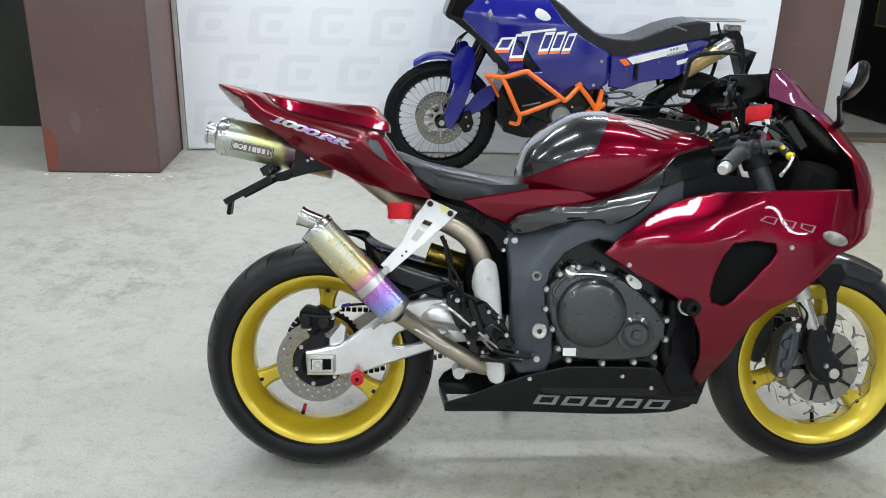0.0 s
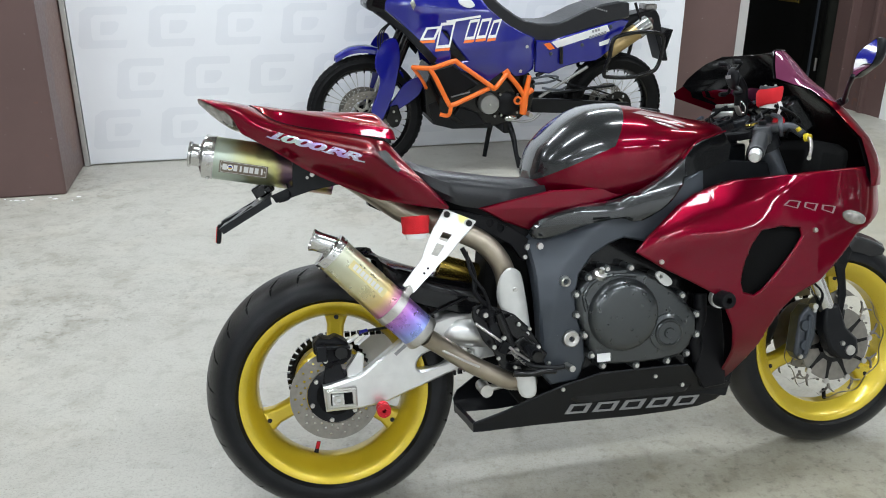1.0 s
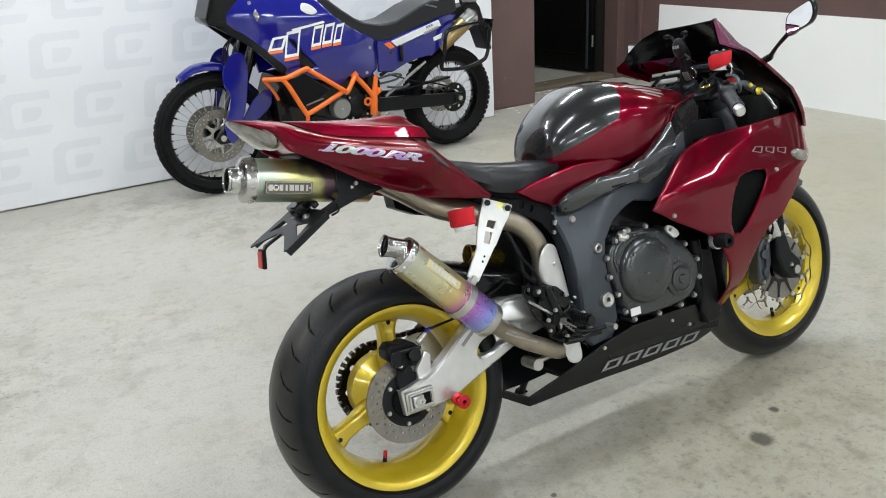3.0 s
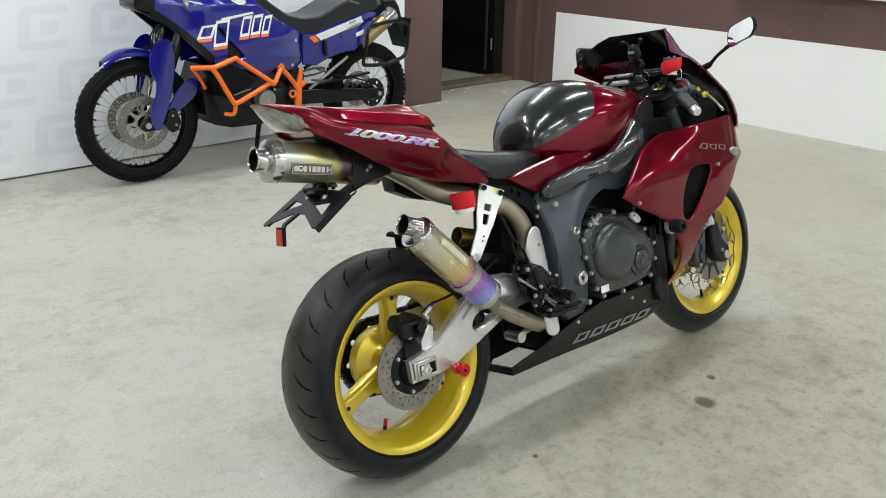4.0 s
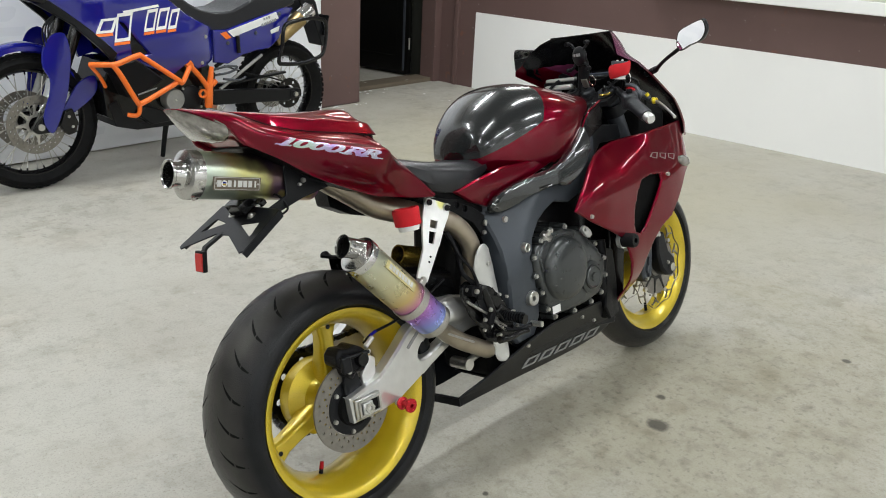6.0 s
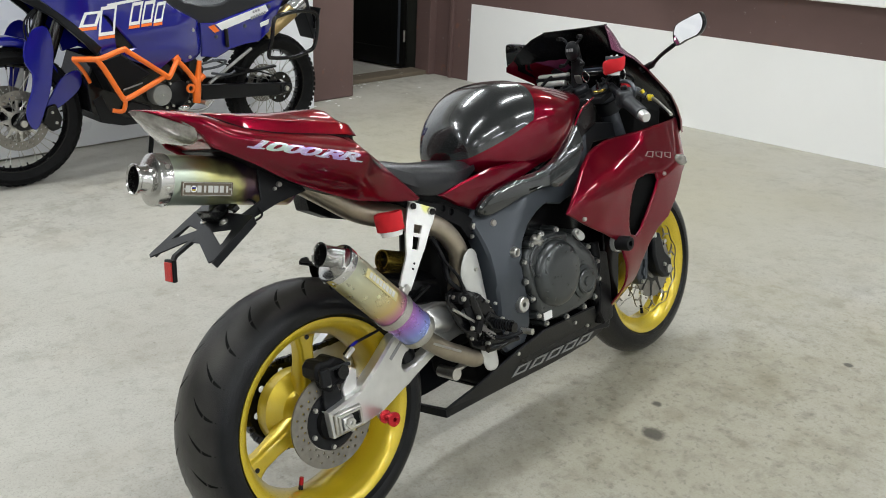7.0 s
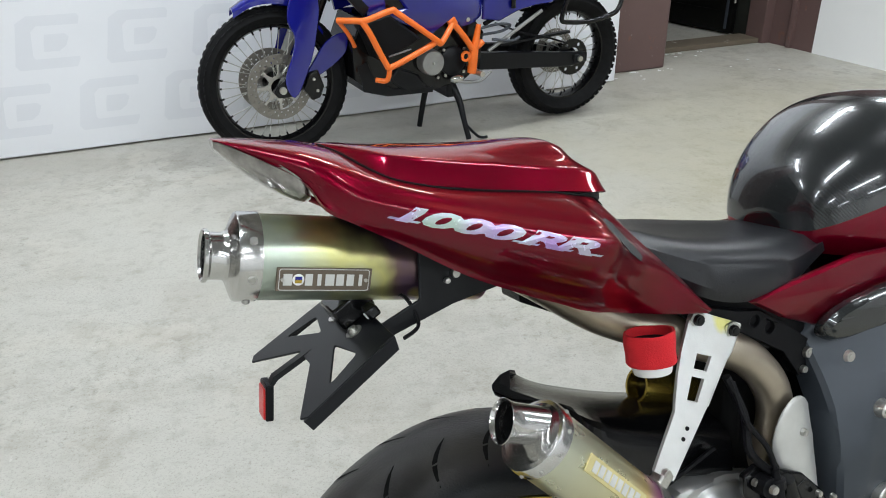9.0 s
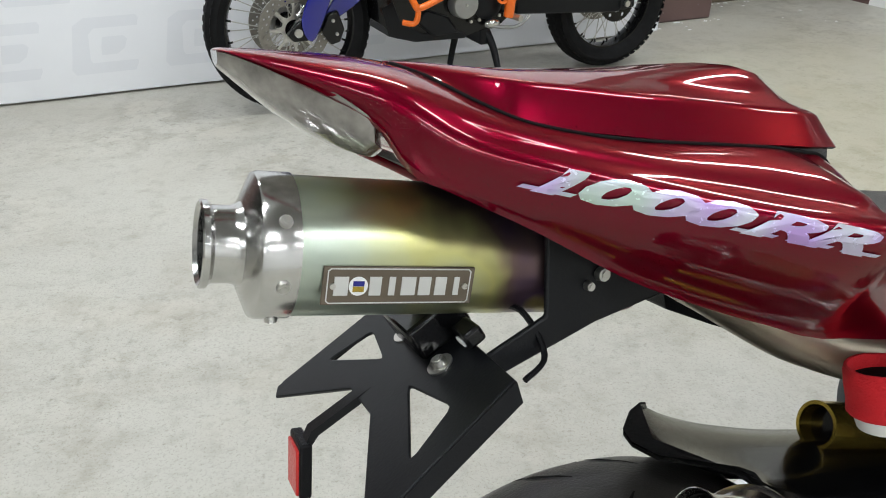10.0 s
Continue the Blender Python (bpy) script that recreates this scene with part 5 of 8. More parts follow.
for k, (bm, shift) in enumerate(word):
    for v in bm.verts:
        t, h = (v.co.x + shift) / ch_x, v.co.y / 0.0525
        x = -0.119 + 0.214 * t
        z = 0.9445 - 0.0675 * t + 0.0185 * h
        v.co = (x, on_tail(x, z) - 0.0016, z)
    part("displacement_figure", bm, HOLO, tail, "lilac holographic figure" if k < 4 else "lilac holographic letter", sharp=180)

# number plate holder
S0, sd, nn = Vector((-0.127, 0.001, 0.801)), Vector((-0.8757, 0, -0.4829)), Vector((-0.4829, 0, 0.8757))
place = lambda u, v, w: S0 + sd * u + Vector((0, v, 0)) + nn * w
out = [(-0.012, -0.045), (-0.009, -0.116), (0.120, -0.136), (0.128, -0.126), (0.082, -0.026), (0.082, 0.026), (0.138, 0.104), (0.132, 0.118), (-0.009, 0.118), (-0.012, 0.045)]
rounded = lambda pts: [(q.x, q.y) for a, b, c in zip(pts[-1:] + pts[:-1], pts, pts[1:] + pts[:1]) for q in (Vector(b) + (Vector(a) - Vector(b)).normalized() * 0.006, Vector(b) + (Vector(a) + Vector(c) - 2 * Vector(b)).normalized() * 0.0024, Vector(b) + (Vector(c) - Vector(b)).normalized() * 0.006)]
hold = part("plate_holder", prism(B(), [out, rounded([(0.046, -0.030), (0.034, -0.090), (0.080, -0.108)][::-1]), rounded([(0.046, 0.030), (0.036, 0.083), (0.082, 0.094)])], place, 0, 0.003), SATIN, bike, "black folded steel number plate holder", 0.001)
for s in (-1, 1):
    bm = prism(B(), [[(-0.009, 0.002), (0.126, 0.002), (0.124, -0.013), (-0.004, -0.014)]], lambda u, v, w, s=s: place(u, s * (0.117 + (0.001 if s > 0 else 0.019) * (u + 0.009) / 0.135) + w, v), -0.0015, 0.0025)
    part("holder_lip", bm, SATIN, hold)
    bolt(place(0.018, s * 0.038, 0.003), 0.007, nn, 0.006, hold)
    part("bolt_washer", cyl(B(), place(0.018, s * 0.038, 0.002), place(0.018, s * 0.038, 0.0045), 0.011, seg=16), STEEL, hold)
part("holder_mount", box(B(), place(0.0, 0.005, 0.02), (0.05, 0.06, 0.03), Matrix.Rotation(radians(-29), 4, "Y")), GLOSSBLACK, hold, bevel=0.004)
bm = B()
skin(bm, [[p + Vector((0, y, 0)) for p in (Vector((0.05, 0, 0.824)), Vector((0.02, 0, 0.866)), Vector((-0.062, 0, 0.894)), Vector((-0.067, 0, 0.826)), Vector((-0.118, 0, 0.806)), Vector((-0.108, 0, 0.788)), Vector((-0.024, 0, 0.812)))] for y in (-0.066, -0.060)])
arm = part("holder_arm", bm, SATIN, hold, "black steel arm", 0.002)
bolt((-0.019, -0.067, 0.851), 0.006, parent=arm)
bolt((-0.031, -0.067, 0.844), 0.004, parent=arm)
part("holder_lamp", box(B(), place(-0.012, -0.05, 0.016), (0.016, 0.026, 0.014), Matrix.Rotation(radians(-29), 4, "Y")), GLOSSBLACK, hold, bevel=0.003)
part("lamp_lens", box(B(), place(-0.0035, -0.05, 0.014), (0.002, 0.012, 0.006), Matrix.Rotation(radians(-29), 4, "Y")), WHITE, hold, bevel=0.001)
part("lamp_wire", tube(B(), [(-0.09, -0.01, 0.824), (-0.08, -0.05, 0.829), (-0.075, -0.075, 0.80), (-0.10, -0.09, 0.792)], 0.0025, 6), BLACK, hold)
bm = skin(B(), [[Vector(p) + Vector((0, y, 0)) for p in ((-0.175, 0, 0.777), (-0.240, 0, 0.746), (-0.248, 0, 0.733), (-0.244, 0, 0.731), (-0.235, 0, 0.741), (-0.17, 0, 0.772))] for y in (0.006, 0.020)])
part("reflector_arm", bm, SATIN, hold)
part("reflector_case", box(B(), (-0.2495, 0.019, 0.715), (0.010, 0.036, 0.046), Matrix.Rotation(radians(8), 4, "Y")), BLACK, hold, bevel=0.002)
part("reflector", box(B(), (-0.255, 0.019, 0.714), (0.004, 0.029, 0.039), Matrix.Rotation(radians(8), 4, "Y")), REFLECTOR, hold, "red rear reflector", 0.001)

# seat
rings = []
for x, w, zt, dip, zb in smooth_table([(0.192, 0.04, 0.862, 0.0, 0.85), (0.205, 0.09, 0.872, 0.0, 0.835), (0.25, 0.128, 0.860, 0.004, 0.80), (0.31, 0.148, 0.844, 0.008, 0.765), (0.38, 0.15, 0.832, 0.01, 0.75), (0.45, 0.138, 0.820, 0.008, 0.752), (0.51, 0.115, 0.812, 0.004, 0.765), (0.555, 0.095, 0.808, 0.0, 0.775)], 4):
    h = [(0, zt - dip), (0.4 * w, zt - dip * 0.8), (0.72 * w, zt - 0.006), (0.9 * w, zt - 0.018), (0.98 * w, 0.6 * zt + 0.4 * zb), (w, 0.2 * zt + 0.8 * zb), (w - 0.01, zb)]
    rings.append([(x, -y, z) for y, z in h] + [(x, y, z) for y, z in h[:0:-1]])
part("seat", skin(B(), rings), SEAT, bike, "black vinyl rider seat")

# tank
TANK = [(0.528, 0.045, 0.829, 0.786, 0.785), (0.535, 0.08, 0.858, 0.796, 0.78), (0.547, 0.097, 0.888, 0.806, 0.776), (0.569, 0.117, 0.914, 0.816, 0.772), (0.612, 0.145, 0.949, 0.828, 0.768), (0.67, 0.17, 0.979, 0.839, 0.766), (0.727, 0.184, 0.988, 0.848, 0.766), (0.783, 0.19, 0.984, 0.854, 0.774), (0.84, 0.185, 0.971, 0.858, 0.79), (0.90, 0.166, 0.957, 0.87, 0.826), (0.95, 0.146, 0.945, 0.88, 0.858), (1.0, 0.115, 0.935, 0.893, 0.885), (1.035, 0.085, 0.925, 0.90, 0.897)]


def tank_rings(grow=0.0):
    rings = []
    for x, w, zt, zw, zb in smooth_table(TANK, 4):
        w, zt = w + grow, zt + grow
        h = []
        for k in range(13):
            a = math.pi / 2 * k / 12
            h.append((w * math.sin(a) ** 0.85, zw + (zt - zw) * math.cos(a) ** 0.75))
        h += [(w * 0.985, zw - 0.35 * (zw - zb)), (w * 0.95, zw - 0.75 * (zw - zb)), (w * 0.90, zb)]
        rings.append([(x, -y, z) for y, z in h] + [(x, y, z) for y, z in h[:0:-1]])
    return rings


tank = part("fuel_tank", skin(B(), tank_rings()), RED, bike, "candy red fuel tank")
bm = skin(B(), tank_rings(0.003))
def clip(bm, co, no):
    bmesh.ops.bisect_plane(bm, geom=bm.verts[:] + bm.edges[:] + bm.faces[:], plane_co=co, plane_no=no, clear_outer=True, dist=1e-5)
clip(bm, (0.713, 0, 0.905), (1.0, 0, -0.50))
clip(bm, (0.555, 0, 0.819), (0.44, 0, -1.0))
clip(bm, (0, 0, 0.792), (0, 0, -1.0))
part("tank_cover", bm, CARBON, tank, "gloss carbon fibre rear tank cover")
# filler cap
part("filler_cap", lathe(B(), [(0, 0.0001), (0.006, 0.03), (0.004, 0.04), (-0.004, 0.042)], (0.86, 0, 0.966), (0.14, 0, 1), 32, closed=False), SATIN, tank)
# pale wing-shaped badges
WING = ([(0.768, 0.962), (0.80, 0.966), (0.85, 0.954), (0.912, 0.930), (0.90, 0.930), (0.84, 0.947), (0.79, 0.955)], [(0.79, 0.952), (0.84, 0.943), (0.893, 0.925), (0.90, 0.918), (0.84, 0.935), (0.80, 0.946)], [(0.81, 0.941), (0.85, 0.929), (0.88, 0.917), (0.87, 0.915), (0.825, 0.931)])
tank_tree = BVHTree.FromPolygons([v.co for v in tank.data.vertices], [p.vertices for p in tank.data.polygons])
for s in (-1, 1):
    bm = B()
    for feather in WING:
        shell(bm, [feather], lambda x, z: 1.0, 0.0005, 0.01, 0)
    for v in bm.verts:
        hit = tank_tree.ray_cast((v.co.x, s * 1.0, v.co.z), (0, -s, 0))[0]
        v.co.y = (hit.y if hit else s * 0.1) + s * (0.002 if v.co.y > 0.9998 else 0.0012)
    part("tank_badge", bm, mat("pale_rose_decal", (0.42, 0.30, 0.30), 0.3, 0.2, 0.6, 0.1, 60), tank, "pale wing-shaped badge", sharp=180)

# red seat side panel, carbon frame covers
for s in (-1, 1):
    part("seat_side_panel", shell(B(), [[(0.366, 0.752), (0.45, 0.768), (0.55, 0.785), (0.66, 0.784), (0.74, 0.786), (0.74, 0.765), (0.645, 0.738), (0.57, 0.72), (0.50, 0.686), (0.43, 0.715)]], lambda x, z, s=s: s * (0.150 + 0.05 * (x - 0.45) - 0.4 * max(0, 0.74 - z)), 0.01, 0.03, 0.004), RED, bike, "candy red panel below the seat")
    pts = [(p.x, p.y) for p in spline([(0.492, 0.684, 0), (0.50, 0.702, 0), (0.53, 0.722, 0), (0.60, 0.742, 0), (0.70, 0.757, 0), (0.79, 0.79, 0), (0.86, 0.835, 0), (0.885, 0.845, 0), (0.872, 0.80, 0), (0.835, 0.748, 0), (0.79, 0.715, 0), (0.74, 0.70, 0), (0.70, 0.712, 0), (0.63, 0.70, 0), (0.575, 0.68, 0), (0.53, 0.664, 0), (0.503, 0.668, 0)], 3, True)]
    part("frame_cover", shell(B(), [pts], lambda x, z, s=s: s * (0.158 + 0.06 * min(1, max(0, (x - 0.49) / 0.2)) - 5.0 * (z - 0.715 - 0.22 * max(0, x - 0.68)) ** 2), 0.02, 0.02, 0.008), CARBON, bike, "gloss carbon fibre frame cover")

# frame
for s in (-1, 1):
    fr = [(0.487, 0.668), (0.495, 0.60), (0.50, 0.52), (0.505, 0.42), (0.505, 0.33), (0.53, 0.30), (0.60, 0.305), (0.618, 0.36), (0.611, 0.42), (0.592, 0.48), (0.588, 0.53), (0.602, 0.580), (0.637, 0.622), (0.68, 0.646), (0.72, 0.66), (0.78, 0.645), (0.84, 0.66), (0.90, 0.72), (0.94, 0.745), (0.94, 0.818), (0.93, 0.815), (0.85, 0.778), (0.79, 0.75), (0.70, 0.73), (0.60, 0.715), (0.53, 0.70)]

    def spar_y(x, z):
        crease = float(np.interp(z, (0.3, 0.45, 0.52, 0.57, 0.62, 0.67, 0.72), (0.525, 0.53, 0.535, 0.55, 0.58, 0.62, 0.68)))
        return 0.176 - 0.015 * max(0, (0.5 - z)) / 0.2 + 0.014 * math.sin(max(0, min(1, (z - 0.3) / 0.4)) * math.pi) - 0.22 * max(0, x - 0.9) - 0.5 * max(0, crease - x)

    part("frame_front", shell(B(), [[(0.935, 0.742), (1.0, 0.78), (1.20, 0.77), (1.20, 0.815), (1.0, 0.835), (0.935, 0.818)]], lambda x, z, s=s: s * (spar_y(x, z) - 0.004), 0.04, 0.03, 0.004), SATIN, bike)
    frame_ob = part("frame_spar", shell(B(), [fr], lambda x, z, s=s: s * spar_y(x, z), 0.05, 0.015, 0.006), GREY, bike, "dark grey cast frame spar", 0.006, 28)
    if s < 0:
        for x, z, r in ((0.575, 0.422, 0.020), (0.562, 0.566, 0.012)):
            part("pivot_bolt", lathe(B(), [(0, 0.006), (0.008, 0.007), (0.01, r - 0.003), (0.008, r), (-0.004, r + 0.002), (-0.02, r), (-0.02, 0.006)], (x, -0.186 if z < 0.5 else -0.192, z), (0, -1, 0), 24), STEEL, frame_ob)
        bolt((0.505, -0.18, 0.655), 0.009, parent=frame_ob)
        bolt((0.54, -0.176, 0.435), 0.006, parent=frame_ob)
air = part("air_box_side", shell(B(), [[(0.845, 0.782), (0.875, 0.835), (0.912, 0.878), (0.96, 0.893), (1.005, 0.904), (1.03, 0.87), (1.021, 0.83), (0.929, 0.808)]], lambda x, z: -0.172 + 0.25 * max(0, x - 0.92), 0.02, 0.03, 0.004), GLOSSBLACK, bike, "black inner side panel")
part("frame_head", skin(B(), [[(x, -y, z0), (x, -y, z1), (x, y, z1), (x, y, z0)] for x, y, z0, z1 in ((0.98, 0.10, 0.79, 0.85), (1.04, 0.09, 0.78, 0.86), (1.12, 0.06, 0.76, 0.87))]), SATIN, bike, "black cast steering head", 0.008)
part("panel_edge", tube(B(), [(0.845, -0.176, 0.783), (0.875, -0.176, 0.837), (0.912, -0.176, 0.880), (0.96, -0.166, 0.895), (1.005, -0.155, 0.906)], 0.0025, 6), RED, air)

# engine
core = [(0.50, 0.60), (0.60, 0.66), (0.80, 0.70), (1.0, 0.68), (1.04, 0.5), (1.0, 0.32), (0.9, 0.24), (0.6, 0.24), (0.52, 0.3)]
eng = part("engine", prism(B(), [core], XZ(0), -0.15, 0.15), GLOSSBLACK, bike, "black four-cylinder engine", 0.01)
cov = [(p.x, p.y) for p in spline([(0.592, 0.53, 0), (0.625, 0.568, 0), (0.67, 0.585, 0), (0.73, 0.582, 0), (0.80, 0.556, 0), (0.86, 0.505, 0), (0.898, 0.455, 0), (0.898, 0.405, 0), (0.872, 0.36, 0), (0.82, 0.347, 0), (0.74, 0.345, 0), (0.655, 0.352, 0), (0.628, 0.38, 0), (0.612, 0.43, 0), (0.593, 0.48, 0)], 4, True)]
cover_y = lambda x, z: -0.192 - 0.014 * max(0, 1 - ((x - 0.735) / 0.2) ** 2 - ((z - 0.465) / 0.15) ** 2) ** 0.6
cc = part("clutch_cover", shell(B(), [cov], cover_y, 0.055, 0.014, 0.010), ENGINE, eng, "dark grey lacquered clutch cover", sharp=60)
part("cover_rib", tube(B(), [(x, cover_y(x, z) - 0.001, z) for x, z in ((0.612, 0.49), (0.607, 0.53), (0.635, 0.563), (0.68, 0.573), (0.74, 0.568))], 0.005, 8), ENGINE, cc)
part("clutch_dome", lathe(B(), [(-0.02, 0.093), (0.0, 0.0915), (0.010, 0.089), (0.019, 0.084), (0.025, 0.076), (0.028, 0.064), (0.0295, 0.04), (0.030, 0.0001)], (0.705, -0.201, 0.474), (0, -1, 0), 56, closed=False), ENGINE, cc)
part("pickup_cover", lathe(B(), [(-0.02, 0.05), (0.004, 0.047), (0.007, 0.036), (0.012, 0.035), (0.015, 0.031), (0.012, 0.028), (0.012, 0.014), (0.016, 0.012), (0.016, 0.0001)], (0.820, -0.205, 0.420), (0, -1, 0), 40, closed=False), ENGINE, cc)
for i in range(0, len(cov), 4):
    x, z = cov[i]
    dx, dz = x - 0.73, z - 0.46
    k = 0.012 / math.hypot(dx, dz)
    part("bolt_boss", cyl(B(), (x + dx * k * 0.4, -0.148, z + dz * k * 0.4), (x + dx * k * 0.4, -0.196, z + dz * k * 0.4), 0.011, 0.010, 12), ENGINE, cc)
    bolt((x + dx * k * 0.4, -0.196, z + dz * k * 0.4), 0.0065, parent=cc)
part("oil_filler", lathe(B(), [(0, 0.018), (0.012, 0.017), (0.014, 0.008), (0.026, 0.006), (0.026, 0.0001)], (0.65, -0.19, 0.572), (0.1, -0.6, 0.8), 16, closed=False), STEEL, cc)
part("warning_sticker", box(B(), (0.652, -0.2045, 0.371), (0.034, 0.002, 0.021)), WHITE, cc, "small white sticker")
part("sensor_tab", prism(B(), [[(p.x, p.y) for p in spline([(0.787, 0.568, 0), (0.80, 0.575, 0), (0.825, 0.556, 0), (0.828, 0.542, 0), (0.812, 0.538, 0), (0.795, 0.552, 0)], 3, True)], circle((0.80, 0.563), 0.005, 10)], XZ(-0.215), 0, 0.008), SHIELD, cc)
part("radiator", box(B(), (1.025, 0, 0.50), (0.08, 0.34, 0.40), Matrix.Rotation(radians(9), 4, "Y")), GLOSSBLACK, bike, "black radiator behind the fairing", 0.01)
for y in (-0.11, -0.04, 0.04, 0.11):
    part("exhaust_header", tube(B(), [(0.96, y, 0.52), (1.0, y, 0.45), (0.97, y * 0.9, 0.33), (0.88, y * 0.7, 0.24), (0.7, y * 0.4, 0.22)], 0.02, 12), SATIN, bike)

part("duct_panel", shell(B(), [[(0.905, 0.46), (0.935, 0.475), (0.985, 0.46), (1.0, 0.36), (1.0, 0.255), (0.93, 0.255), (0.905, 0.30), (0.925, 0.38)]], lambda x, z: -0.178 - 0.35 * max(0, 0.955 - x) + 4.0 * (x - 0.95) ** 2, 0.012, 0.02, 0.004), BLACK, eng, "black ducting panel", 0.002)

# belly pan
BEL = [(0.342, 0.203), (0.343, 0.178), (0.36, 0.176), (0.50, 0.177), (0.60, 0.175), (0.70, 0.171), (0.78, 0.169), (0.88, 0.171), (0.96, 0.178), (1.005, 0.195), (1.026, 0.222), (1.03, 0.25), (0.99, 0.265), (0.92, 0.29), (0.885, 0.325), (0.83, 0.328), (0.65, 0.328), (0.56, 0.302), (0.476, 0.268), (0.42, 0.236), (0.37, 0.214)]


def belly_y(x, z):
    return 0.100 + 0.60 * (z - 0.176) - 0.012 * max(0.0, min(1.0, (0.46 - x) / 0.1)) * min(1.0, (z - 0.176) / 0.02)


for s in (-1, 1):
    far = [(0.330, 0.205), (0.333, 0.166), (0.45, 0.166), (0.56, 0.172)] + BEL[4:-2] + [(0.42, 0.262), (0.345, 0.225)]
    pan = part("belly_pan", shell(B(), [BEL if s < 0 else far], lambda x, z, s=s: s * belly_y(x, z), 0.008, 0.03, 0.003), SATIN, bike, "satin black belly pan")
    if s < 0:
        for k in range(5):
            x0 = 0.574 + 0.0755 * k
            loop = [(x0 + 0.002, 0.2055 - 0.0035 * k), (x0 + 0.062, 0.203 - 0.0035 * k), (x0 + 0.072, 0.234 - 0.0035 * k), (x0 + 0.014, 0.2365 - 0.0035 * k)]
            bm = shell(B(), outline(loop, 0.0135), lambda x, z: -belly_y(x, z) - 0.003, 0.0025, 0.02, 0)
            part("side_marking", bm, TEXTGREY, pan)
        for x, z in ((0.557, 0.29), (0.80, 0.30), (0.885, 0.262)):
            bolt((x, -belly_y(x, z), z), 0.006, parent=pan)
part("belly_floor", skin(B(), [[(x, -w, z), (x, w, z)] + [(x, w, z - 0.004), (x, -w, z - 0.004)] for x, w, z in ((0.52, 0.098, 0.186), (0.7, 0.098, 0.182), (0.9, 0.098, 0.182), (1.0, 0.098, 0.205))]), SATIN, pan)
part("belly_rail", skin(B(), [[(x - 0.006, y, z0), (x + 0.006, y, z0), (x + 0.006, y, z1), (x - 0.006, y, z1)] for x, y, z0, z1 in ((0.346, -0.100, 0.178, 0.199), (0.342, 0.0, 0.175, 0.194), (0.338, 0.100, 0.170, 0.19))]), SATIN, pan)
part("sump", box(B(), (0.62, 0, 0.25), (0.28, 0.2, 0.09)), DEEPBLACK, eng, bevel=0.02)
part("lower_cowl_back", prism(B(), [[(0.86, 0.24), (1.02, 0.21), (1.05, 0.30), (1.06, 0.50), (0.90, 0.52), (0.88, 0.36)]], XZ(-0.135), 0, 0.012), SATIN, eng, bevel=0.004)
part("coolant_hose", tube(B(), [(0.93, -0.165, 0.50), (0.925, -0.172, 0.44), (0.91, -0.17, 0.38), (0.93, -0.165, 0.31), (0.95, -0.15, 0.26)], 0.017, 14), BLACK, eng)
part("stand_pivot", cyl(B(), (0.375, -0.12, 0.288), (0.375, -0.06, 0.288), 0.016, seg=18), STEEL, eng)
part("linkage_rod", tube(B(), [(0.375, -0.10, 0.288), (0.43, -0.10, 0.296), (0.49, -0.09, 0.30)], 0.009, 10), STEEL, eng)

# side fairings
FAIR = [(0.722, 0.632), (0.756, 0.668), (0.807, 0.704), (0.848, 0.733), (0.903, 0.759), (0.96, 0.775), (1.002, 0.785), (1.087, 0.792), (1.188, 0.797), (1.30, 0.80), (1.39, 0.80), (1.435, 0.79), (1.46, 0.77), (1.452, 0.72), (1.42, 0.68), (1.37, 0.655), (1.319, 0.635), (1.265, 0.578), (1.21, 0.527), (1.153, 0.497), (1.112, 0.455), (1.079, 0.401), (1.053, 0.341), (1.028, 0.274), (1.002, 0.226), (0.988, 0.234), (0.986, 0.29), (0.984, 0.357), (0.973, 0.43), (0.948, 0.484), (0.932, 0.51), (0.857, 0.553), (0.791, 0.588)]
VENT = [(1.047, 0.662), (1.10, 0.669), (1.150, 0.662), (1.156, 0.642), (1.138, 0.613), (1.090, 0.557), (1.050, 0.516), (1.028, 0.504), (1.000, 0.514), (0.992, 0.540), (1.004, 0.590), (1.025, 0.635)]


CREASE = [(p.x, p.y) for p in spline([(0.735, 0.636, 0), (0.779, 0.662, 0), (0.834, 0.691, 0), (0.897, 0.713, 0), (0.961, 0.722, 0), (1.031, 0.738, 0), (1.102, 0.760, 0), (1.18, 0.782, 0)], 3)]


def fair_y(x, z):
    soft = lambda d, r: 0.5 * (d + math.sqrt(d * d + r * r)) - 0.5 * r
    lean_in = float(np.interp(x, (0.8, 0.95, 1.12), (0.66, 0.60, 0.20)))
    side = 0.243 - 0.18 * soft(x - 0.985, 0.01) * max(0.0, min(1.0, (0.52 - z) / 0.12)) - lean_in * soft(z - 0.665, 0.02) - 0.55 * max(0, 0.52 - z) ** 2 - 0.7 * soft(0.37 - z, 0.03) - 0.12 * soft(0.86 - x, 0.02)
    line = float(np.interp(x, [p[0] for p in CREASE], [p[1] for p in CREASE]))
    fade = float(np.interp(x, (0.74, 0.80, 1.06, 1.20), (0.4, 1.0, 1.0, 0.0)))
    crease = fade * (0.010 - 0.36 * soft(z - line, 0.008) - 0.14 * (soft(line - z, 0.008) - soft(line - z - 0.11, 0.03)))
    nose = (1 - min(0.999, (max(0, x - 1.02) / 0.47)) ** 5) ** 0.5
    return (side + crease) * nose


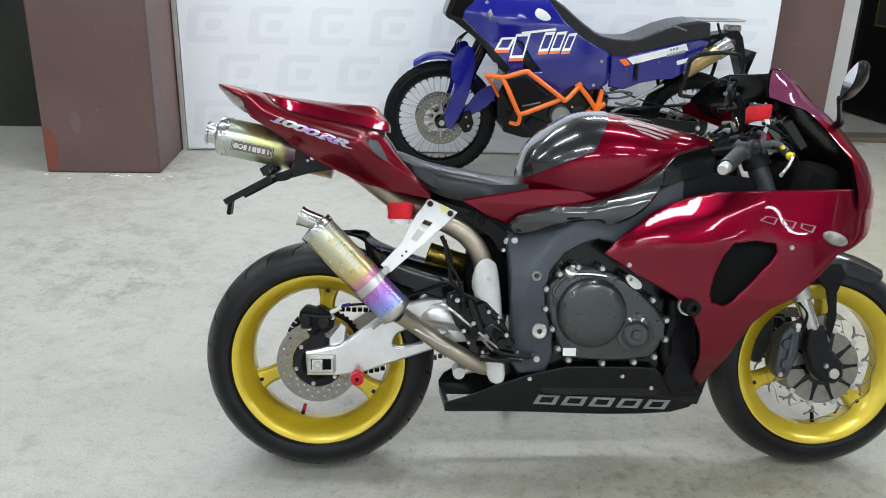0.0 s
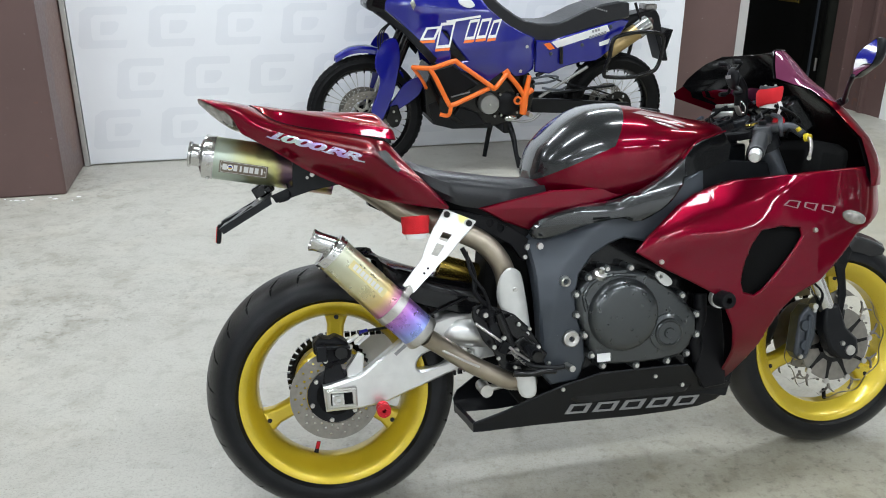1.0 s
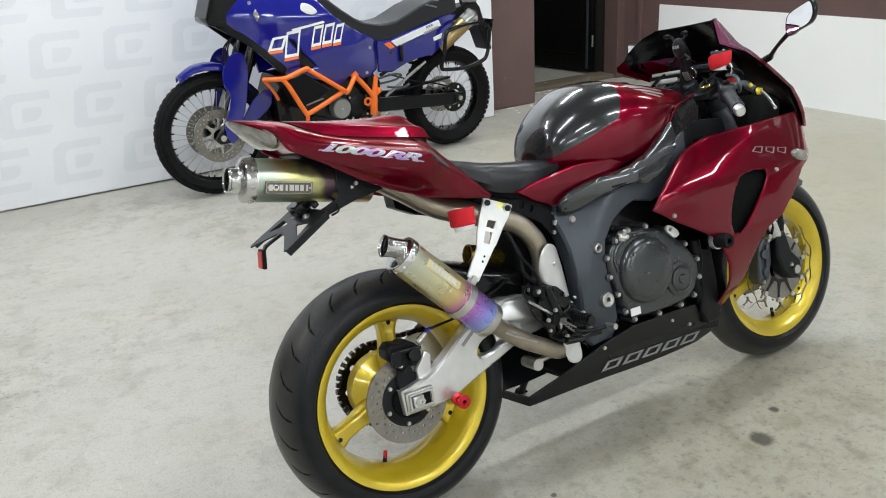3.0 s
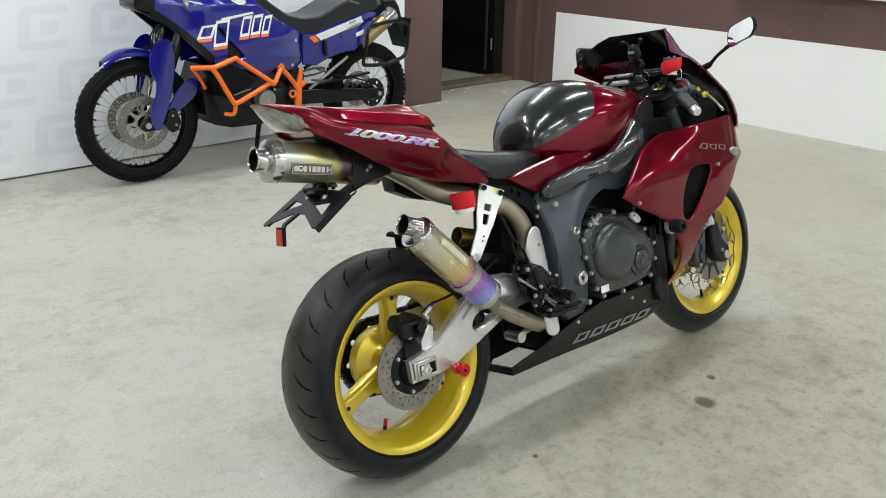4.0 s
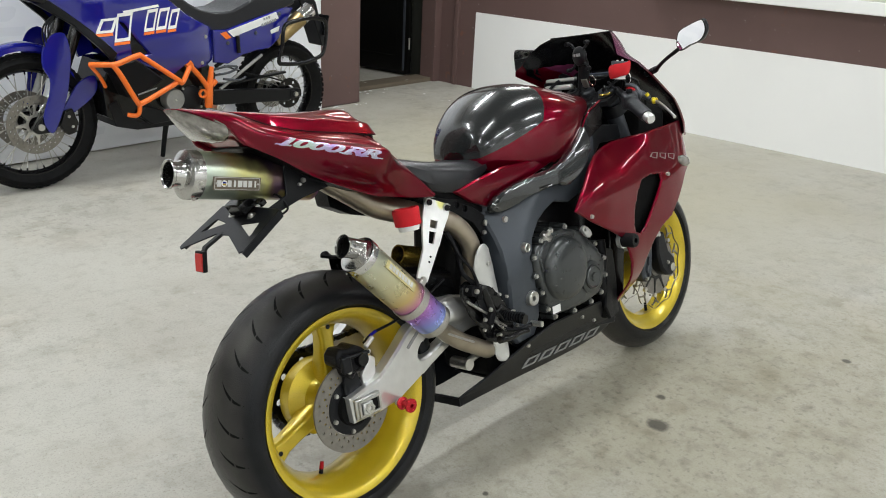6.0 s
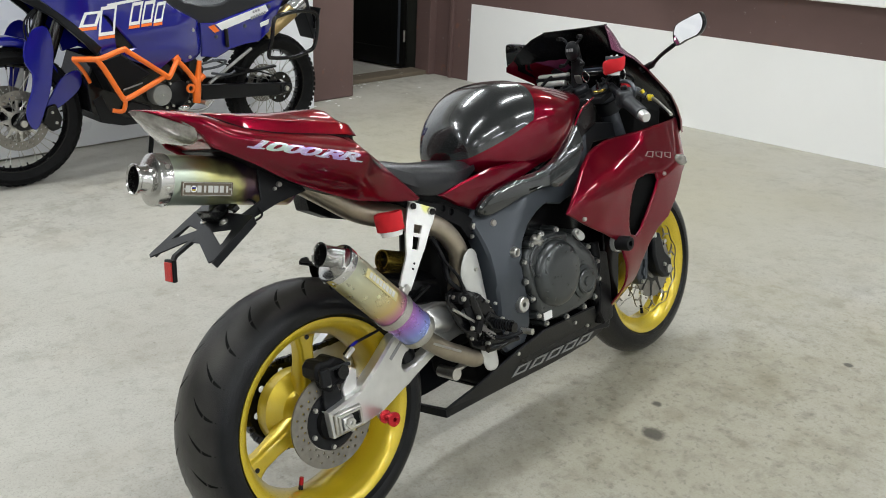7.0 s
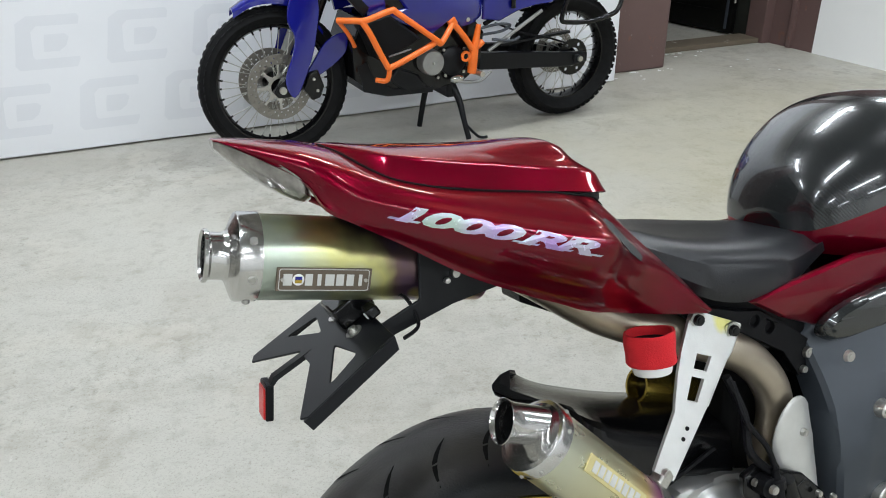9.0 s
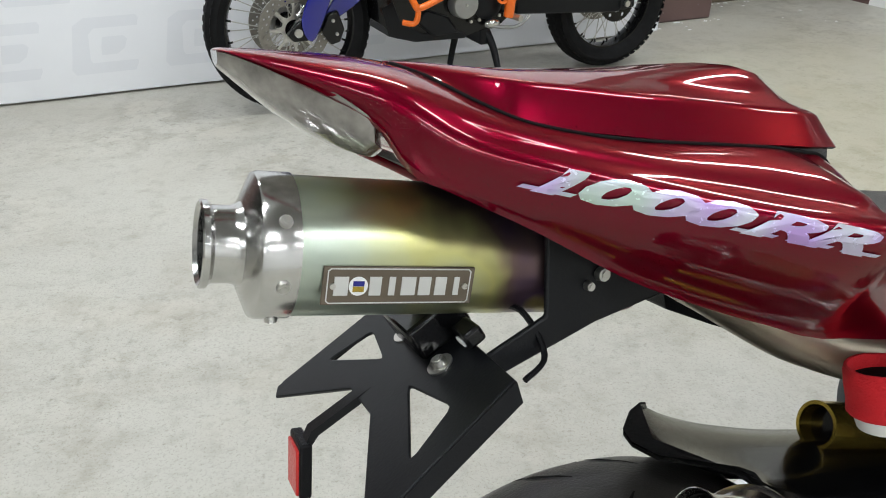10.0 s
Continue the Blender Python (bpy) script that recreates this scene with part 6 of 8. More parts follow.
for s in (-1, 1):
    fa = part("side_fairing", shell(B(), [FAIR if s < 0 else [p for p in FAIR if p[1] > 0.45], VENT], lambda x, z, s=s: s * fair_y(x, z), 0.006, 0.009, 0.004, [CREASE]), RED, bike, "candy red side fairing", sharp=50)
    # added near-black sheet: the vent's dark inside is put into its colour
    part("vent_shade_sheet", shell(B(), [[(0.965, 0.50), (0.985, 0.60), (1.04, 0.695), (1.24, 0.70), (1.25, 0.61), (1.19, 0.54), (1.11, 0.478), (1.03, 0.47)]], lambda x, z, s=s: s * (fair_y(x, z) - 0.030 + 0.10 * max(0, x - 1.06)), 0.012, 0.03), DEEPBLACK, fa)
    if s < 0:
        part("vent_duct", tube(B(), [(1.13, -0.195, 0.665), (1.12, -0.19, 0.62), (1.07, -0.185, 0.575), (1.03, -0.18, 0.545)], [0.012, 0.016, 0.016, 0.012], 10), BLACK, fa)
        part("vent_stay", box(B(), (1.085, -0.20, 0.645), (0.012, 0.02, 0.05), Matrix.Rotation(radians(30), 4, "Y")), SATIN, fa, bevel=0.003)
        bolt((1.13, -0.208, 0.668), 0.008, parent=fa)
        bolt((1.145, -0.20, 0.645), 0.006, parent=fa)
        for k, (x0, x1) in enumerate(((1.112, 1.152), (1.156, 1.20), (1.204, 1.250))):
            zz = lambda x: 0.735 - 0.19 * (x - 1.112)
            loop = [(x0 + 0.012, zz(x0 + 0.012)), (x1 + 0.004, zz(x1)), (x1 - 0.006, zz(x1) - 0.017), (x0 - 0.004 + (0.012 if k else 0), zz(x0) - 0.014)]
            part("model_badge", shell(B(), outline(loop, 0.0045), lambda x, z: -fair_y(x, z) - 0.0018, 0.0018, 0.015, 0.0), BADGEROSE, fa, "grey outlined badge block")
        lens = ball(B(), (1.304, -fair_y(1.304, 0.678) - 0.004, 0.678), (0.034, 0.014, 0.017), 20, Matrix.Rotation(radians(20), 4, "Y"))
        part("indicator", lens, LENS, fa, "clear indicator lens")
        for x, z in ((0.783, 0.606), (1.19, 0.655), (1.003, 0.25)):
            bolt((x, -fair_y(x, z), z), 0.0065, parent=fa)
sl = part("frame_slider", lathe(B(), [(0, 0.012), (0.0, 0.021), (0.05, 0.021), (0.056, 0.018), (0.056, 0.008), (0.04, 0.007), (0.04, 0.0001)], (0.940, -0.230, 0.503), (0.02, -1, 0), 28, closed=False), BLACK, bike, "black nylon crash slider")
part("slider_ring", lathe(B(), [(0.004, 0.0205), (0.004, 0.0255), (0.016, 0.0255), (0.016, 0.0205)], (0.940, -0.230, 0.503), (0.02, -1, 0), 28), ALU, sl)

# nose cowl, screen
NOSE = [(0.75, (1.375, -0.214), 1.476, (1.40, 0.20)), (0.79, (1.372, -0.214), 1.478, (1.39, 0.205)), (0.83, (1.366, -0.206), 1.47, (1.36, 0.21)), (0.87, (1.362, -0.192), 1.45, (1.30, 0.215)), (0.91, (1.335, -0.172), 1.425, (1.26, 0.212)), (0.95, (1.308, -0.152), 1.395, (1.19, 0.206)), (0.985, (1.28, -0.132), 1.365, (1.09, 0.198)), (1.0, (1.262, -0.126), 1.35, (1.045, 0.192)), (1.015, (1.215, -0.122), 1.335, (1.035, 0.182)), (1.032, (1.165, -0.122), 1.318, (1.06, 0.172))]
TOP = [(1.032, (1.165, -0.122), 1.318, (1.06, 0.172)), (1.05, (1.165, -0.118), 1.300, (1.07, 0.164)), (1.07, (1.168, -0.112), 1.280, (1.09, 0.152)), (1.09, (1.174, -0.103), 1.258, (1.115, 0.136)), (1.104, (1.182, -0.092), 1.240, (1.145, 0.112))]


def arc(z, r, f, l, n=16, sx=0.0, sy=1.0):
    out = []
    for k in range(n + 1):
        t = k / n
        y = r[1] + (l[1] - r[1]) * (0.5 - 0.5 * math.cos(math.pi * t))
        end = r if y < 0 else l
        q = min(1, abs(y / end[1]))
        x = end[0] + (f - end[0]) * (1 - q ** 2.6) ** 0.6
        out.append((x - sx, y * sy, z))
    return out


for nm, side_of, m, lab in (("nose_cowl", 1, RED, "candy red nose cowl"), ("windscreen", -1, SCREEN, "mauve iridescent windscreen")):
    bm = skin(B(), [arc(*r) for r in NOSE + TOP[1:]], ring_closed=False, caps=False)
    clip(bm, (1.10, 0, 1.036), (0.31 * side_of, 0, side_of))
    part(nm, bm, m, bike, lab)
part("screen_edge", tube(B(), [(x, y, z + 0.001) for x, y, z in arc(*TOP[-1])], 0.0022, 6), GLOSSBLACK, bike, "thin black screen edge")
bm = B()
skin(bm, [arc(z, r, f, (l[0] + 0.055, l[1]) if 0.93 < z < 1.03 else l, 16, 0.006, 0.965) for z, r, f, l in NOSE + TOP[1:]], ring_closed=False, caps=False)
part("cowl_liner", bm, GLOSSBLACK, bike, "black inner cowl liner")

# mirrors: slanted angular heads on thin stalks; outlines in (y, z) about the neck
NEAR = [(-0.266, 1.022), (-0.258, 1.045), (-0.262, 1.072), (-0.278, 1.084), (-0.312, 1.095), (-0.346, 1.104), (-0.358, 1.102), (-0.368, 1.084), (-0.369, 1.066), (-0.358, 1.048), (-0.340, 1.039), (-0.305, 1.030), (-0.280, 1.020)]
FAR = [(0.205, 0.998), (0.20, 1.04), (0.21, 1.074), (0.23, 1.078), (0.29, 1.083), (0.345, 1.086), (0.362, 1.078), (0.368, 1.062), (0.368, 1.022), (0.362, 1.010), (0.34, 1.003), (0.27, 0.998)]
for loop, x0, up_tilt, in_tilt, base, neck in ((NEAR, 1.274, 0.20, 0.24, (1.346, -0.141, 0.968), (1.280, -0.258, 1.020)), (FAR, 1.214, 0.0, 0.60, (1.25, 0.16, 0.98), (1.225, 0.225, 1.01))):
    base, neck = Vector(base), Vector(neck)
    stem = part("mirror_stalk", tube(B(), [base + Vector((-0.004, math.copysign(0.034, -base.y), -0.012)), base, base + (neck - base) * 0.15, base + (neck - base) * 0.5 + Vector((0, 0, 0.003)), neck, neck + (neck - base) * 0.1], [0.010, 0.011, 0.0065, 0.0056, 0.0065, 0.005], 12), SATIN, bike, "black mirror stalk")
    part("stalk_foot", ball(B(), base, (0.013, 0.010, 0.009), 14), SATIN, stem)
    cy, cz = (sum(p[k] for p in loop) / len(loop) for k in (0, 1))
    tilt = lambda y, z: x0 + up_tilt * (z - cz) + in_tilt * (y - cy)
    curve = [(p.x, p.y) for p in spline([(y, z, 0) for y, z in loop], 3, True)]
    rings = [[(tilt(y, z) + d, cy + (y - cy) * k, cz + (z - cz) * k) for y, z in curve] for d, k in ((0.0, 0.96), (-0.002, 1.0), (0.006, 1.03), (0.018, 0.97), (0.030, 0.75), (0.037, 0.35))]
    part("mirror_head", skin(B(), rings), SATIN, stem, "satin black mirror head")
    part("mirror_glass", skin(B(), [[(tilt(y, z) + d, cy + (y - cy) * 0.93, cz + (z - cz) * 0.93) for y, z in curve] for d in (-0.0035, 0.002)]), MIRROR, stem)

# front wheel, forks, brakes, mudguard
front = wheel("front_wheel", FW, 0.300, 0.060, 0.2295, 0.050, [radians(a) for a in (200, 320, 80)], bike, 276)
part("hub", lathe(B(), [(-0.055, 0.02), (-0.055, 0.04), (0, 0.045), (0.055, 0.04), (0.055, 0.02)], FW, (0, 1, 0), 36), GOLD, front)
for s in (-1, 1):
    rotor("brake_disc", (FW[0], FW[2]), 0.150, 0.104, 0.006, ((0.110, 10, 0.003, 0.75), (0.1415, 10, 0.003, 0.05)), s * 0.066 - 0.0025, 0.005, front, slots=((0.114, 0.140, 10, 0.0032, 0.16), (0.124, 0.142, 10, 0.0028, -0.13)))
    arms = []
    for i in range(10):
        a0 = 2 * math.pi * i / 10
        for da, rr in ((-0.15, 0.052), (-0.02, 0.078), (0.03, 0.109), (0.10, 0.109), (0.09, 0.078), (0.15, 0.052)):
            arms.append((FW[0] + rr * math.cos(a0 + da), FW[2] + rr * math.sin(a0 + da)))
    part("disc_carrier", prism(B(), [arms, circle((FW[0], FW[2]), 0.04, 24)], XZ(s * 0.068 - 0.002), 0, 0.004), GLOSSBLACK, front)
    if s < 0:
        for i in range(10):
            a = 2 * math.pi * i / 10 + 0.065
            part("disc_button", cyl(B(), (FW[0] + 0.107 * math.cos(a), -0.064, FW[2] + 0.107 * math.sin(a)), (FW[0] + 0.107 * math.cos(a), -0.073, FW[2] + 0.107 * math.sin(a)), 0.008, seg=12), STEEL, front)
fork_x = lambda z: 1.345 - 0.42 * (z - 0.395)
for s in (-1, 1):
    y = s * 0.103
    fk = part("fork_leg", lathe(B(), [(0, 0.027), (0.15, 0.0275), (0.16, 0.023)], (fork_x(0.50), y, 0.50), (-0.387, 0, 0.922), 28, closed=False), STEEL, bike, "steel front fork leg")
    part("fork_tube", cyl(B(), (fork_x(0.41), y, 0.41), (fork_x(0.55), y, 0.55), 0.0215, seg=28), CHROME, fk)
    part("fork_upper", cyl(B(), (fork_x(0.56), y, 0.56), (fork_x(0.93), y, 0.93), 0.027, seg=28), ALLOY, fk)
    part("fork_ring", cyl(B(), (fork_x(0.535), y, 0.535), (fork_x(0.565), y, 0.565), 0.0295, seg=28), STEEL, fk)
    bm = prism(B(), [[(1.36, 0.275), (1.335, 0.30), (1.315, 0.36), (1.318, 0.42), (1.36, 0.43), (1.385, 0.36), (1.42, 0.325), (1.425, 0.285), (1.40, 0.265)]], XZ(y), -0.022, 0.022)
    part("fork_foot", bm, SATIN, fk, "black cast fork foot", 0.008)
    part("axle_nut", cyl(B(), (1.393, y - 0.028, 0.297), (1.393, y + 0.028, 0.297), 0.014, seg=20), STEEL, fk)
    if s < 0:
        bolt((1.37, y - 0.022, 0.318), 0.007, parent=fk)
    cl = part("front_caliper", prism(B(), [[(1.235, 0.30), (1.25, 0.40), (1.275, 0.43), (1.305, 0.42), (1.30, 0.34), (1.275, 0.28), (1.25, 0.275)]], XZ(s * 0.085), -0.028, 0.02), ALLOY, bike, "worn grey front brake caliper", 0.008)
    if s < 0:
        for z in (0.32, 0.375):
            part("caliper_piston_cover", cyl(B(), (1.265, -0.112, z), (1.265, -0.12, z), 0.016, 0.014, 18), GREY, cl)
        for x, z in ((1.29, 0.415), (1.25, 0.29)):
            bolt((x, -0.114, z), 0.007, parent=cl)
        part("caliper_rib", box(B(), (1.272, -0.116, 0.348), (0.014, 0.012, 0.11), Matrix.Rotation(radians(8), 4, "Y")), GREY, cl, bevel=0.004)
        part("caliper_banjo", cyl(B(), (1.285, -0.11, 0.425), (1.285, -0.13, 0.428), 0.008, seg=12), STEEL, cl)
        part("front_hose", tube(B(), [(1.30, -0.11, 0.41), (1.31, -0.12, 0.46), (1.27, -0.11, 0.52), (1.25, -0.10, 0.62)], 0.0045, 8), BLACK, cl)
rings = []
for a in np.linspace(radians(58), radians(150), 14):
    w, r = 0.066 - 0.012 * abs(a - radians(90)), 0.312
    drop = 0.05 if radians(60) < a < radians(125) else 0.03
    rings.append([(FW[0] + q * math.cos(a), y, FW[2] + q * math.sin(a)) for y, q in ((-w, r - drop), (-w * 0.98, r - 0.014), (-w * 0.6, r + 0.004), (0, r + 0.01), (w * 0.6, r + 0.004), (w * 0.98, r - 0.014), (w, r - drop), (w - 0.004, r - drop), (w * 0.9, r - 0.014), (0, r + 0.005), (-w * 0.9, r - 0.014), (-w + 0.004, r - drop))])
guard = part("front_mudguard", skin(B(), rings), CARBON, bike, "gloss carbon front mudguard")
for s in (-1, 1):
    part("mudguard_side", shell(B(), [[(1.355, 0.545), (1.365, 0.58), (1.42, 0.59), (1.435, 0.56), (1.412, 0.51), (1.415, 0.44), (1.40, 0.38), (1.388, 0.40), (1.39, 0.47), (1.38, 0.52)]], lambda x, z, s=s: s * (0.072 + 0.05 * (0.6 - z)), 0.004, 0.03, 0.002), BLACK, guard)

# cockpit: clamps, bars, grips, levers, clocks
clamp = part("top_clamp", prism(B(), [[(1.075, -0.10), (1.085, -0.132), (1.125, -0.138), (1.15, -0.125), (1.155, -0.08), (1.135, -0.03), (1.135, 0.03), (1.155, 0.08), (1.15, 0.125), (1.125, 0.138), (1.085, 0.132), (1.075, 0.10), (1.062, 0.03), (1.062, -0.03)], circle((1.095, -0.055), 0.012, 12), circle((1.095, 0.055), 0.012, 12)], lambda u, v, w: (u, v, 0.905 + 0.42 * (u - 1.115) + w), -0.012, 0.010), BLACK, bike, "black top fork clamp", 0.005)
part("stem_nut", lathe(B(), [(0, 0.022), (0.008, 0.022), (0.010, 0.019), (0.016, 0.018), (0.016, 0.009), (0.006, 0.008)], (1.092, 0, 0.922), (-0.39, 0, 0.92), 24), SATIN, clamp)
part("ignition_switch", lathe(B(), [(-0.02, 0.024), (0.016, 0.024), (0.021, 0.020), (0.021, 0.0001)], (1.128, -0.030, 0.915), (-0.39, 0, 0.92), 24, closed=False), DARKPLASTIC, clamp)
part("key", box(B(), (1.112, -0.032, 0.955), (0.004, 0.022, 0.028), Matrix.Rotation(radians(-23), 4, "Y")), STEEL, clamp, bevel=0.001)
part("key_ring", tube(B(), [(1.112, -0.062, 0.945), (1.108, -0.075, 0.962), (1.104, -0.062, 0.978), (1.108, -0.05, 0.962)], 0.0018, 6, 6, True), CHROME, clamp)
YELLOW = mat("yellow_anodised", (0.7, 0.55, 0.02), 0.35, 0.4)
for s in (-1, 1):
    cap = part("fork_cap", lathe(B(), [(-0.02, 0.0265), (0.004, 0.0265), (0.006, 0.023), (0.006, 0.0001)], (1.117, s * 0.105, 0.915), (-0.39, 0, 0.92), 28, closed=False), SATIN, clamp)
    part("preload_ring", lathe(B(), [(0.006, 0.0225), (0.010, 0.0225), (0.012, 0.020), (0.012, 0.012), (0.006, 0.012)], (1.117, s * 0.105, 0.915), (-0.39, 0, 0.92), 28), BRASS, clamp, "gold preload ring")
    part("preload_stem", lathe(B(), [(0.006, 0.0115), (0.018, 0.0105), (0.024, 0.006), (0.028, 0.005), (0.028, 0.0001)], (1.117, s * 0.105, 0.915), (-0.39, 0, 0.92), 16, closed=False), GLOSSBLACK, clamp)
    d = Vector((-0.59, s * 0.76, -0.28)).normalized()
    inner = Vector((1.130, s * 0.137, 0.924))
    bar = part("clip_on_bar", cyl(B(), inner - d * 0.012, inner + d * 0.262, 0.011, seg=16), SATIN, bike, "black clip-on handlebar")
    part("bar_clamp", lathe(B(), [(-0.022, 0.028), (-0.022, 0.036), (0.016, 0.036), (0.016, 0.028)], (fork_x(0.872), s * 0.105, 0.872), (-0.39, 0, 0.92), 28), SATIN, bar)
    g0 = inner + d * 0.132
    prof = [(0.0, 0.019), (0.004, 0.0215), (0.01, 0.017)]
    for k in range(14):
        prof += [(0.014 + 0.007 * k, 0.0192), (0.018 + 0.007 * k, 0.0180)]
    prof += [(0.116, 0.0175), (0.118, 0.011)]
    part("grip", lathe(B(), prof, g0, d, 24, closed=False), DARKPLASTIC, bar, "worn black rubber grip")
    part("bar_end_weight", lathe(B(), [(0.116, 0.012), (0.118, 0.0145), (0.138, 0.0145), (0.146, 0.011), (0.147, 0.0001)], g0, d, 24, closed=False), ALU, bar, "bare aluminium bar end")
    part("switch_block", box(B(), inner + d * 0.105, (0.042, 0.046, 0.042), turn_to(d)), DARKPLASTIC, bar, bevel=0.008)
    part("switch_ridge", box(B(), inner + d * 0.105 + Vector((0, 0, 0.02)), (0.018, 0.03, 0.012), turn_to(d)), BLACK, bar, bevel=0.003)
    part("lever_perch", tube(B(), [inner + d * 0.06, inner + d * 0.055 + Vector((0.035, 0, 0.0)), inner + d * 0.075 + Vector((0.075, 0, 0.005)), Vector((1.18, s * 0.215, 0.889))], [0.014, 0.013, 0.011, 0.010], 10), ALLOY, bar, "grey cast lever perch")
    part("lever", tube(B(), [(1.182, s * 0.222, 0.886), (1.176, s * 0.25, 0.875), (1.152, s * 0.288, 0.858), (1.128, s * 0.318, 0.845), (1.113, s * 0.336, 0.837)], [0.006, 0.005, 0.004, 0.0036, 0.005], 8), STEEL, bar)
    part("lever_guard", tube(B(), [inner + d * 0.05 + Vector((0.02, 0, 0.03)), inner + d * 0.09 + Vector((0.045, 0, 0.034)), inner + d * 0.12 + Vector((0.05, 0, 0.018)), inner + d * 0.10 + Vector((0.05, 0, -0.005))], 0.006, 8), ALLOY, bar)
    adj = part("lever_adjuster", lathe(B(), [(-0.007, 0.004), (-0.005, 0.010), (0.003, 0.0105), (0.006, 0.007), (0.010, 0.008), (0.012, 0.004)], (1.18, s * 0.230, 0.882), (0.5, s * 0.8, 0.1), 12), YELLOW, bar, "yellow lever adjuster")
    part("adjuster_screw", cyl(B(), (1.168, s * 0.218, 0.898), (1.164, s * 0.215, 0.906), 0.006, seg=10), YELLOW, bar)
R0, up_ax = Vector((1.125, -0.148, 0.958)), Vector((0.08, -0.10, 1)).normalized()
pot = part("front_brake_reservoir", lathe(B(), [(0, 0.0001), (0, 0.020), (0.044, 0.024), (0.044, 0.0001)], R0, up_ax, 28), WHITE, bike, "white front brake fluid reservoir")
part("reservoir_cap", lathe(B(), [(0.043, 0.025), (0.050, 0.026), (0.054, 0.024), (0.054, 0.0001)], R0, up_ax, 28, closed=False), ALLOY, pot, "grey reservoir cap")
for q in (-0.014, 0.014):
    bolt(R0 + up_ax * 0.054 + Vector((q, 0, 0)), 0.004, up_ax, 0.003, pot)
bm = lathe(B(), [(0.008, 0.026), (0.012, 0.030), (0.026, 0.0325), (0.042, 0.032), (0.047, 0.030), (0.03, 0.0265), (0.008, 0.0255)], R0, up_ax, 40)
for v in bm.verts:
    a = math.atan2(v.co.y - R0.y, v.co.x - R0.x)
    v.co += 0.0035 * noise.noise_vector(v.co * 40) + Vector((0, 0, 0.008 * math.sin(a + 2.4)))
part("sweatband", bm, CLOTH, pot, "red terry cloth band")
part("paper_tag", skin(B(), [[(1.132 + 0.003 * math.sin(5 * q), -0.179 - 0.004 * math.sin(3 * q), 0.972 - 0.036 * q), (1.146 + 0.003 * math.sin(5 * q), -0.172 - 0.004 * math.sin(3 * q), 0.974 - 0.036 * q), (1.146 + 0.003 * math.sin(5 * q), -0.1712 - 0.004 * math.sin(3 * q), 0.974 - 0.036 * q), (1.132 + 0.003 * math.sin(5 * q), -0.1782 - 0.004 * math.sin(3 * q), 0.972 - 0.036 * q)] for q in np.linspace(0, 1, 7)]), WHITE, pot, "white paper strip")
for pts in ([(1.13, -0.16, 0.965), (1.15, -0.19, 0.95), (1.19, -0.17, 0.93), (1.21, -0.12, 0.90)], [(1.118, -0.14, 0.93), (1.14, -0.10, 0.95), (1.19, -0.07, 0.94), (1.23, -0.05, 0.90)], [(1.15, -0.2, 0.90), (1.2, -0.16, 0.93), (1.24, -0.12, 0.90)], [(1.145, -0.185, 0.915), (1.19, -0.19, 0.91), (1.23, -0.17, 0.87)]):
    part("cable", tube(B(), pts, 0.0042, 8), BLACK, bike)
part("throttle_marking", cyl(B(), (1.137, -0.178, 0.925), (1.133, -0.184, 0.9235), 0.0145, seg=18), REDANO, bike, "red throttle collar")
dash = part("instrument_panel", box(B(), (1.255, 0, 0.935), (0.05, 0.20, 0.11), Matrix.Rotation(radians(-35), 4, "Y")), GLOSSBLACK, bike, "dark instrument panel", 0.015)
part("display_window", box(B(), (1.228, 0.0, 0.955), (0.006, 0.12, 0.06), Matrix.Rotation(radians(-35), 4, "Y")), mat("display_glass", (0.07, 0.08, 0.11), 0.1, 0, 0.8), dash)
# phone cradle with four arms
H = Vector((1.099, -0.029, 1.040))
hold = part("phone_cradle", ball(B(), H, (0.012, 0.026, 0.03), 18), SATIN, bike, "dark four-armed phone cradle")
for sy, sz in ((-1, 1), (1, 1), (-1, -1), (1, -1)):
    tip = H + Vector((-0.005, sy * 0.036, sz * 0.040))
    am = part("cradle_arm", tube(B(), [H + Vector((0, sy * 0.015, sz * 0.02)), H + Vector((0.004, sy * 0.03, sz * 0.035)), tip], 0.0045, 8), SATIN, hold)
    part("cradle_pad", cyl(B(), tip + Vector((-0.014, 0, 0)), tip + Vector((0.004, 0, 0)), 0.006, 0.006, 10), BLACK, hold)
part("cradle_stem", tube(B(), [H + Vector((0.01, 0, 0)), (1.125, -0.022, 1.015), (1.13, -0.015, 0.96), (1.125, -0.01, 0.92)], [0.013, 0.017, 0.018, 0.018], 14), BLACK, hold)
for k in range(3):
    part("cradle_bar", box(B(), H + Vector((-0.0145, -0.009 + 0.009 * k, 0.004)), (0.001, 0.0065, 0.009)), TEXTGREY, hold)
perch = part("clutch_perch", box(B(), (1.172, 0.105, 0.970), (0.030, 0.10, 0.012), Matrix.Rotation(radians(14), 4, "Z")), SHIELD, bike, "pale grey cast clutch perch", 0.004)
part("perch_block", box(B(), (1.152, 0.100, 0.947), (0.026, 0.095, 0.017), Matrix.Rotation(radians(14), 4, "Z")), SHIELD, perch, bevel=0.005)
part("perch_core", box(B(), (1.164, 0.104, 0.958), (0.024, 0.108, 0.014), Matrix.Rotation(radians(14), 4, "Z")), BLACK, perch, bevel=0.002)
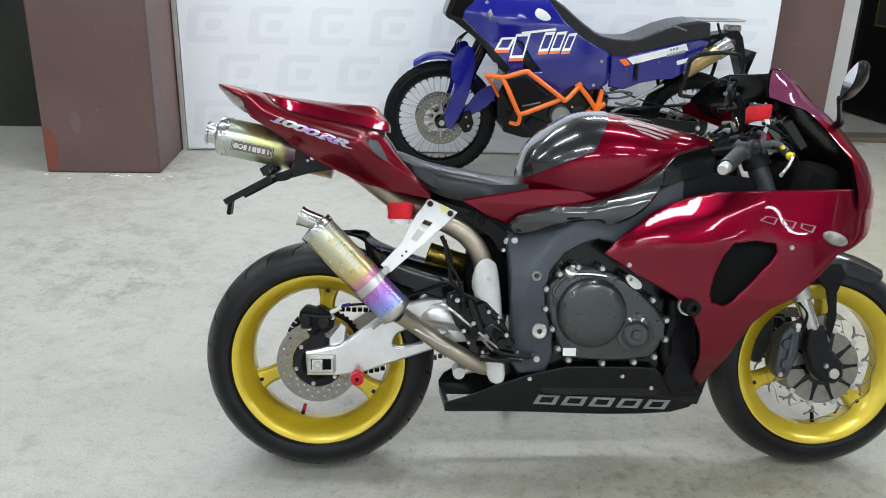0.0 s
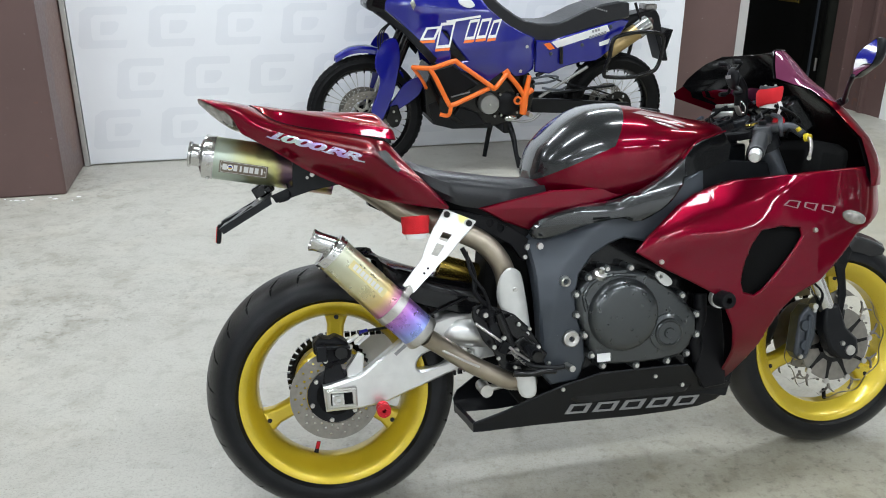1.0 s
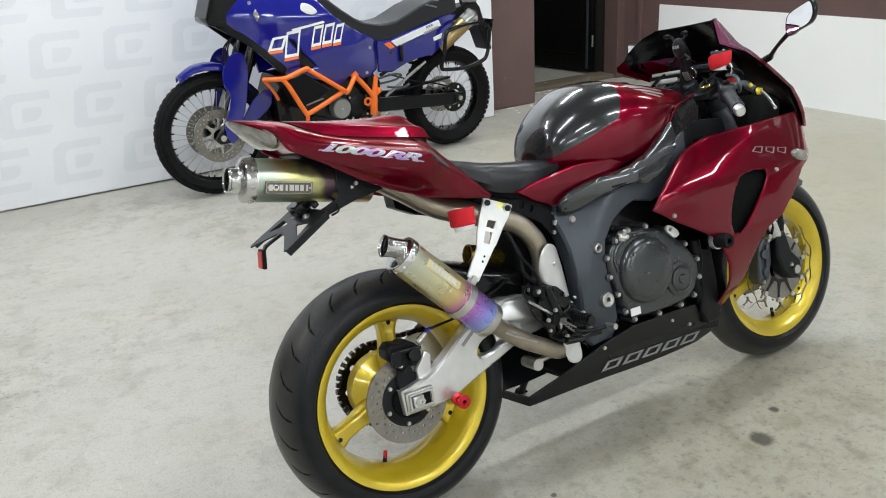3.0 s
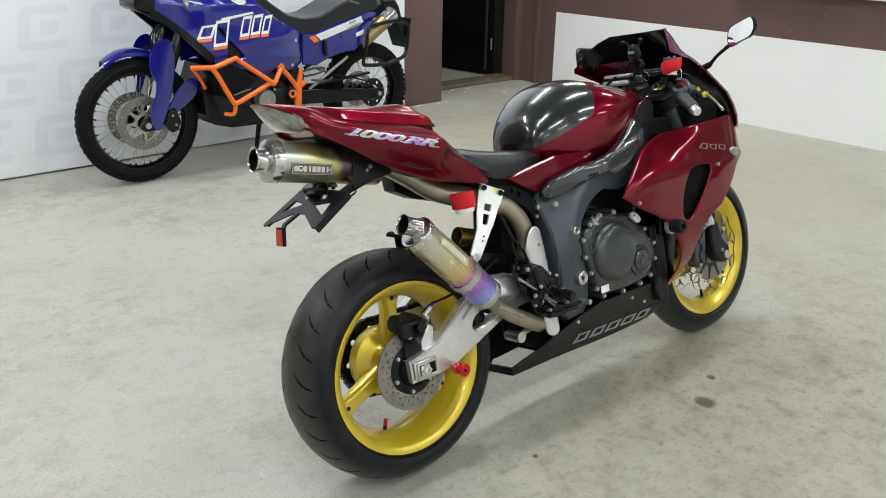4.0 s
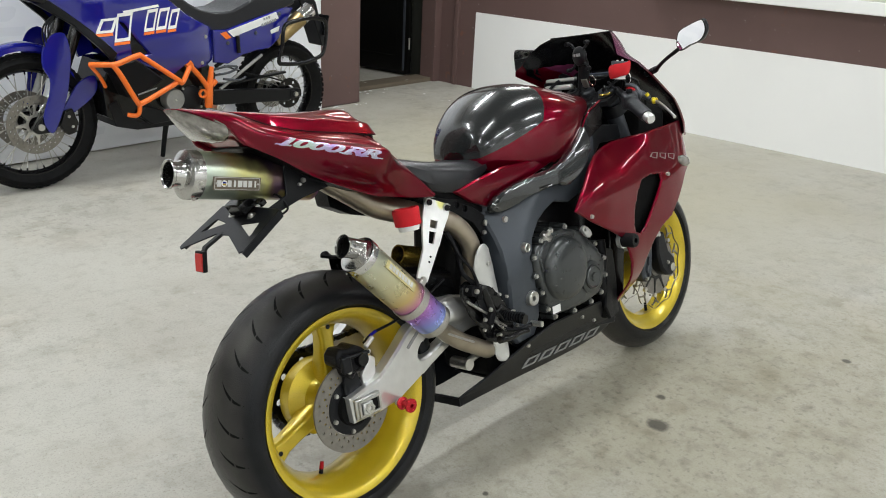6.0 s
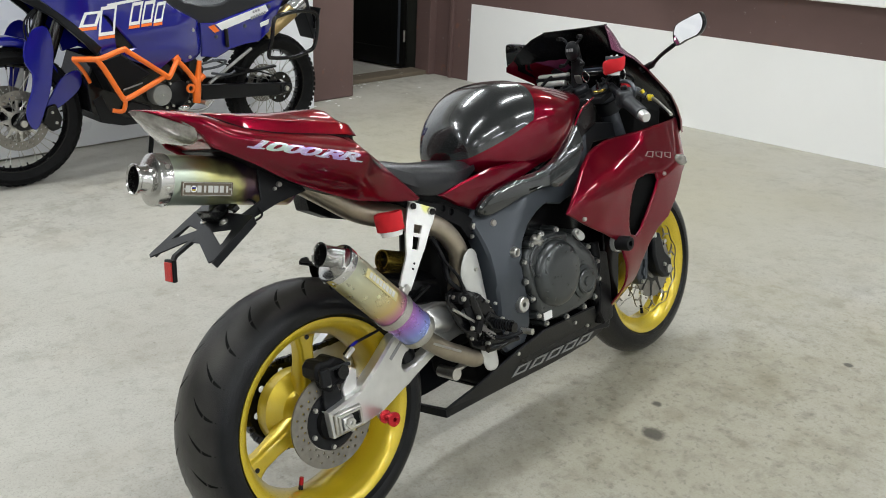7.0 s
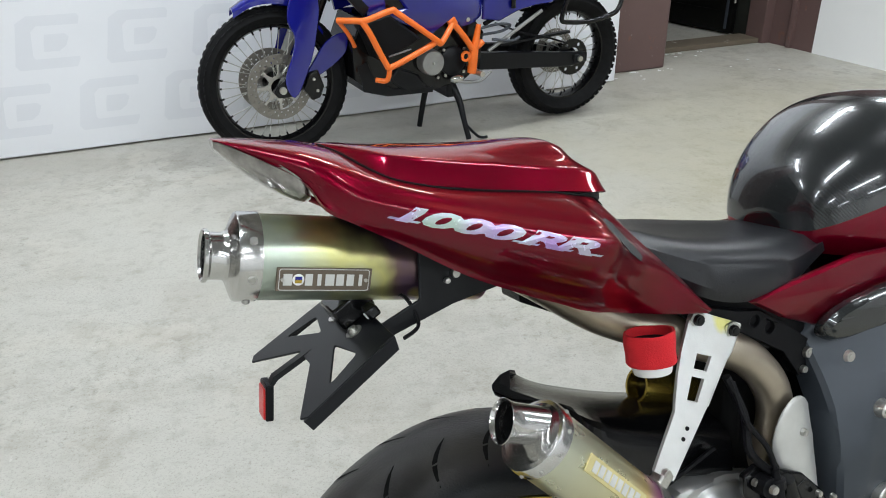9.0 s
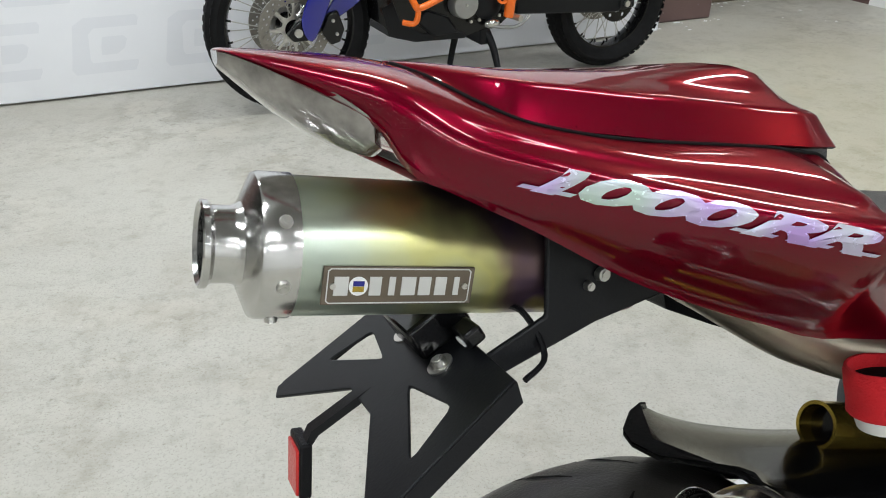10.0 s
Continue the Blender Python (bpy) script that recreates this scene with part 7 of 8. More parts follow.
for pts in ([(1.10, -0.10, 0.92), (1.16, -0.13, 0.96), (1.22, -0.10, 0.93), (1.24, -0.05, 0.88)], [(1.10, 0.12, 0.93), (1.17, 0.10, 0.97), (1.23, 0.05, 0.93)], [(1.05, -0.06, 0.90), (1.0, -0.09, 0.90), (0.98, -0.10, 0.87)]):
    part("cable", tube(B(), pts, 0.005, 8), BLACK, bike)
part("fairing_stay", box(B(), (1.285, 0, 0.755), (0.12, 0.33, 0.22), Matrix.Rotation(radians(12), 4, "Y")), DEEPBLACK, bike, "black fairing stay and headlamp back", 0.03)
part("inner_panel", shell(B(), [[(0.98, 0.755), (1.05, 0.788), (1.20, 0.793), (1.39, 0.797), (1.39, 0.72), (1.0, 0.70)]], lambda x, z: -fair_y(x, z) + 0.012, 0.01, 0.05), GLOSSBLACK, bike)
stand = part("side_stand", tube(B(), [(0.60, 0.14, 0.30), (0.57, 0.22, 0.16), (0.55, 0.275, 0.062)], 0.011, 12), SATIN, bike, "black side stand")
part("stand_foot", cyl(B(), (0.55, 0.27, 0.062), (0.55, 0.279, 0.052), 0.022, seg=16), SATIN, stand)

# ---- banner, doorway, sill and lamps ----
def banner():
    """White vinyl sheet with soft waves, and rows of pale hooked shapes printed on it."""
    wave = lambda u, z: 0.004 * math.sin(3.1 * u + 0.8 * z) + 0.003 * math.sin(7.3 * u + 2.1) * (1 - z / 3) + 0.002 * math.sin(9 * z + 2 * u)
    bm, n, m = B(), 90, 40
    vs = [[bm.verts.new((-2.07 + 3.865 * i / n, wave(-2.07 + 3.865 * i / n, 2.6 * j / m), 0.012 + 2.6 * j / m)) for j in range(m + 1)] for i in range(n + 1)]
    for a, b in zip(vs, vs[1:]):
        for j in range(m):
            bm.faces.new((a[j], b[j], b[j + 1], a[j + 1]))
    back = bmesh.ops.duplicate(bm, geom=bm.verts[:] + bm.edges[:] + bm.faces[:])["geom"]
    bmesh.ops.translate(bm, verts=[g for g in back if isinstance(g, bmesh.types.BMVert)], vec=(0, 0.002, 0))
    ob = part("banner", bm, BANNER, None)
    ob.matrix_world = ROOM
    tagged(ob, "white vinyl banner with rows of pale grey shapes", "banner")
    k = 0
    for j in range(8):
        for i in range(10):
            u0, z0 = -2.02 + 0.385 * i + 0.17 * (j % 2), 0.10 + 0.30 * j
            hook = [(0.0, 0.0), (0.30, 0.0), (0.32, 0.04), (0.32, 0.06), (0.09, 0.06), (0.08, 0.08), (0.09, 0.22), (0.12, 0.25), (0.34, 0.25), (0.35, 0.29), (0.34, 0.31), (0.08, 0.31), (0.02, 0.27), (-0.01, 0.08), (-0.02, 0.03)]
            bit = [(0.14, 0.10), (0.22, 0.10), (0.26, 0.13), (0.28, 0.18), (0.26, 0.20), (0.155, 0.20), (0.145, 0.15)]
            for shape in (hook, bit):
                pts = [(u0 + 0.8 * a, z0 + 0.76 * b) for a, b in shape]
                if max(p[0] for p in pts) > 1.77:
                    continue
                bm = shell(B(), [pts], lambda u, z: -1 + wave(u, z) - 0.0008, 0.0004, 0.045, 0)
                bmesh.ops.translate(bm, verts=bm.verts, vec=(0, 1, 0))
                part("print_shape", bm, BANNERGREY, ob)


banner()
post = slab("banner_post", (-2.105, -0.012, 0.0), (-2.075, 0.03, 2.62), ALU, "grey aluminium banner post", 0.003, kind="", category="post")
slab("baseboard", (-2.09, 0.028, 0.0), (1.80, 0.048, 0.06), WALLWHITE, "white skirting below the banner", category="baseboard")

# doorway: threshold, black door leaf, brown reveal
slab("threshold", (2.32, 0.50, 0.0), (3.47, 0.70, 0.035), scuffed("chipped_step_paint", (0.13, 0.105, 0.075), (0.62, 0.6, 0.54), 0.6), "low worn stone door step", 0.006, category="step")
rng = random.Random(11)
bm = B()
for k in range(46):
    if k >= 34:
        u, v = rng.uniform(-2.8, -2.0), -0.585 - abs(rng.gauss(0, 0.05))
    elif k < 16:
        u, v = rng.uniform(1.78, 2.36), 0.155 - abs(rng.gauss(0, 0.05))
    elif k < 28:
        u, v = rng.uniform(2.36, 3.0), 0.485 - abs(rng.gauss(0, 0.05))
    else:
        u, v = rng.uniform(2.0, 3.0), rng.uniform(-0.2, 0.3)
    r, a0 = rng.uniform(0.004, 0.018), rng.uniform(0, 6.3)
    ends = [(u + r * rng.uniform(0.5, 1.2) * math.cos(a0 + q), v + r * rng.uniform(0.35, 0.8) * math.sin(a0 + q)) for q in (0, 1.1, 2.3, 3.3, 4.4, 5.4)]
    prism(bm, [ends], lambda x, y, w: (x, y, w), 0.0005, 0.003)
flakes = part("paint_flakes", bm, WALLWHITE, None, "white paint flakes lying at the feet of the pillars")
flakes.matrix_world = ROOM
tagged(flakes, category="debris", kind="stuff")
door = thing("door_1", "black painted door standing open, with a gold-framed notice", "door", ROOM @ Matrix.Translation((3.46, 0.78, 0)) @ Matrix.Rotation(radians(98.8), 4, "Z"), kind="structure")
part("leaf", box(B(), (0.46, 0, 1.045), (0.92, 0.045, 2.05)), DOORBLACK, door, bevel=0.004)
part("edge_strip", box(B(), (0.05, 0.03, 1.05), (0.016, 0.016, 2.0)), GREY, door)
part("panel_bead", prism(B(), outline([(0.14, 0.16), (0.84, 0.16), (0.84, 1.96), (0.14, 1.96)], 0.02), lambda u, v, w: (u, 0.022 + w, v), 0, 0.004), DOORBLACK, door)
pts = [(p.x, p.y) for p in spline([(0.27, 0.80, 0), (0.30, 0.77, 0), (0.69, 0.77, 0), (0.72, 0.80, 0), (0.72, 1.30, 0), (0.69, 1.33, 0), (0.30, 1.33, 0), (0.27, 1.30, 0)], 4, True)]
inner = [(0.495 + (a - 0.495) * 0.95, 1.05 + (b - 1.05) * 0.96) for a, b in pts]
part("notice_frame", prism(B(), [pts, inner], lambda u, v, w: (u, 0.0235 + w, v), 0, 0.008), BRASS, door, "gold notice frame")
part("notice", prism(B(), [inner], lambda u, v, w: (u, 0.0235 + w, v), 0, 0.004), DARKWALL, door)
part("door_handle", tube(B(), [(0.86, 0.02, 1.0), (0.86, 0.07, 1.0), (0.80, 0.075, 1.0), (0.74, 0.075, 1.0)], 0.009, 10), STEEL, door)
for z in (0.3, 1.8):
    part("hinge", cyl(B(), (-0.006, 0.02, z - 0.05), (-0.006, 0.02, z + 0.05), 0.009, seg=10), STEEL, door)
slab("door_jamb", (3.46, 0.47, 0.0), (3.56, 0.64, CEILING), BROWN, "brown painted door jamb", 0.006, category="jamb")
slab("wall_edge_trim", (3.53, 0.26, 0.0), (3.565, 0.30, CEILING), BROWN, "brown painted corner trim", 0.006, category="trim", at=EAST)

# window sill and window on the side wall
slab("window_sill", (3.47, -8.98, 0.965), (3.56, -1.55, 1.045), WALLWHITE, "white painted window sill", 0.006, category="window sill", at=EAST)
win = thing("window_1", "long office window with white frame", "window", EAST, kind="structure")
for v in (-1.6, -3.2, -4.8, -6.4, -8.0, -9.0):
    part("window_frame", box(B(), (3.53, v, 1.75), (0.05, 0.06, 1.4)), WHITE, win, bevel=0.005)
part("window_frame", box(B(), (3.53, -5.3, 2.45), (0.05, 7.4, 0.06)), WHITE, win, bevel=0.005)
part("pane", box(B(), (3.548, -5.3, 1.75), (0.006, 7.4, 1.4)), mat("dark_window_glass", (0.12, 0.13, 0.13), 0.06, 0, 0.5, 0.1, 3), win)
for v, w, h, m, nm, lab in ((-2.62, 0.12, 0.16, BEIGE, "folder_box", "beige card folder on the window sill"), (-2.78, 0.05, 0.14, GLOSSBLACK, "bottle", "black bottle on the window sill"), (-3.06, 0.36, 0.2, PALEGREEN, "storage_box", "pale green plastic box on the window sill"), (-3.55, 0.4, 0.05, GLOSSBLACK, "document_tray", "black tray on the window sill")):
    if nm == "bottle":
        bm = lathe(B(), [(0, 0.0001), (0, 0.03), (0.09, 0.03), (0.115, 0.012), (0.14, 0.012), (0.14, 0.0001)], (3.515, v, 1.045), (0, 0, 1), 20, closed=False)
        ob = part(nm, bm, m)
    else:
        ob = part(nm, box(B(), (3.513, v, 1.045 + h / 2), (0.07, w, h)), m, None, "", 0.008)
    ob.matrix_world = EAST
    tagged(ob, lab, "bottle" if nm == "bottle" else "box")

# ceiling lamps
def lamp_body():
    ob = thing("ceiling_light", "white twin-tube ceiling light, switched on", "ceiling light", group="ceiling lights")
    part("housing", box(B(), (0, 0, 0.03), (1.26, 0.2, 0.06)), WHITE, ob, bevel=0.008)
    for y in (-0.05, 0.05):
        part("tube", cyl(B(), (-0.6, y, -0.012), (0.6, y, -0.012), 0.013, seg=12), GLOW, ob)
    return ob


first = lamp_body()
for k, (u, v, size) in enumerate(TUBES):
    m = ROOM @ Matrix.Translation((u, v, CEILING - 0.06))
    if k:
        copy_thing(first, m)
    else:
        first.matrix_world = m

# ---- the blue travel enduro behind: x ahead from its rear axle, y to its left, z up ----
ENDURO = Matrix.Translation((1.196, 5.466, 0)) @ Matrix.Rotation(radians(195.0), 4, "Z") @ Matrix.Scale(0.98, 4)
enduro = thing("enduro_motorcycle", "blue travel enduro motorcycle with orange crash bars on its stand", "motorcycle", ENDURO)
TYRE2 = mat("knobbly_tyre_rubber", (0.009, 0.009, 0.0095), 0.7, 0, 0, 0.3, 30, 0.6, 120, spec=0.12)
TAN = mat("bronze_silencer", (0.38, 0.28, 0.13), 0.3, 0.85, 0, 0.12, 20)
STONE = mat("cast_alloy_grey", (0.3, 0.3, 0.29), 0.45, 0.6, 0, 0.1, 30, 0.1, 400)


def wire_wheel(name, c, radius, half, rim_r, parent, discs):
    c = Vector(c)
    w = part(name, lathe(B(), [(-half * 0.55, rim_r + 0.012), (-half * 0.55, rim_r - 0.004), (-half * 0.3, rim_r - 0.012), (0, rim_r - 0.018), (half * 0.3, rim_r - 0.012), (half * 0.55, rim_r - 0.004), (half * 0.55, rim_r + 0.012), (0, rim_r + 0.004)], c, (0, 1, 0), 72), GLOSSBLACK, parent, "black wire-spoked wheel")
    prof = [(0, radius), (half * 0.5, radius - 0.006), (half * 0.85, radius - 0.022), (half, radius - 0.042), (half * 0.9, rim_r + 0.03), (half * 0.6, rim_r + 0.008), (half * 0.5, rim_r - 0.002)]
    prof = [(-a, r) for a, r in prof[::-1]] + prof[1:]
    part("tyre", lathe(B(), prof, c, (0, 1, 0), 96, closed=False), TYRE2, w, "black knobbly tyre")
    bm = B()
    n = 56
    for i in range(n):
        for row, y in enumerate((-0.78, -0.28, 0.28, 0.78)):
            a = 2 * math.pi * (i + 0.5 * (row % 2)) / n
            r = radius - (0.019 if abs(y) > 0.5 else 0.004)
            m = Matrix.Translation(c + Vector((r * math.cos(a), y * half, r * math.sin(a)))) @ Matrix.Rotation(-a, 4, "Y")
            bmesh.ops.create_cube(bm, size=1, matrix=m @ Matrix.Diagonal((0.005, half * 0.36, 0.024, 1)))
    tagged(part("tread_block", bm, TYRE2, w), kind="stuff")
    part("hub", lathe(B(), [(-0.06, 0.02), (-0.06, 0.045), (-0.03, 0.05), (0, 0.03), (0.03, 0.05), (0.06, 0.045), (0.06, 0.02)], c, (0, 1, 0), 28), GLOSSBLACK, w)
    for i in range(36):
        a = 2 * math.pi * i / 36
        s = 1 if i % 2 else -1
        lead = 0.35 * (1 if (i // 2) % 2 else -1)
        p = c + Vector((0.045 * math.cos(a + lead), s * 0.05, 0.045 * math.sin(a + lead)))
        q = c + Vector(((rim_r - 0.012) * math.cos(a), s * 0.01, (rim_r - 0.012) * math.sin(a)))
        part("wire_spoke", cyl(B(), p, q, 0.0022, seg=6), STEEL, w)
        part("spoke_nipple", cyl(B(), q, q + (p - q).normalized() * 0.016, 0.0045, seg=6), GLOSSBLACK, w)
    for y, r, ri in discs:
        rotor("brake_disc", (c.x, c.z), r, ri, 0.0, ((ri + 0.012, 24, 0.0045, 0.0), (ri + 0.028, 24, 0.0045, 0.5)), y - 0.0025, 0.005, w)
        arms = []
        for i in range(8):
            a0 = 2 * math.pi * i / 8
            for da, rr in ((-0.22, 0.055), (-0.07, ri * 0.7), (-0.05, ri + 0.002), (0.05, ri + 0.002), (0.07, ri * 0.7), (0.22, 0.055)):
                arms.append((c.x + rr * math.cos(a0 + da), c.z + rr * math.sin(a0 + da)))
        part("disc_carrier", prism(B(), [arms, circle((c.x, c.z), 0.04, 20)], XZ(y - 0.002), 0, 0.004), STEEL, w)
    return w


EF, ER = (1.60, 0, 0.350), (0.0, 0, 0.330)
wire_wheel("front_wheel", EF, 0.350, 0.047, 0.272, enduro, ((0.072, 0.15, 0.105), (-0.072, 0.15, 0.105)))
rw = wire_wheel("rear_wheel", ER, 0.327, 0.072, 0.232, enduro, ((-0.08, 0.12, 0.08),))
tt = []
for i in range(42):
    a = 2 * math.pi * i / 42
    tt += [(0.098 * math.cos(a), 0.33 + 0.098 * math.sin(a)), (0.092 * math.cos(a + math.pi / 42), 0.33 + 0.092 * math.sin(a + math.pi / 42))]
part("sprocket", prism(B(), [tt, circle((0, 0.33), 0.05, 20)] + [circle((0.072 * math.cos(a), 0.33 + 0.072 * math.sin(a)), 0.01, 8) for a in np.linspace(0, 2 * math.pi, 6, endpoint=False)], XZ(0.085), 0, 0.006), GLOSSBLACK, rw)
part("axle_nut", cyl(B(), (0, 0.10, 0.335), (0, 0.125, 0.335), 0.018, seg=6), STEEL, rw)

# forks and guards
for s in (-1, 1):
    y = s * 0.1
    fx = lambda z: 1.567 - 0.45 * (z - 0.34)
    fk = part("fork_leg", cyl(B(), (fx(0.34), y, 0.34), (fx(0.70), y, 0.70), 0.024, seg=20), STONE, enduro, "dark front fork leg")
    part("fork_upper", cyl(B(), (fx(0.62), y, 0.62), (fx(1.15), y, 1.15), 0.030, seg=20), GLOSSBLACK, fk)
    part("fork_foot", prism(B(), [[(1.64, 0.335), (1.62, 0.31), (1.56, 0.31), (1.50, 0.34), (1.50, 0.40), (1.56, 0.42), (1.62, 0.37)]], XZ(y), -0.02, 0.02), GLOSSBLACK, fk, bevel=0.006)
    part("axle_end", cyl(B(), (1.60, y - 0.03, 0.345), (1.60, y + 0.03, 0.345), 0.017, seg=16), STEEL, fk)
    part("fork_guard", shell(B(), [[(p.x, p.y) for p in spline([(1.555, 0.64, 0), (1.545, 0.72, 0), (1.50, 0.79, 0), (1.43, 0.80, 0), (1.41, 0.70, 0), (1.425, 0.60, 0), (1.455, 0.48, 0), (1.53, 0.322, 0), (1.57, 0.325, 0), (1.585, 0.40, 0), (1.545, 0.50, 0), (1.53, 0.58, 0)], 3, True)]], lambda x, z, s=s: s * (0.135 - 0.9 * (x - 1.50 + 0.35 * (z - 0.5)) ** 2), 0.008, 0.03, 0.004), BLUE, fk, "blue plastic fork guard")
    cl = part("front_caliper", prism(B(), [[(1.40, 0.34), (1.425, 0.42), (1.47, 0.41), (1.50, 0.34), (1.46, 0.28), (1.42, 0.29)]], XZ(s * 0.085), -0.03, 0.03), GLOSSBLACK, fk, bevel=0.008)
    if s > 0:
        for x, z in ((1.435, 0.325), (1.45, 0.38)):
            bolt((x, 0.115, z), 0.008, (0, 1, 0), parent=fk)
part("guard_arm", shell(B(), [[(p.x, p.y) for p in spline([(1.485, 0.385, 0), (1.43, 0.47, 0), (1.37, 0.545, 0), (1.285, 0.572, 0), (1.272, 0.51, 0), (1.315, 0.45, 0), (1.44, 0.378, 0)], 3, True)]], lambda x, z: 0.10, 0.01, 0.03, 0.003), BLUE, enduro, "blue plastic guard arm")
rings = []
for p, w in zip(spline([(1.77, 0, 0.698), (1.69, 0, 0.742), (1.60, 0, 0.752), (1.52, 0, 0.738), (1.45, 0, 0.70), (1.38, 0, 0.60)], 3), np.linspace(0.035, 0.085, 16)):
    w = min(0.075, w)
    rings.append([p + Vector((0, y, z)) for y, z in ((-w, -0.035), (-w * 0.95, -0.014), (-w * 0.6, 0.0), (0, 0.006), (w * 0.6, 0.0), (w * 0.95, -0.014), (w, -0.035), (w - 0.006, -0.035), (w * 0.85, -0.016), (0, 0.0), (-w * 0.85, -0.016), (-w + 0.006, -0.035))])
part("front_mudguard", skin(B(), rings), BLUE, enduro, "blue plastic front mudguard")
for k in range(3):
    part("brake_cable", tube(B(), [(1.46 + 0.01 * k, 0.11, 0.66), (1.50 + 0.015 * k, 0.12, 0.74), (1.50 + 0.012 * k, 0.12, 0.84), (1.43, 0.11, 0.91)], 0.004, 6), BLACK, enduro)

# body panels
def body_y(x, z):
    return 0.235 - 0.55 * max(0, x - 1.2) ** 2 * 2.2 - 0.55 * max(0, 0.85 - x) ** 2 * 2.0 - 0.35 * max(0, z - 0.88) ** 2 * 3 - 0.6 * max(0, 0.68 - z) ** 2 - 0.4 * max(0, z - 0.955 - 0.1 * (x - 1.0)) - 0.25 * max(0, min(0.05, 0.775 - 0.12 * (x - 0.8) - z)) + 0.012 * math.sin((z - 0.55) * 14)


BODY = [(1.46, 1.26), (1.54, 1.12), (1.55, 1.0), (1.43, 0.905), (1.32, 0.80), (1.23, 0.70), (1.215, 0.62), (1.13, 0.64), (0.99, 0.585), (0.90, 0.54), (0.82, 0.60), (0.77, 0.595), (0.73, 0.565), (0.66, 0.57), (0.60, 0.60), (0.60, 0.785), (0.68, 0.82), (0.77, 0.862), (0.84, 0.91), (0.91, 0.97), (0.97, 1.05), (1.02, 1.14), (1.15, 1.22), (1.3, 1.28)]
HOLE = [(1.187, 0.855), (1.145, 0.80), (1.13, 0.67), (1.035, 0.682), (1.10, 0.76), (1.155, 0.845)]
for s in (-1, 1):
    pn = part("side_panel", shell(B(), [BODY, HOLE], lambda x, z, s=s: s * body_y(x, z), 0.03, 0.04, 0.008), BLUE, enduro, "blue gloss plastic body panel")
    part("panel_vent", shell(B(), [[(1.20, 0.87), (1.12, 0.65), (1.02, 0.67), (1.16, 0.86)]], lambda x, z, s=s: s * (body_y(x, z) - 0.02), 0.01, 0.03), GLOSSBLACK, pn)
    part("front_edge", shell(B(), [[(1.585, 1.02), (1.565, 0.96), (1.46, 0.885), (1.40, 0.84), (1.24, 0.66), (1.215, 0.70), (1.33, 0.82), (1.44, 0.92), (1.54, 1.01)]], lambda x, z, s=s: s * (body_y(x, z) + 0.004), 0.03, 0.04, 0.006), SATIN, pn)
    if s > 0:
        # slanted white blocks with orange feet stand for the maker's mark
        for x0, x1, z0, z1 in ((1.30, 1.215, 0.80, 0.87), (1.215, 1.13, 0.755, 0.893), (1.045, 0.985, 0.795, 0.905), (0.975, 0.915, 0.80, 0.908), (0.905, 0.855, 0.80, 0.90)):
            part("side_marking", shell(B(), outline([(x0 - 0.025, z1), (x1 - 0.025, z1 + 0.006), (x1 + 0.012, z0 + 0.004), (x0 + 0.012, z0)], 0.019), lambda x, z: body_y(x, z) + 0.0025, 0.003, 0.03, 0), WHITE, pn, "white outlined block")
            part("marking_edge", shell(B(), [[(x0 + 0.012, z0 - 0.002), (x1 + 0.012, z0 + 0.002), (x1 + 0.016, z0 - 0.012), (x0 + 0.016, z0 - 0.016)]], lambda x, z: body_y(x, z) + 0.0025, 0.003, 0.03, 0), ORANGE, pn)
        part("marking_bar", shell(B(), [[(1.16, 0.905), (0.96, 0.93), (0.955, 0.918), (1.155, 0.892)]], lambda x, z: body_y(x, z) + 0.0025, 0.003, 0.03, 0), WHITE, pn)
        part("filler_lid", shell(B(), [[(p.x, p.y) for p in spline([(1.085, 1.005, 0), (1.065, 1.035, 0), (1.02, 1.02, 0), (0.99, 0.985, 0), (1.02, 0.97, 0), (1.06, 0.98, 0)], 3, True)]], lambda x, z: body_y(x, z) + 0.006, 0.006, 0.03, 0.002), BADGE, pn)
        part("panel_light", shell(B(), [[(1.36, 1.0), (1.34, 1.03), (1.33, 0.99), (1.345, 0.965)]], lambda x, z: body_y(x, z) + 0.01, 0.01, 0.03, 0.003), LENS, pn)
        for x, z in ((0.66, 0.74), (0.70, 0.60), (1.36, 1.06)):
            bolt((x, body_y(x, z), z), 0.011, (0, 1, 0), parent=pn)
part("headlamp_mask", box(B(), (1.47, 0, 1.1), (0.16, 0.24, 0.34), Matrix.Rotation(radians(-20), 4, "Y")), GLOSSBLACK, enduro, "black headlamp mask", 0.03)
seat = part("seat", prism(B(), [[(1.02, 1.12), (0.90, 1.05), (0.80, 0.97), (0.72, 0.915), (0.65, 0.88), (0.58, 0.865), (0.50, 0.862), (0.44, 0.868), (0.36, 0.90), (0.28, 0.935), (0.18, 0.965), (0.08, 0.98), (0.0, 0.97), (-0.01, 0.885), (0.20, 0.835), (0.43, 0.77), (0.60, 0.75), (0.70, 0.80), (0.82, 0.87), (0.92, 0.95), (0.98, 1.05)]], XZ(0), -0.15, 0.15), SEAT, enduro, "black vinyl two-up seat", 0.025)
for k in range(6):
    part("seat_marking", box(B(), (0.15 + 0.014 * k, 0.1515, 0.925 + 0.004 * k), (0.009, 0.002, 0.009)), TEXTGREY, seat)


def tail_y(x, z):
    return 0.165 + 0.02 * (x - 0.3) - 0.3 * max(0, 0.7 - z) ** 2 - 0.25 * max(0, 0.12 - x)


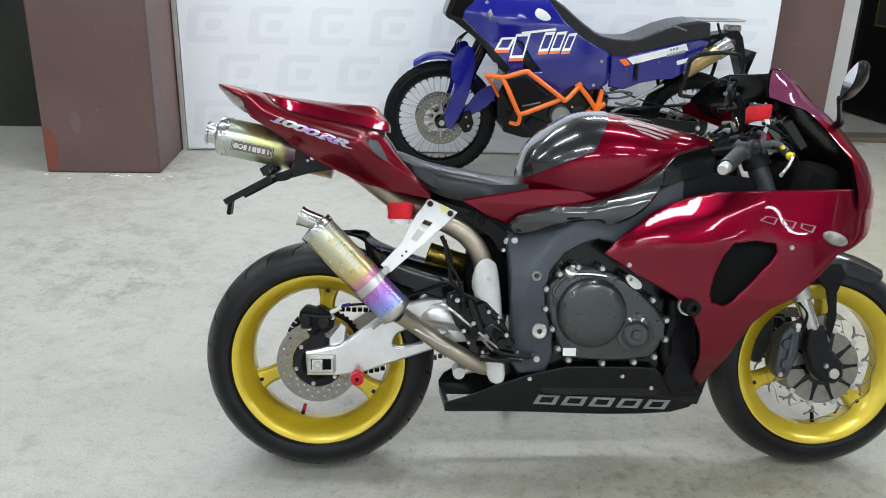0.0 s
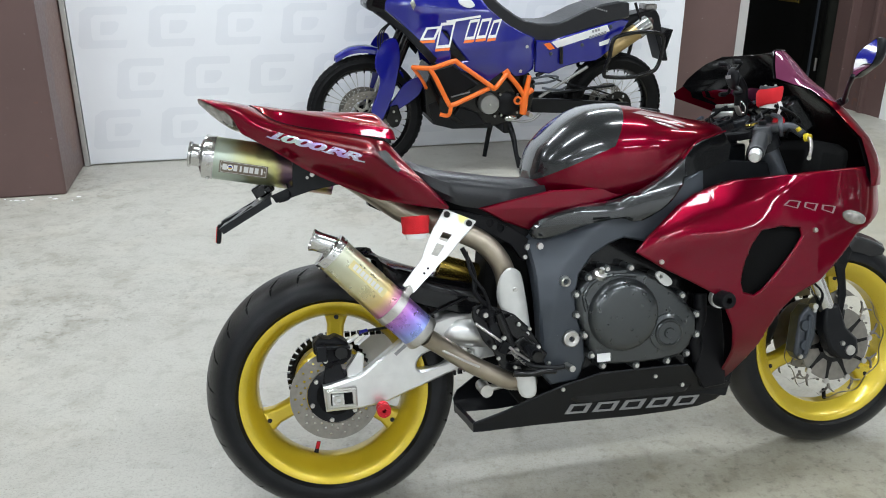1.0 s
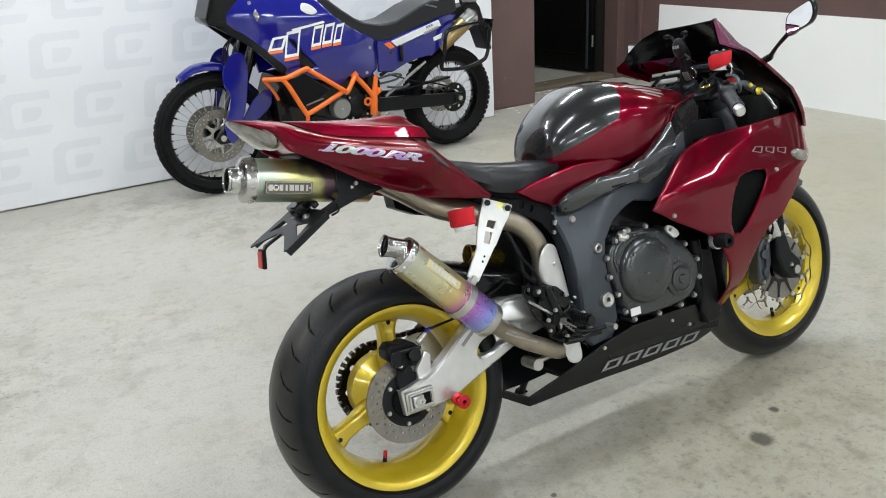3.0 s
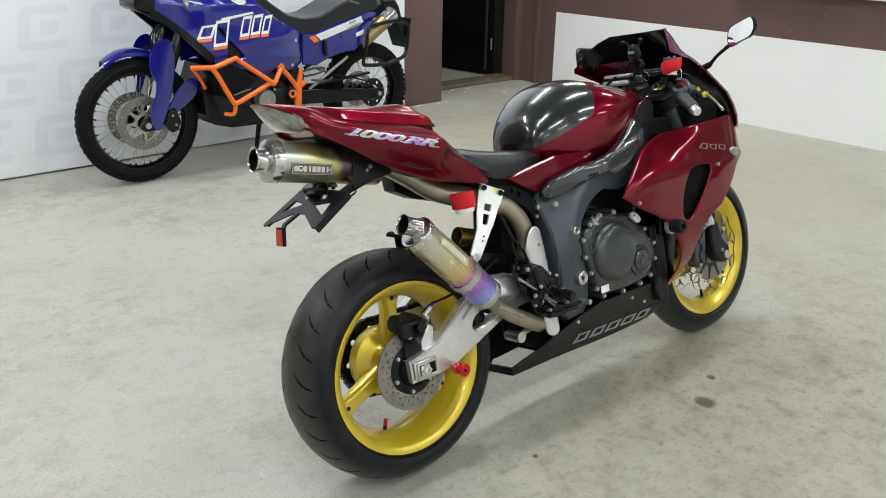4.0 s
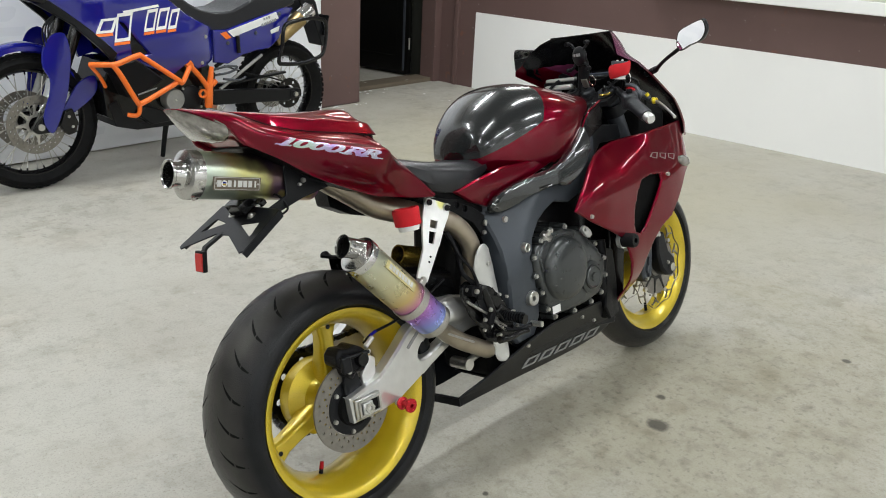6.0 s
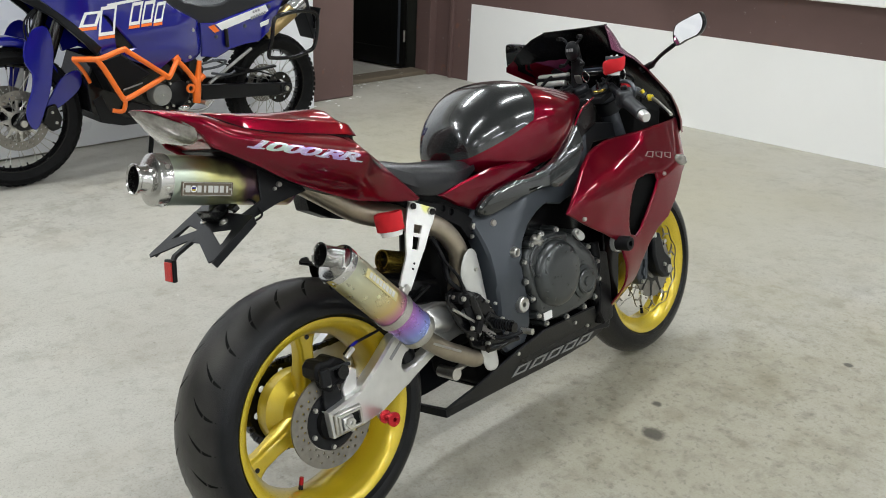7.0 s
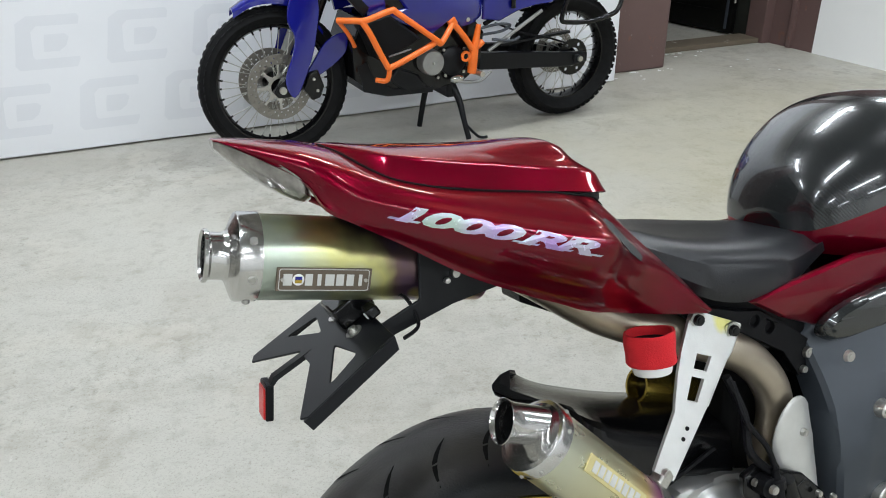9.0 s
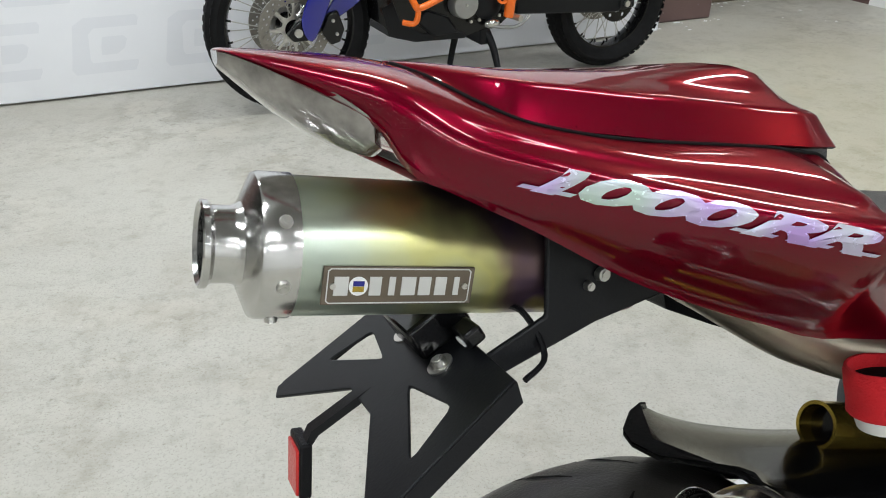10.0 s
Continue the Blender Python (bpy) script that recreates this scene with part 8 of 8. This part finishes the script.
for s in (-1, 1):
    tp = part("tail_panel", shell(B(), [[(0.595, 0.77), (0.50, 0.765), (0.43, 0.785), (0.20, 0.84), (0.05, 0.875), (-0.02, 0.862), (0.06, 0.76), (0.12, 0.69), (0.20, 0.635), (0.30, 0.63), (0.40, 0.61), (0.50, 0.57), (0.595, 0.585)]], lambda x, z, s=s: s * tail_y(x, z), 0.02, 0.04, 0.006), BLUE, enduro, "blue gloss plastic tail panel")
    if s > 0:
        for pts, m, nm in (([(0.50, 0.758), (0.145, 0.848), (0.125, 0.81), (0.46, 0.722)], WHITE, "tail_stripe"), ([(0.55, 0.748), (0.51, 0.756), (0.475, 0.72), (0.51, 0.712)], ORANGE, "stripe_end"), ([(0.19, 0.745), (0.12, 0.765), (0.13, 0.735), (0.185, 0.722)], WHITE, "tail_mark")):
            part(nm, shell(B(), [pts], lambda x, z: tail_y(x, z) + 0.0025, 0.003, 0.04, 0), m, tp)
        bm = B()
        for k in range(3):
            box(bm, (0.235 - 0.018 * k, tail_y(0.22, 0.8) + 0.004, 0.812 + 0.004 * k), (0.013, 0.002, 0.014))
        for k in range(6):
            box(bm, (0.25 - 0.019 * k, tail_y(0.22, 0.78) + 0.004, 0.778 + 0.005 * k), (0.014, 0.002, 0.016), Matrix.Rotation(radians(12), 4, "Y"))
        part("tail_bars", bm, TEXTGREY, tp)
        part("panel_strut", cyl(B(), (0.44, 0.18, 0.73), (0.435, 0.18, 0.63), 0.012, seg=14), GLOSSBLACK, tp)
        for x, z in ((0.30, 0.735), (0.12, 0.835), (0.50, 0.69)):
            bolt((x, tail_y(x, z), z), 0.011, (0, 1, 0), parent=tp, material=GREY)

# rear end
part("rear_mudguard", prism(B(), [[(0.05, 0.87), (-0.10, 0.90), (-0.22, 0.92), (-0.25, 0.88), (-0.30, 0.72), (-0.34, 0.60), (-0.30, 0.60), (-0.22, 0.80), (-0.08, 0.82), (0.05, 0.80)]], XZ(0), -0.07, 0.07), SATIN, enduro, "black rear mudguard", 0.008)
part("number_plate", box(B(), (-0.315, 0, 0.735), (0.008, 0.2, 0.13), Matrix.Rotation(radians(-16), 4, "Y")), GLOSSBLACK, enduro, "dark number plate", 0.002)
part("tail_lamp", box(B(), (-0.20, 0, 0.93), (0.08, 0.1, 0.04)), LENS, enduro, bevel=0.01)
bm = prism(B(), [[(0.07, -0.11), (-0.23, -0.09), (-0.26, -0.05), (-0.26, 0.05), (-0.23, 0.09), (0.07, 0.11)], [(0.02, -0.05), (-0.16, -0.05), (-0.16, 0.05), (0.02, 0.05)]], lambda u, v, w: (u, v, 0.972 + w), 0, 0.008)
part("luggage_plate", bm, STONE, enduro, "pale alloy luggage plate", 0.002)
for s in (-1, 1):
    part("grab_strut", cyl(B(), (-0.06, s * 0.1, 0.965), (-0.11, s * 0.12, 0.83), 0.008, seg=10), GLOSSBLACK, enduro)
    can = part("silencer", lathe(B(), [(0, 0.03), (0.03, 0.044), (0.24, 0.050), (0.25, 0.04), (0.25, 0.0001)], (0.13, s * 0.125, 0.665), (-0.83, 0, 0.55), 28, closed=False), TAN, enduro, "bronze-toned silencer")
    part("silencer_end", lathe(B(), [(0.24, 0.054), (0.33, 0.05), (0.345, 0.03), (0.36, 0.018), (0.36, 0.0001)], (0.13, s * 0.125, 0.665), (-0.83, 0, 0.55), 28, closed=False), CHROME, can)
    part("pannier_rack", tube(B(), [(0.16, s * 0.2, 0.56), (0.135, s * 0.205, 0.66), (0.12, s * 0.205, 0.755), (0.08, s * 0.205, 0.785), (-0.05, s * 0.205, 0.805), (-0.17, s * 0.205, 0.795), (-0.215, s * 0.205, 0.76), (-0.21, s * 0.205, 0.66), (-0.19, s * 0.205, 0.59), (-0.15, s * 0.205, 0.56), (-0.02, s * 0.205, 0.535), (0.12, s * 0.2, 0.54)], 0.0125, 10, 4, True), GLOSSBLACK, enduro, "black steel pannier rack")

# engine, frame and swing arm
core = [(1.27, 0.52), (1.26, 0.36), (1.18, 0.285), (1.05, 0.27), (0.85, 0.265), (0.68, 0.30), (0.60, 0.36), (0.58, 0.52), (0.66, 0.62), (1.0, 0.64), (1.22, 0.64)]
en = part("engine", prism(B(), [core], XZ(0), -0.15, 0.15), GLOSSBLACK, enduro, "black twin-cylinder engine with skid plate", 0.02)
part("clutch_cover", lathe(B(), [(-0.05, 0.062), (0.0, 0.060), (0.008, 0.055), (0.010, 0.0001)], (0.885, 0.20, 0.412), (0, 1, 0), 40, closed=False), STONE, en, "pale grey alloy engine cover")
bolt((0.885, 0.21, 0.412), 0.006, (0, 1, 0), parent=en)
part("sprocket_cover", lathe(B(), [(-0.06, 0.075), (0.0, 0.07), (0.01, 0.055), (0.012, 0.0001)], (0.755, 0.16, 0.40), (0, 1, 0), 36, closed=False), SATIN, en)
part("alternator_cover", prism(B(), [[(0.95, 0.36), (1.06, 0.40), (1.10, 0.35), (1.02, 0.285), (0.90, 0.29)]], XZ(0.14), 0, 0.04), SATIN, en, bevel=0.01)
for x, z in ((0.70, 0.345), (0.80, 0.335), (0.70, 0.455), (0.81, 0.46), (0.64, 0.41), (0.84, 0.33)):
    bolt((x, 0.165, z), 0.008, (0, 1, 0), parent=en)
part("skid_plate", shell(B(), [[(1.25, 0.42), (1.22, 0.30), (1.10, 0.265), (0.86, 0.258), (0.86, 0.285), (1.07, 0.30), (1.17, 0.36), (1.20, 0.44)]], lambda x, z: 0.155, 0.31, 0.06, 0.003), SATIN, en)
part("radiator_bag", shell(B(), [[(1.26, 0.64), (1.13, 0.668), (0.97, 0.545), (1.0, 0.53), (1.15, 0.455), (1.19, 0.47)]], lambda x, z: 0.262, 0.14, 0.03, 0.012), BLACK, enduro, "black soft bag inside the crash bar")
part("bag_seam", tube(B(), [(1.14, 0.268, 0.482), (1.03, 0.268, 0.505)], 0.004, 6), TEXTGREY, enduro)
sw = part("swing_arm", prism(B(), [[(0.60, 0.42), (0.40, 0.405), (0.05, 0.37), (-0.06, 0.36), (-0.06, 0.31), (0.05, 0.295), (0.40, 0.32), (0.60, 0.335)]], XZ(0.125), -0.02, 0.02), SATIN, enduro, "black swing arm", 0.008)
part("swing_arm_far", prism(B(), [[(0.60, 0.42), (0.05, 0.37), (-0.06, 0.36), (-0.06, 0.31), (0.60, 0.335)]], XZ(-0.125), -0.02, 0.02), SATIN, sw)
part("axle_plate", box(B(), (0.0, 0.15, 0.335), (0.07, 0.01, 0.045)), SATIN, sw, bevel=0.004)
part("axle_end", cyl(B(), (0.0, 0.15, 0.335), (0.0, 0.168, 0.335), 0.016, seg=6), STEEL, sw)
part("chain_guard", box(B(), (0.25, 0.10, 0.455), (0.42, 0.03, 0.012), Matrix.Rotation(radians(4), 4, "Y")), SATIN, sw)
part("rear_hose", tube(B(), [(0.52, 0.15, 0.56), (0.36, 0.16, 0.50), (0.20, 0.15, 0.46), (0.08, 0.14, 0.42)], 0.005, 6), BLACK, sw)
for pts, r, m, nm in (([(0.58, 0.15, 0.56), (0.42, 0.15, 0.63), (0.28, 0.15, 0.70), (0.10, 0.14, 0.80)], 0.012, GLOSSBLACK, "subframe_tube"), ([(0.56, 0.16, 0.43), (0.40, 0.16, 0.52), (0.25, 0.15, 0.60)], 0.01, STONE, "subframe_tube"),
                      ([(0.62, 0.17, 0.545), (0.52, 0.18, 0.56), (0.45, 0.18, 0.55), (0.50, 0.18, 0.525), (0.60, 0.17, 0.515)], 0.007, ALLOY, "heel_plate"), ([(0.55, 0.18, 0.49), (0.45, 0.19, 0.475), (0.40, 0.19, 0.49)], 0.007, ALLOY, "rear_peg_stay")):
    part(nm, tube(B(), pts, r, 8), m, enduro)
part("foot_peg", cyl(B(), (0.66, 0.15, 0.345), (0.645, 0.26, 0.345), 0.014, seg=10), STEEL, enduro, "steel foot peg")
part("gear_lever", tube(B(), [(0.78, 0.19, 0.315), (0.70, 0.20, 0.30), (0.62, 0.20, 0.30), (0.56, 0.19, 0.335)], 0.008, 8), STONE, enduro)
part("shift_cover", ball(B(), (0.745, 0.185, 0.318), (0.04, 0.02, 0.022), 14), CHROME, enduro)

# orange crash bars
bars = part("crash_bar", tube(B(), [(1.353, 0.20, 0.648), (1.30, 0.26, 0.652), (1.25, 0.285, 0.655), (1.135, 0.29, 0.688), (1.10, 0.29, 0.672), (0.92, 0.295, 0.545), (0.885, 0.285, 0.522), (0.83, 0.25, 0.562), (0.79, 0.22, 0.595)], 0.014, 12, 5), ORANGE, enduro, "orange steel crash bar")
part("crash_bar_lower", tube(B(), [(1.275, 0.28, 0.655), (1.24, 0.29, 0.60), (1.17, 0.30, 0.46), (1.145, 0.30, 0.442), (1.05, 0.298, 0.475), (0.92, 0.292, 0.527)], 0.014, 12, 5), ORANGE, bars)
part("crash_bar_hook", tube(B(), [(1.152, 0.30, 0.445), (1.155, 0.295, 0.40), (1.168, 0.285, 0.378), (1.205, 0.26, 0.382)], 0.012, 10, 5), ORANGE, bars)
part("crash_bar_inner", tube(B(), [(1.35, 0.20, 0.645), (1.30, 0.19, 0.58), (1.265, 0.17, 0.52)], 0.010, 10, 5), ORANGE, bars)
part("bar_clamp", box(B(), (0.795, 0.22, 0.60), (0.04, 0.03, 0.035), Matrix.Rotation(radians(35), 4, "Y")), ORANGE, bars, bevel=0.004)
part("bar_rear", tube(B(), [(0.785, 0.22, 0.59), (0.73, 0.215, 0.53), (0.69, 0.21, 0.478), (0.675, 0.21, 0.45)], 0.015, 10, 5), ORANGE, bars)
part("bar_upright", tube(B(), [(0.645, 0.21, 0.575), (0.66, 0.21, 0.49), (0.672, 0.21, 0.42), (0.675, 0.205, 0.345)], [0.012, 0.018, 0.024, 0.022], 10, 5), ORANGE, bars)
part("bar_lug", tube(B(), [(0.62, 0.205, 0.49), (0.65, 0.21, 0.47)], 0.016, 10, 3), ORANGE, bars)
part("bar_ring", lathe(B(), [(-0.005, 0.014), (-0.005, 0.026), (0.005, 0.026), (0.005, 0.014)], (0.715, 0.215, 0.43), (0, 1, 0), 24), ORANGE, bars)

# stand
st = part("centre_stand", tube(B(), [(0.74, 0.10, 0.29), (0.715, 0.15, 0.20), (0.705, 0.19, 0.10), (0.69, 0.215, 0.012)], [0.02, 0.017, 0.014, 0.014], 12), SATIN, enduro, "black steel stand")
part("stand_leg", tube(B(), [(0.78, -0.06, 0.29), (0.80, -0.08, 0.15), (0.82, -0.09, 0.012)], [0.02, 0.015, 0.014], 12), SATIN, st)
part("stand_foot", tube(B(), [(0.705, 0.20, 0.09), (0.64, 0.22, 0.02), (0.59, 0.225, 0.012)], 0.007, 8), SATIN, st)
part("stand_bridge", box(B(), (0.745, 0.03, 0.25), (0.05, 0.20, 0.08)), SATIN, st, bevel=0.01)
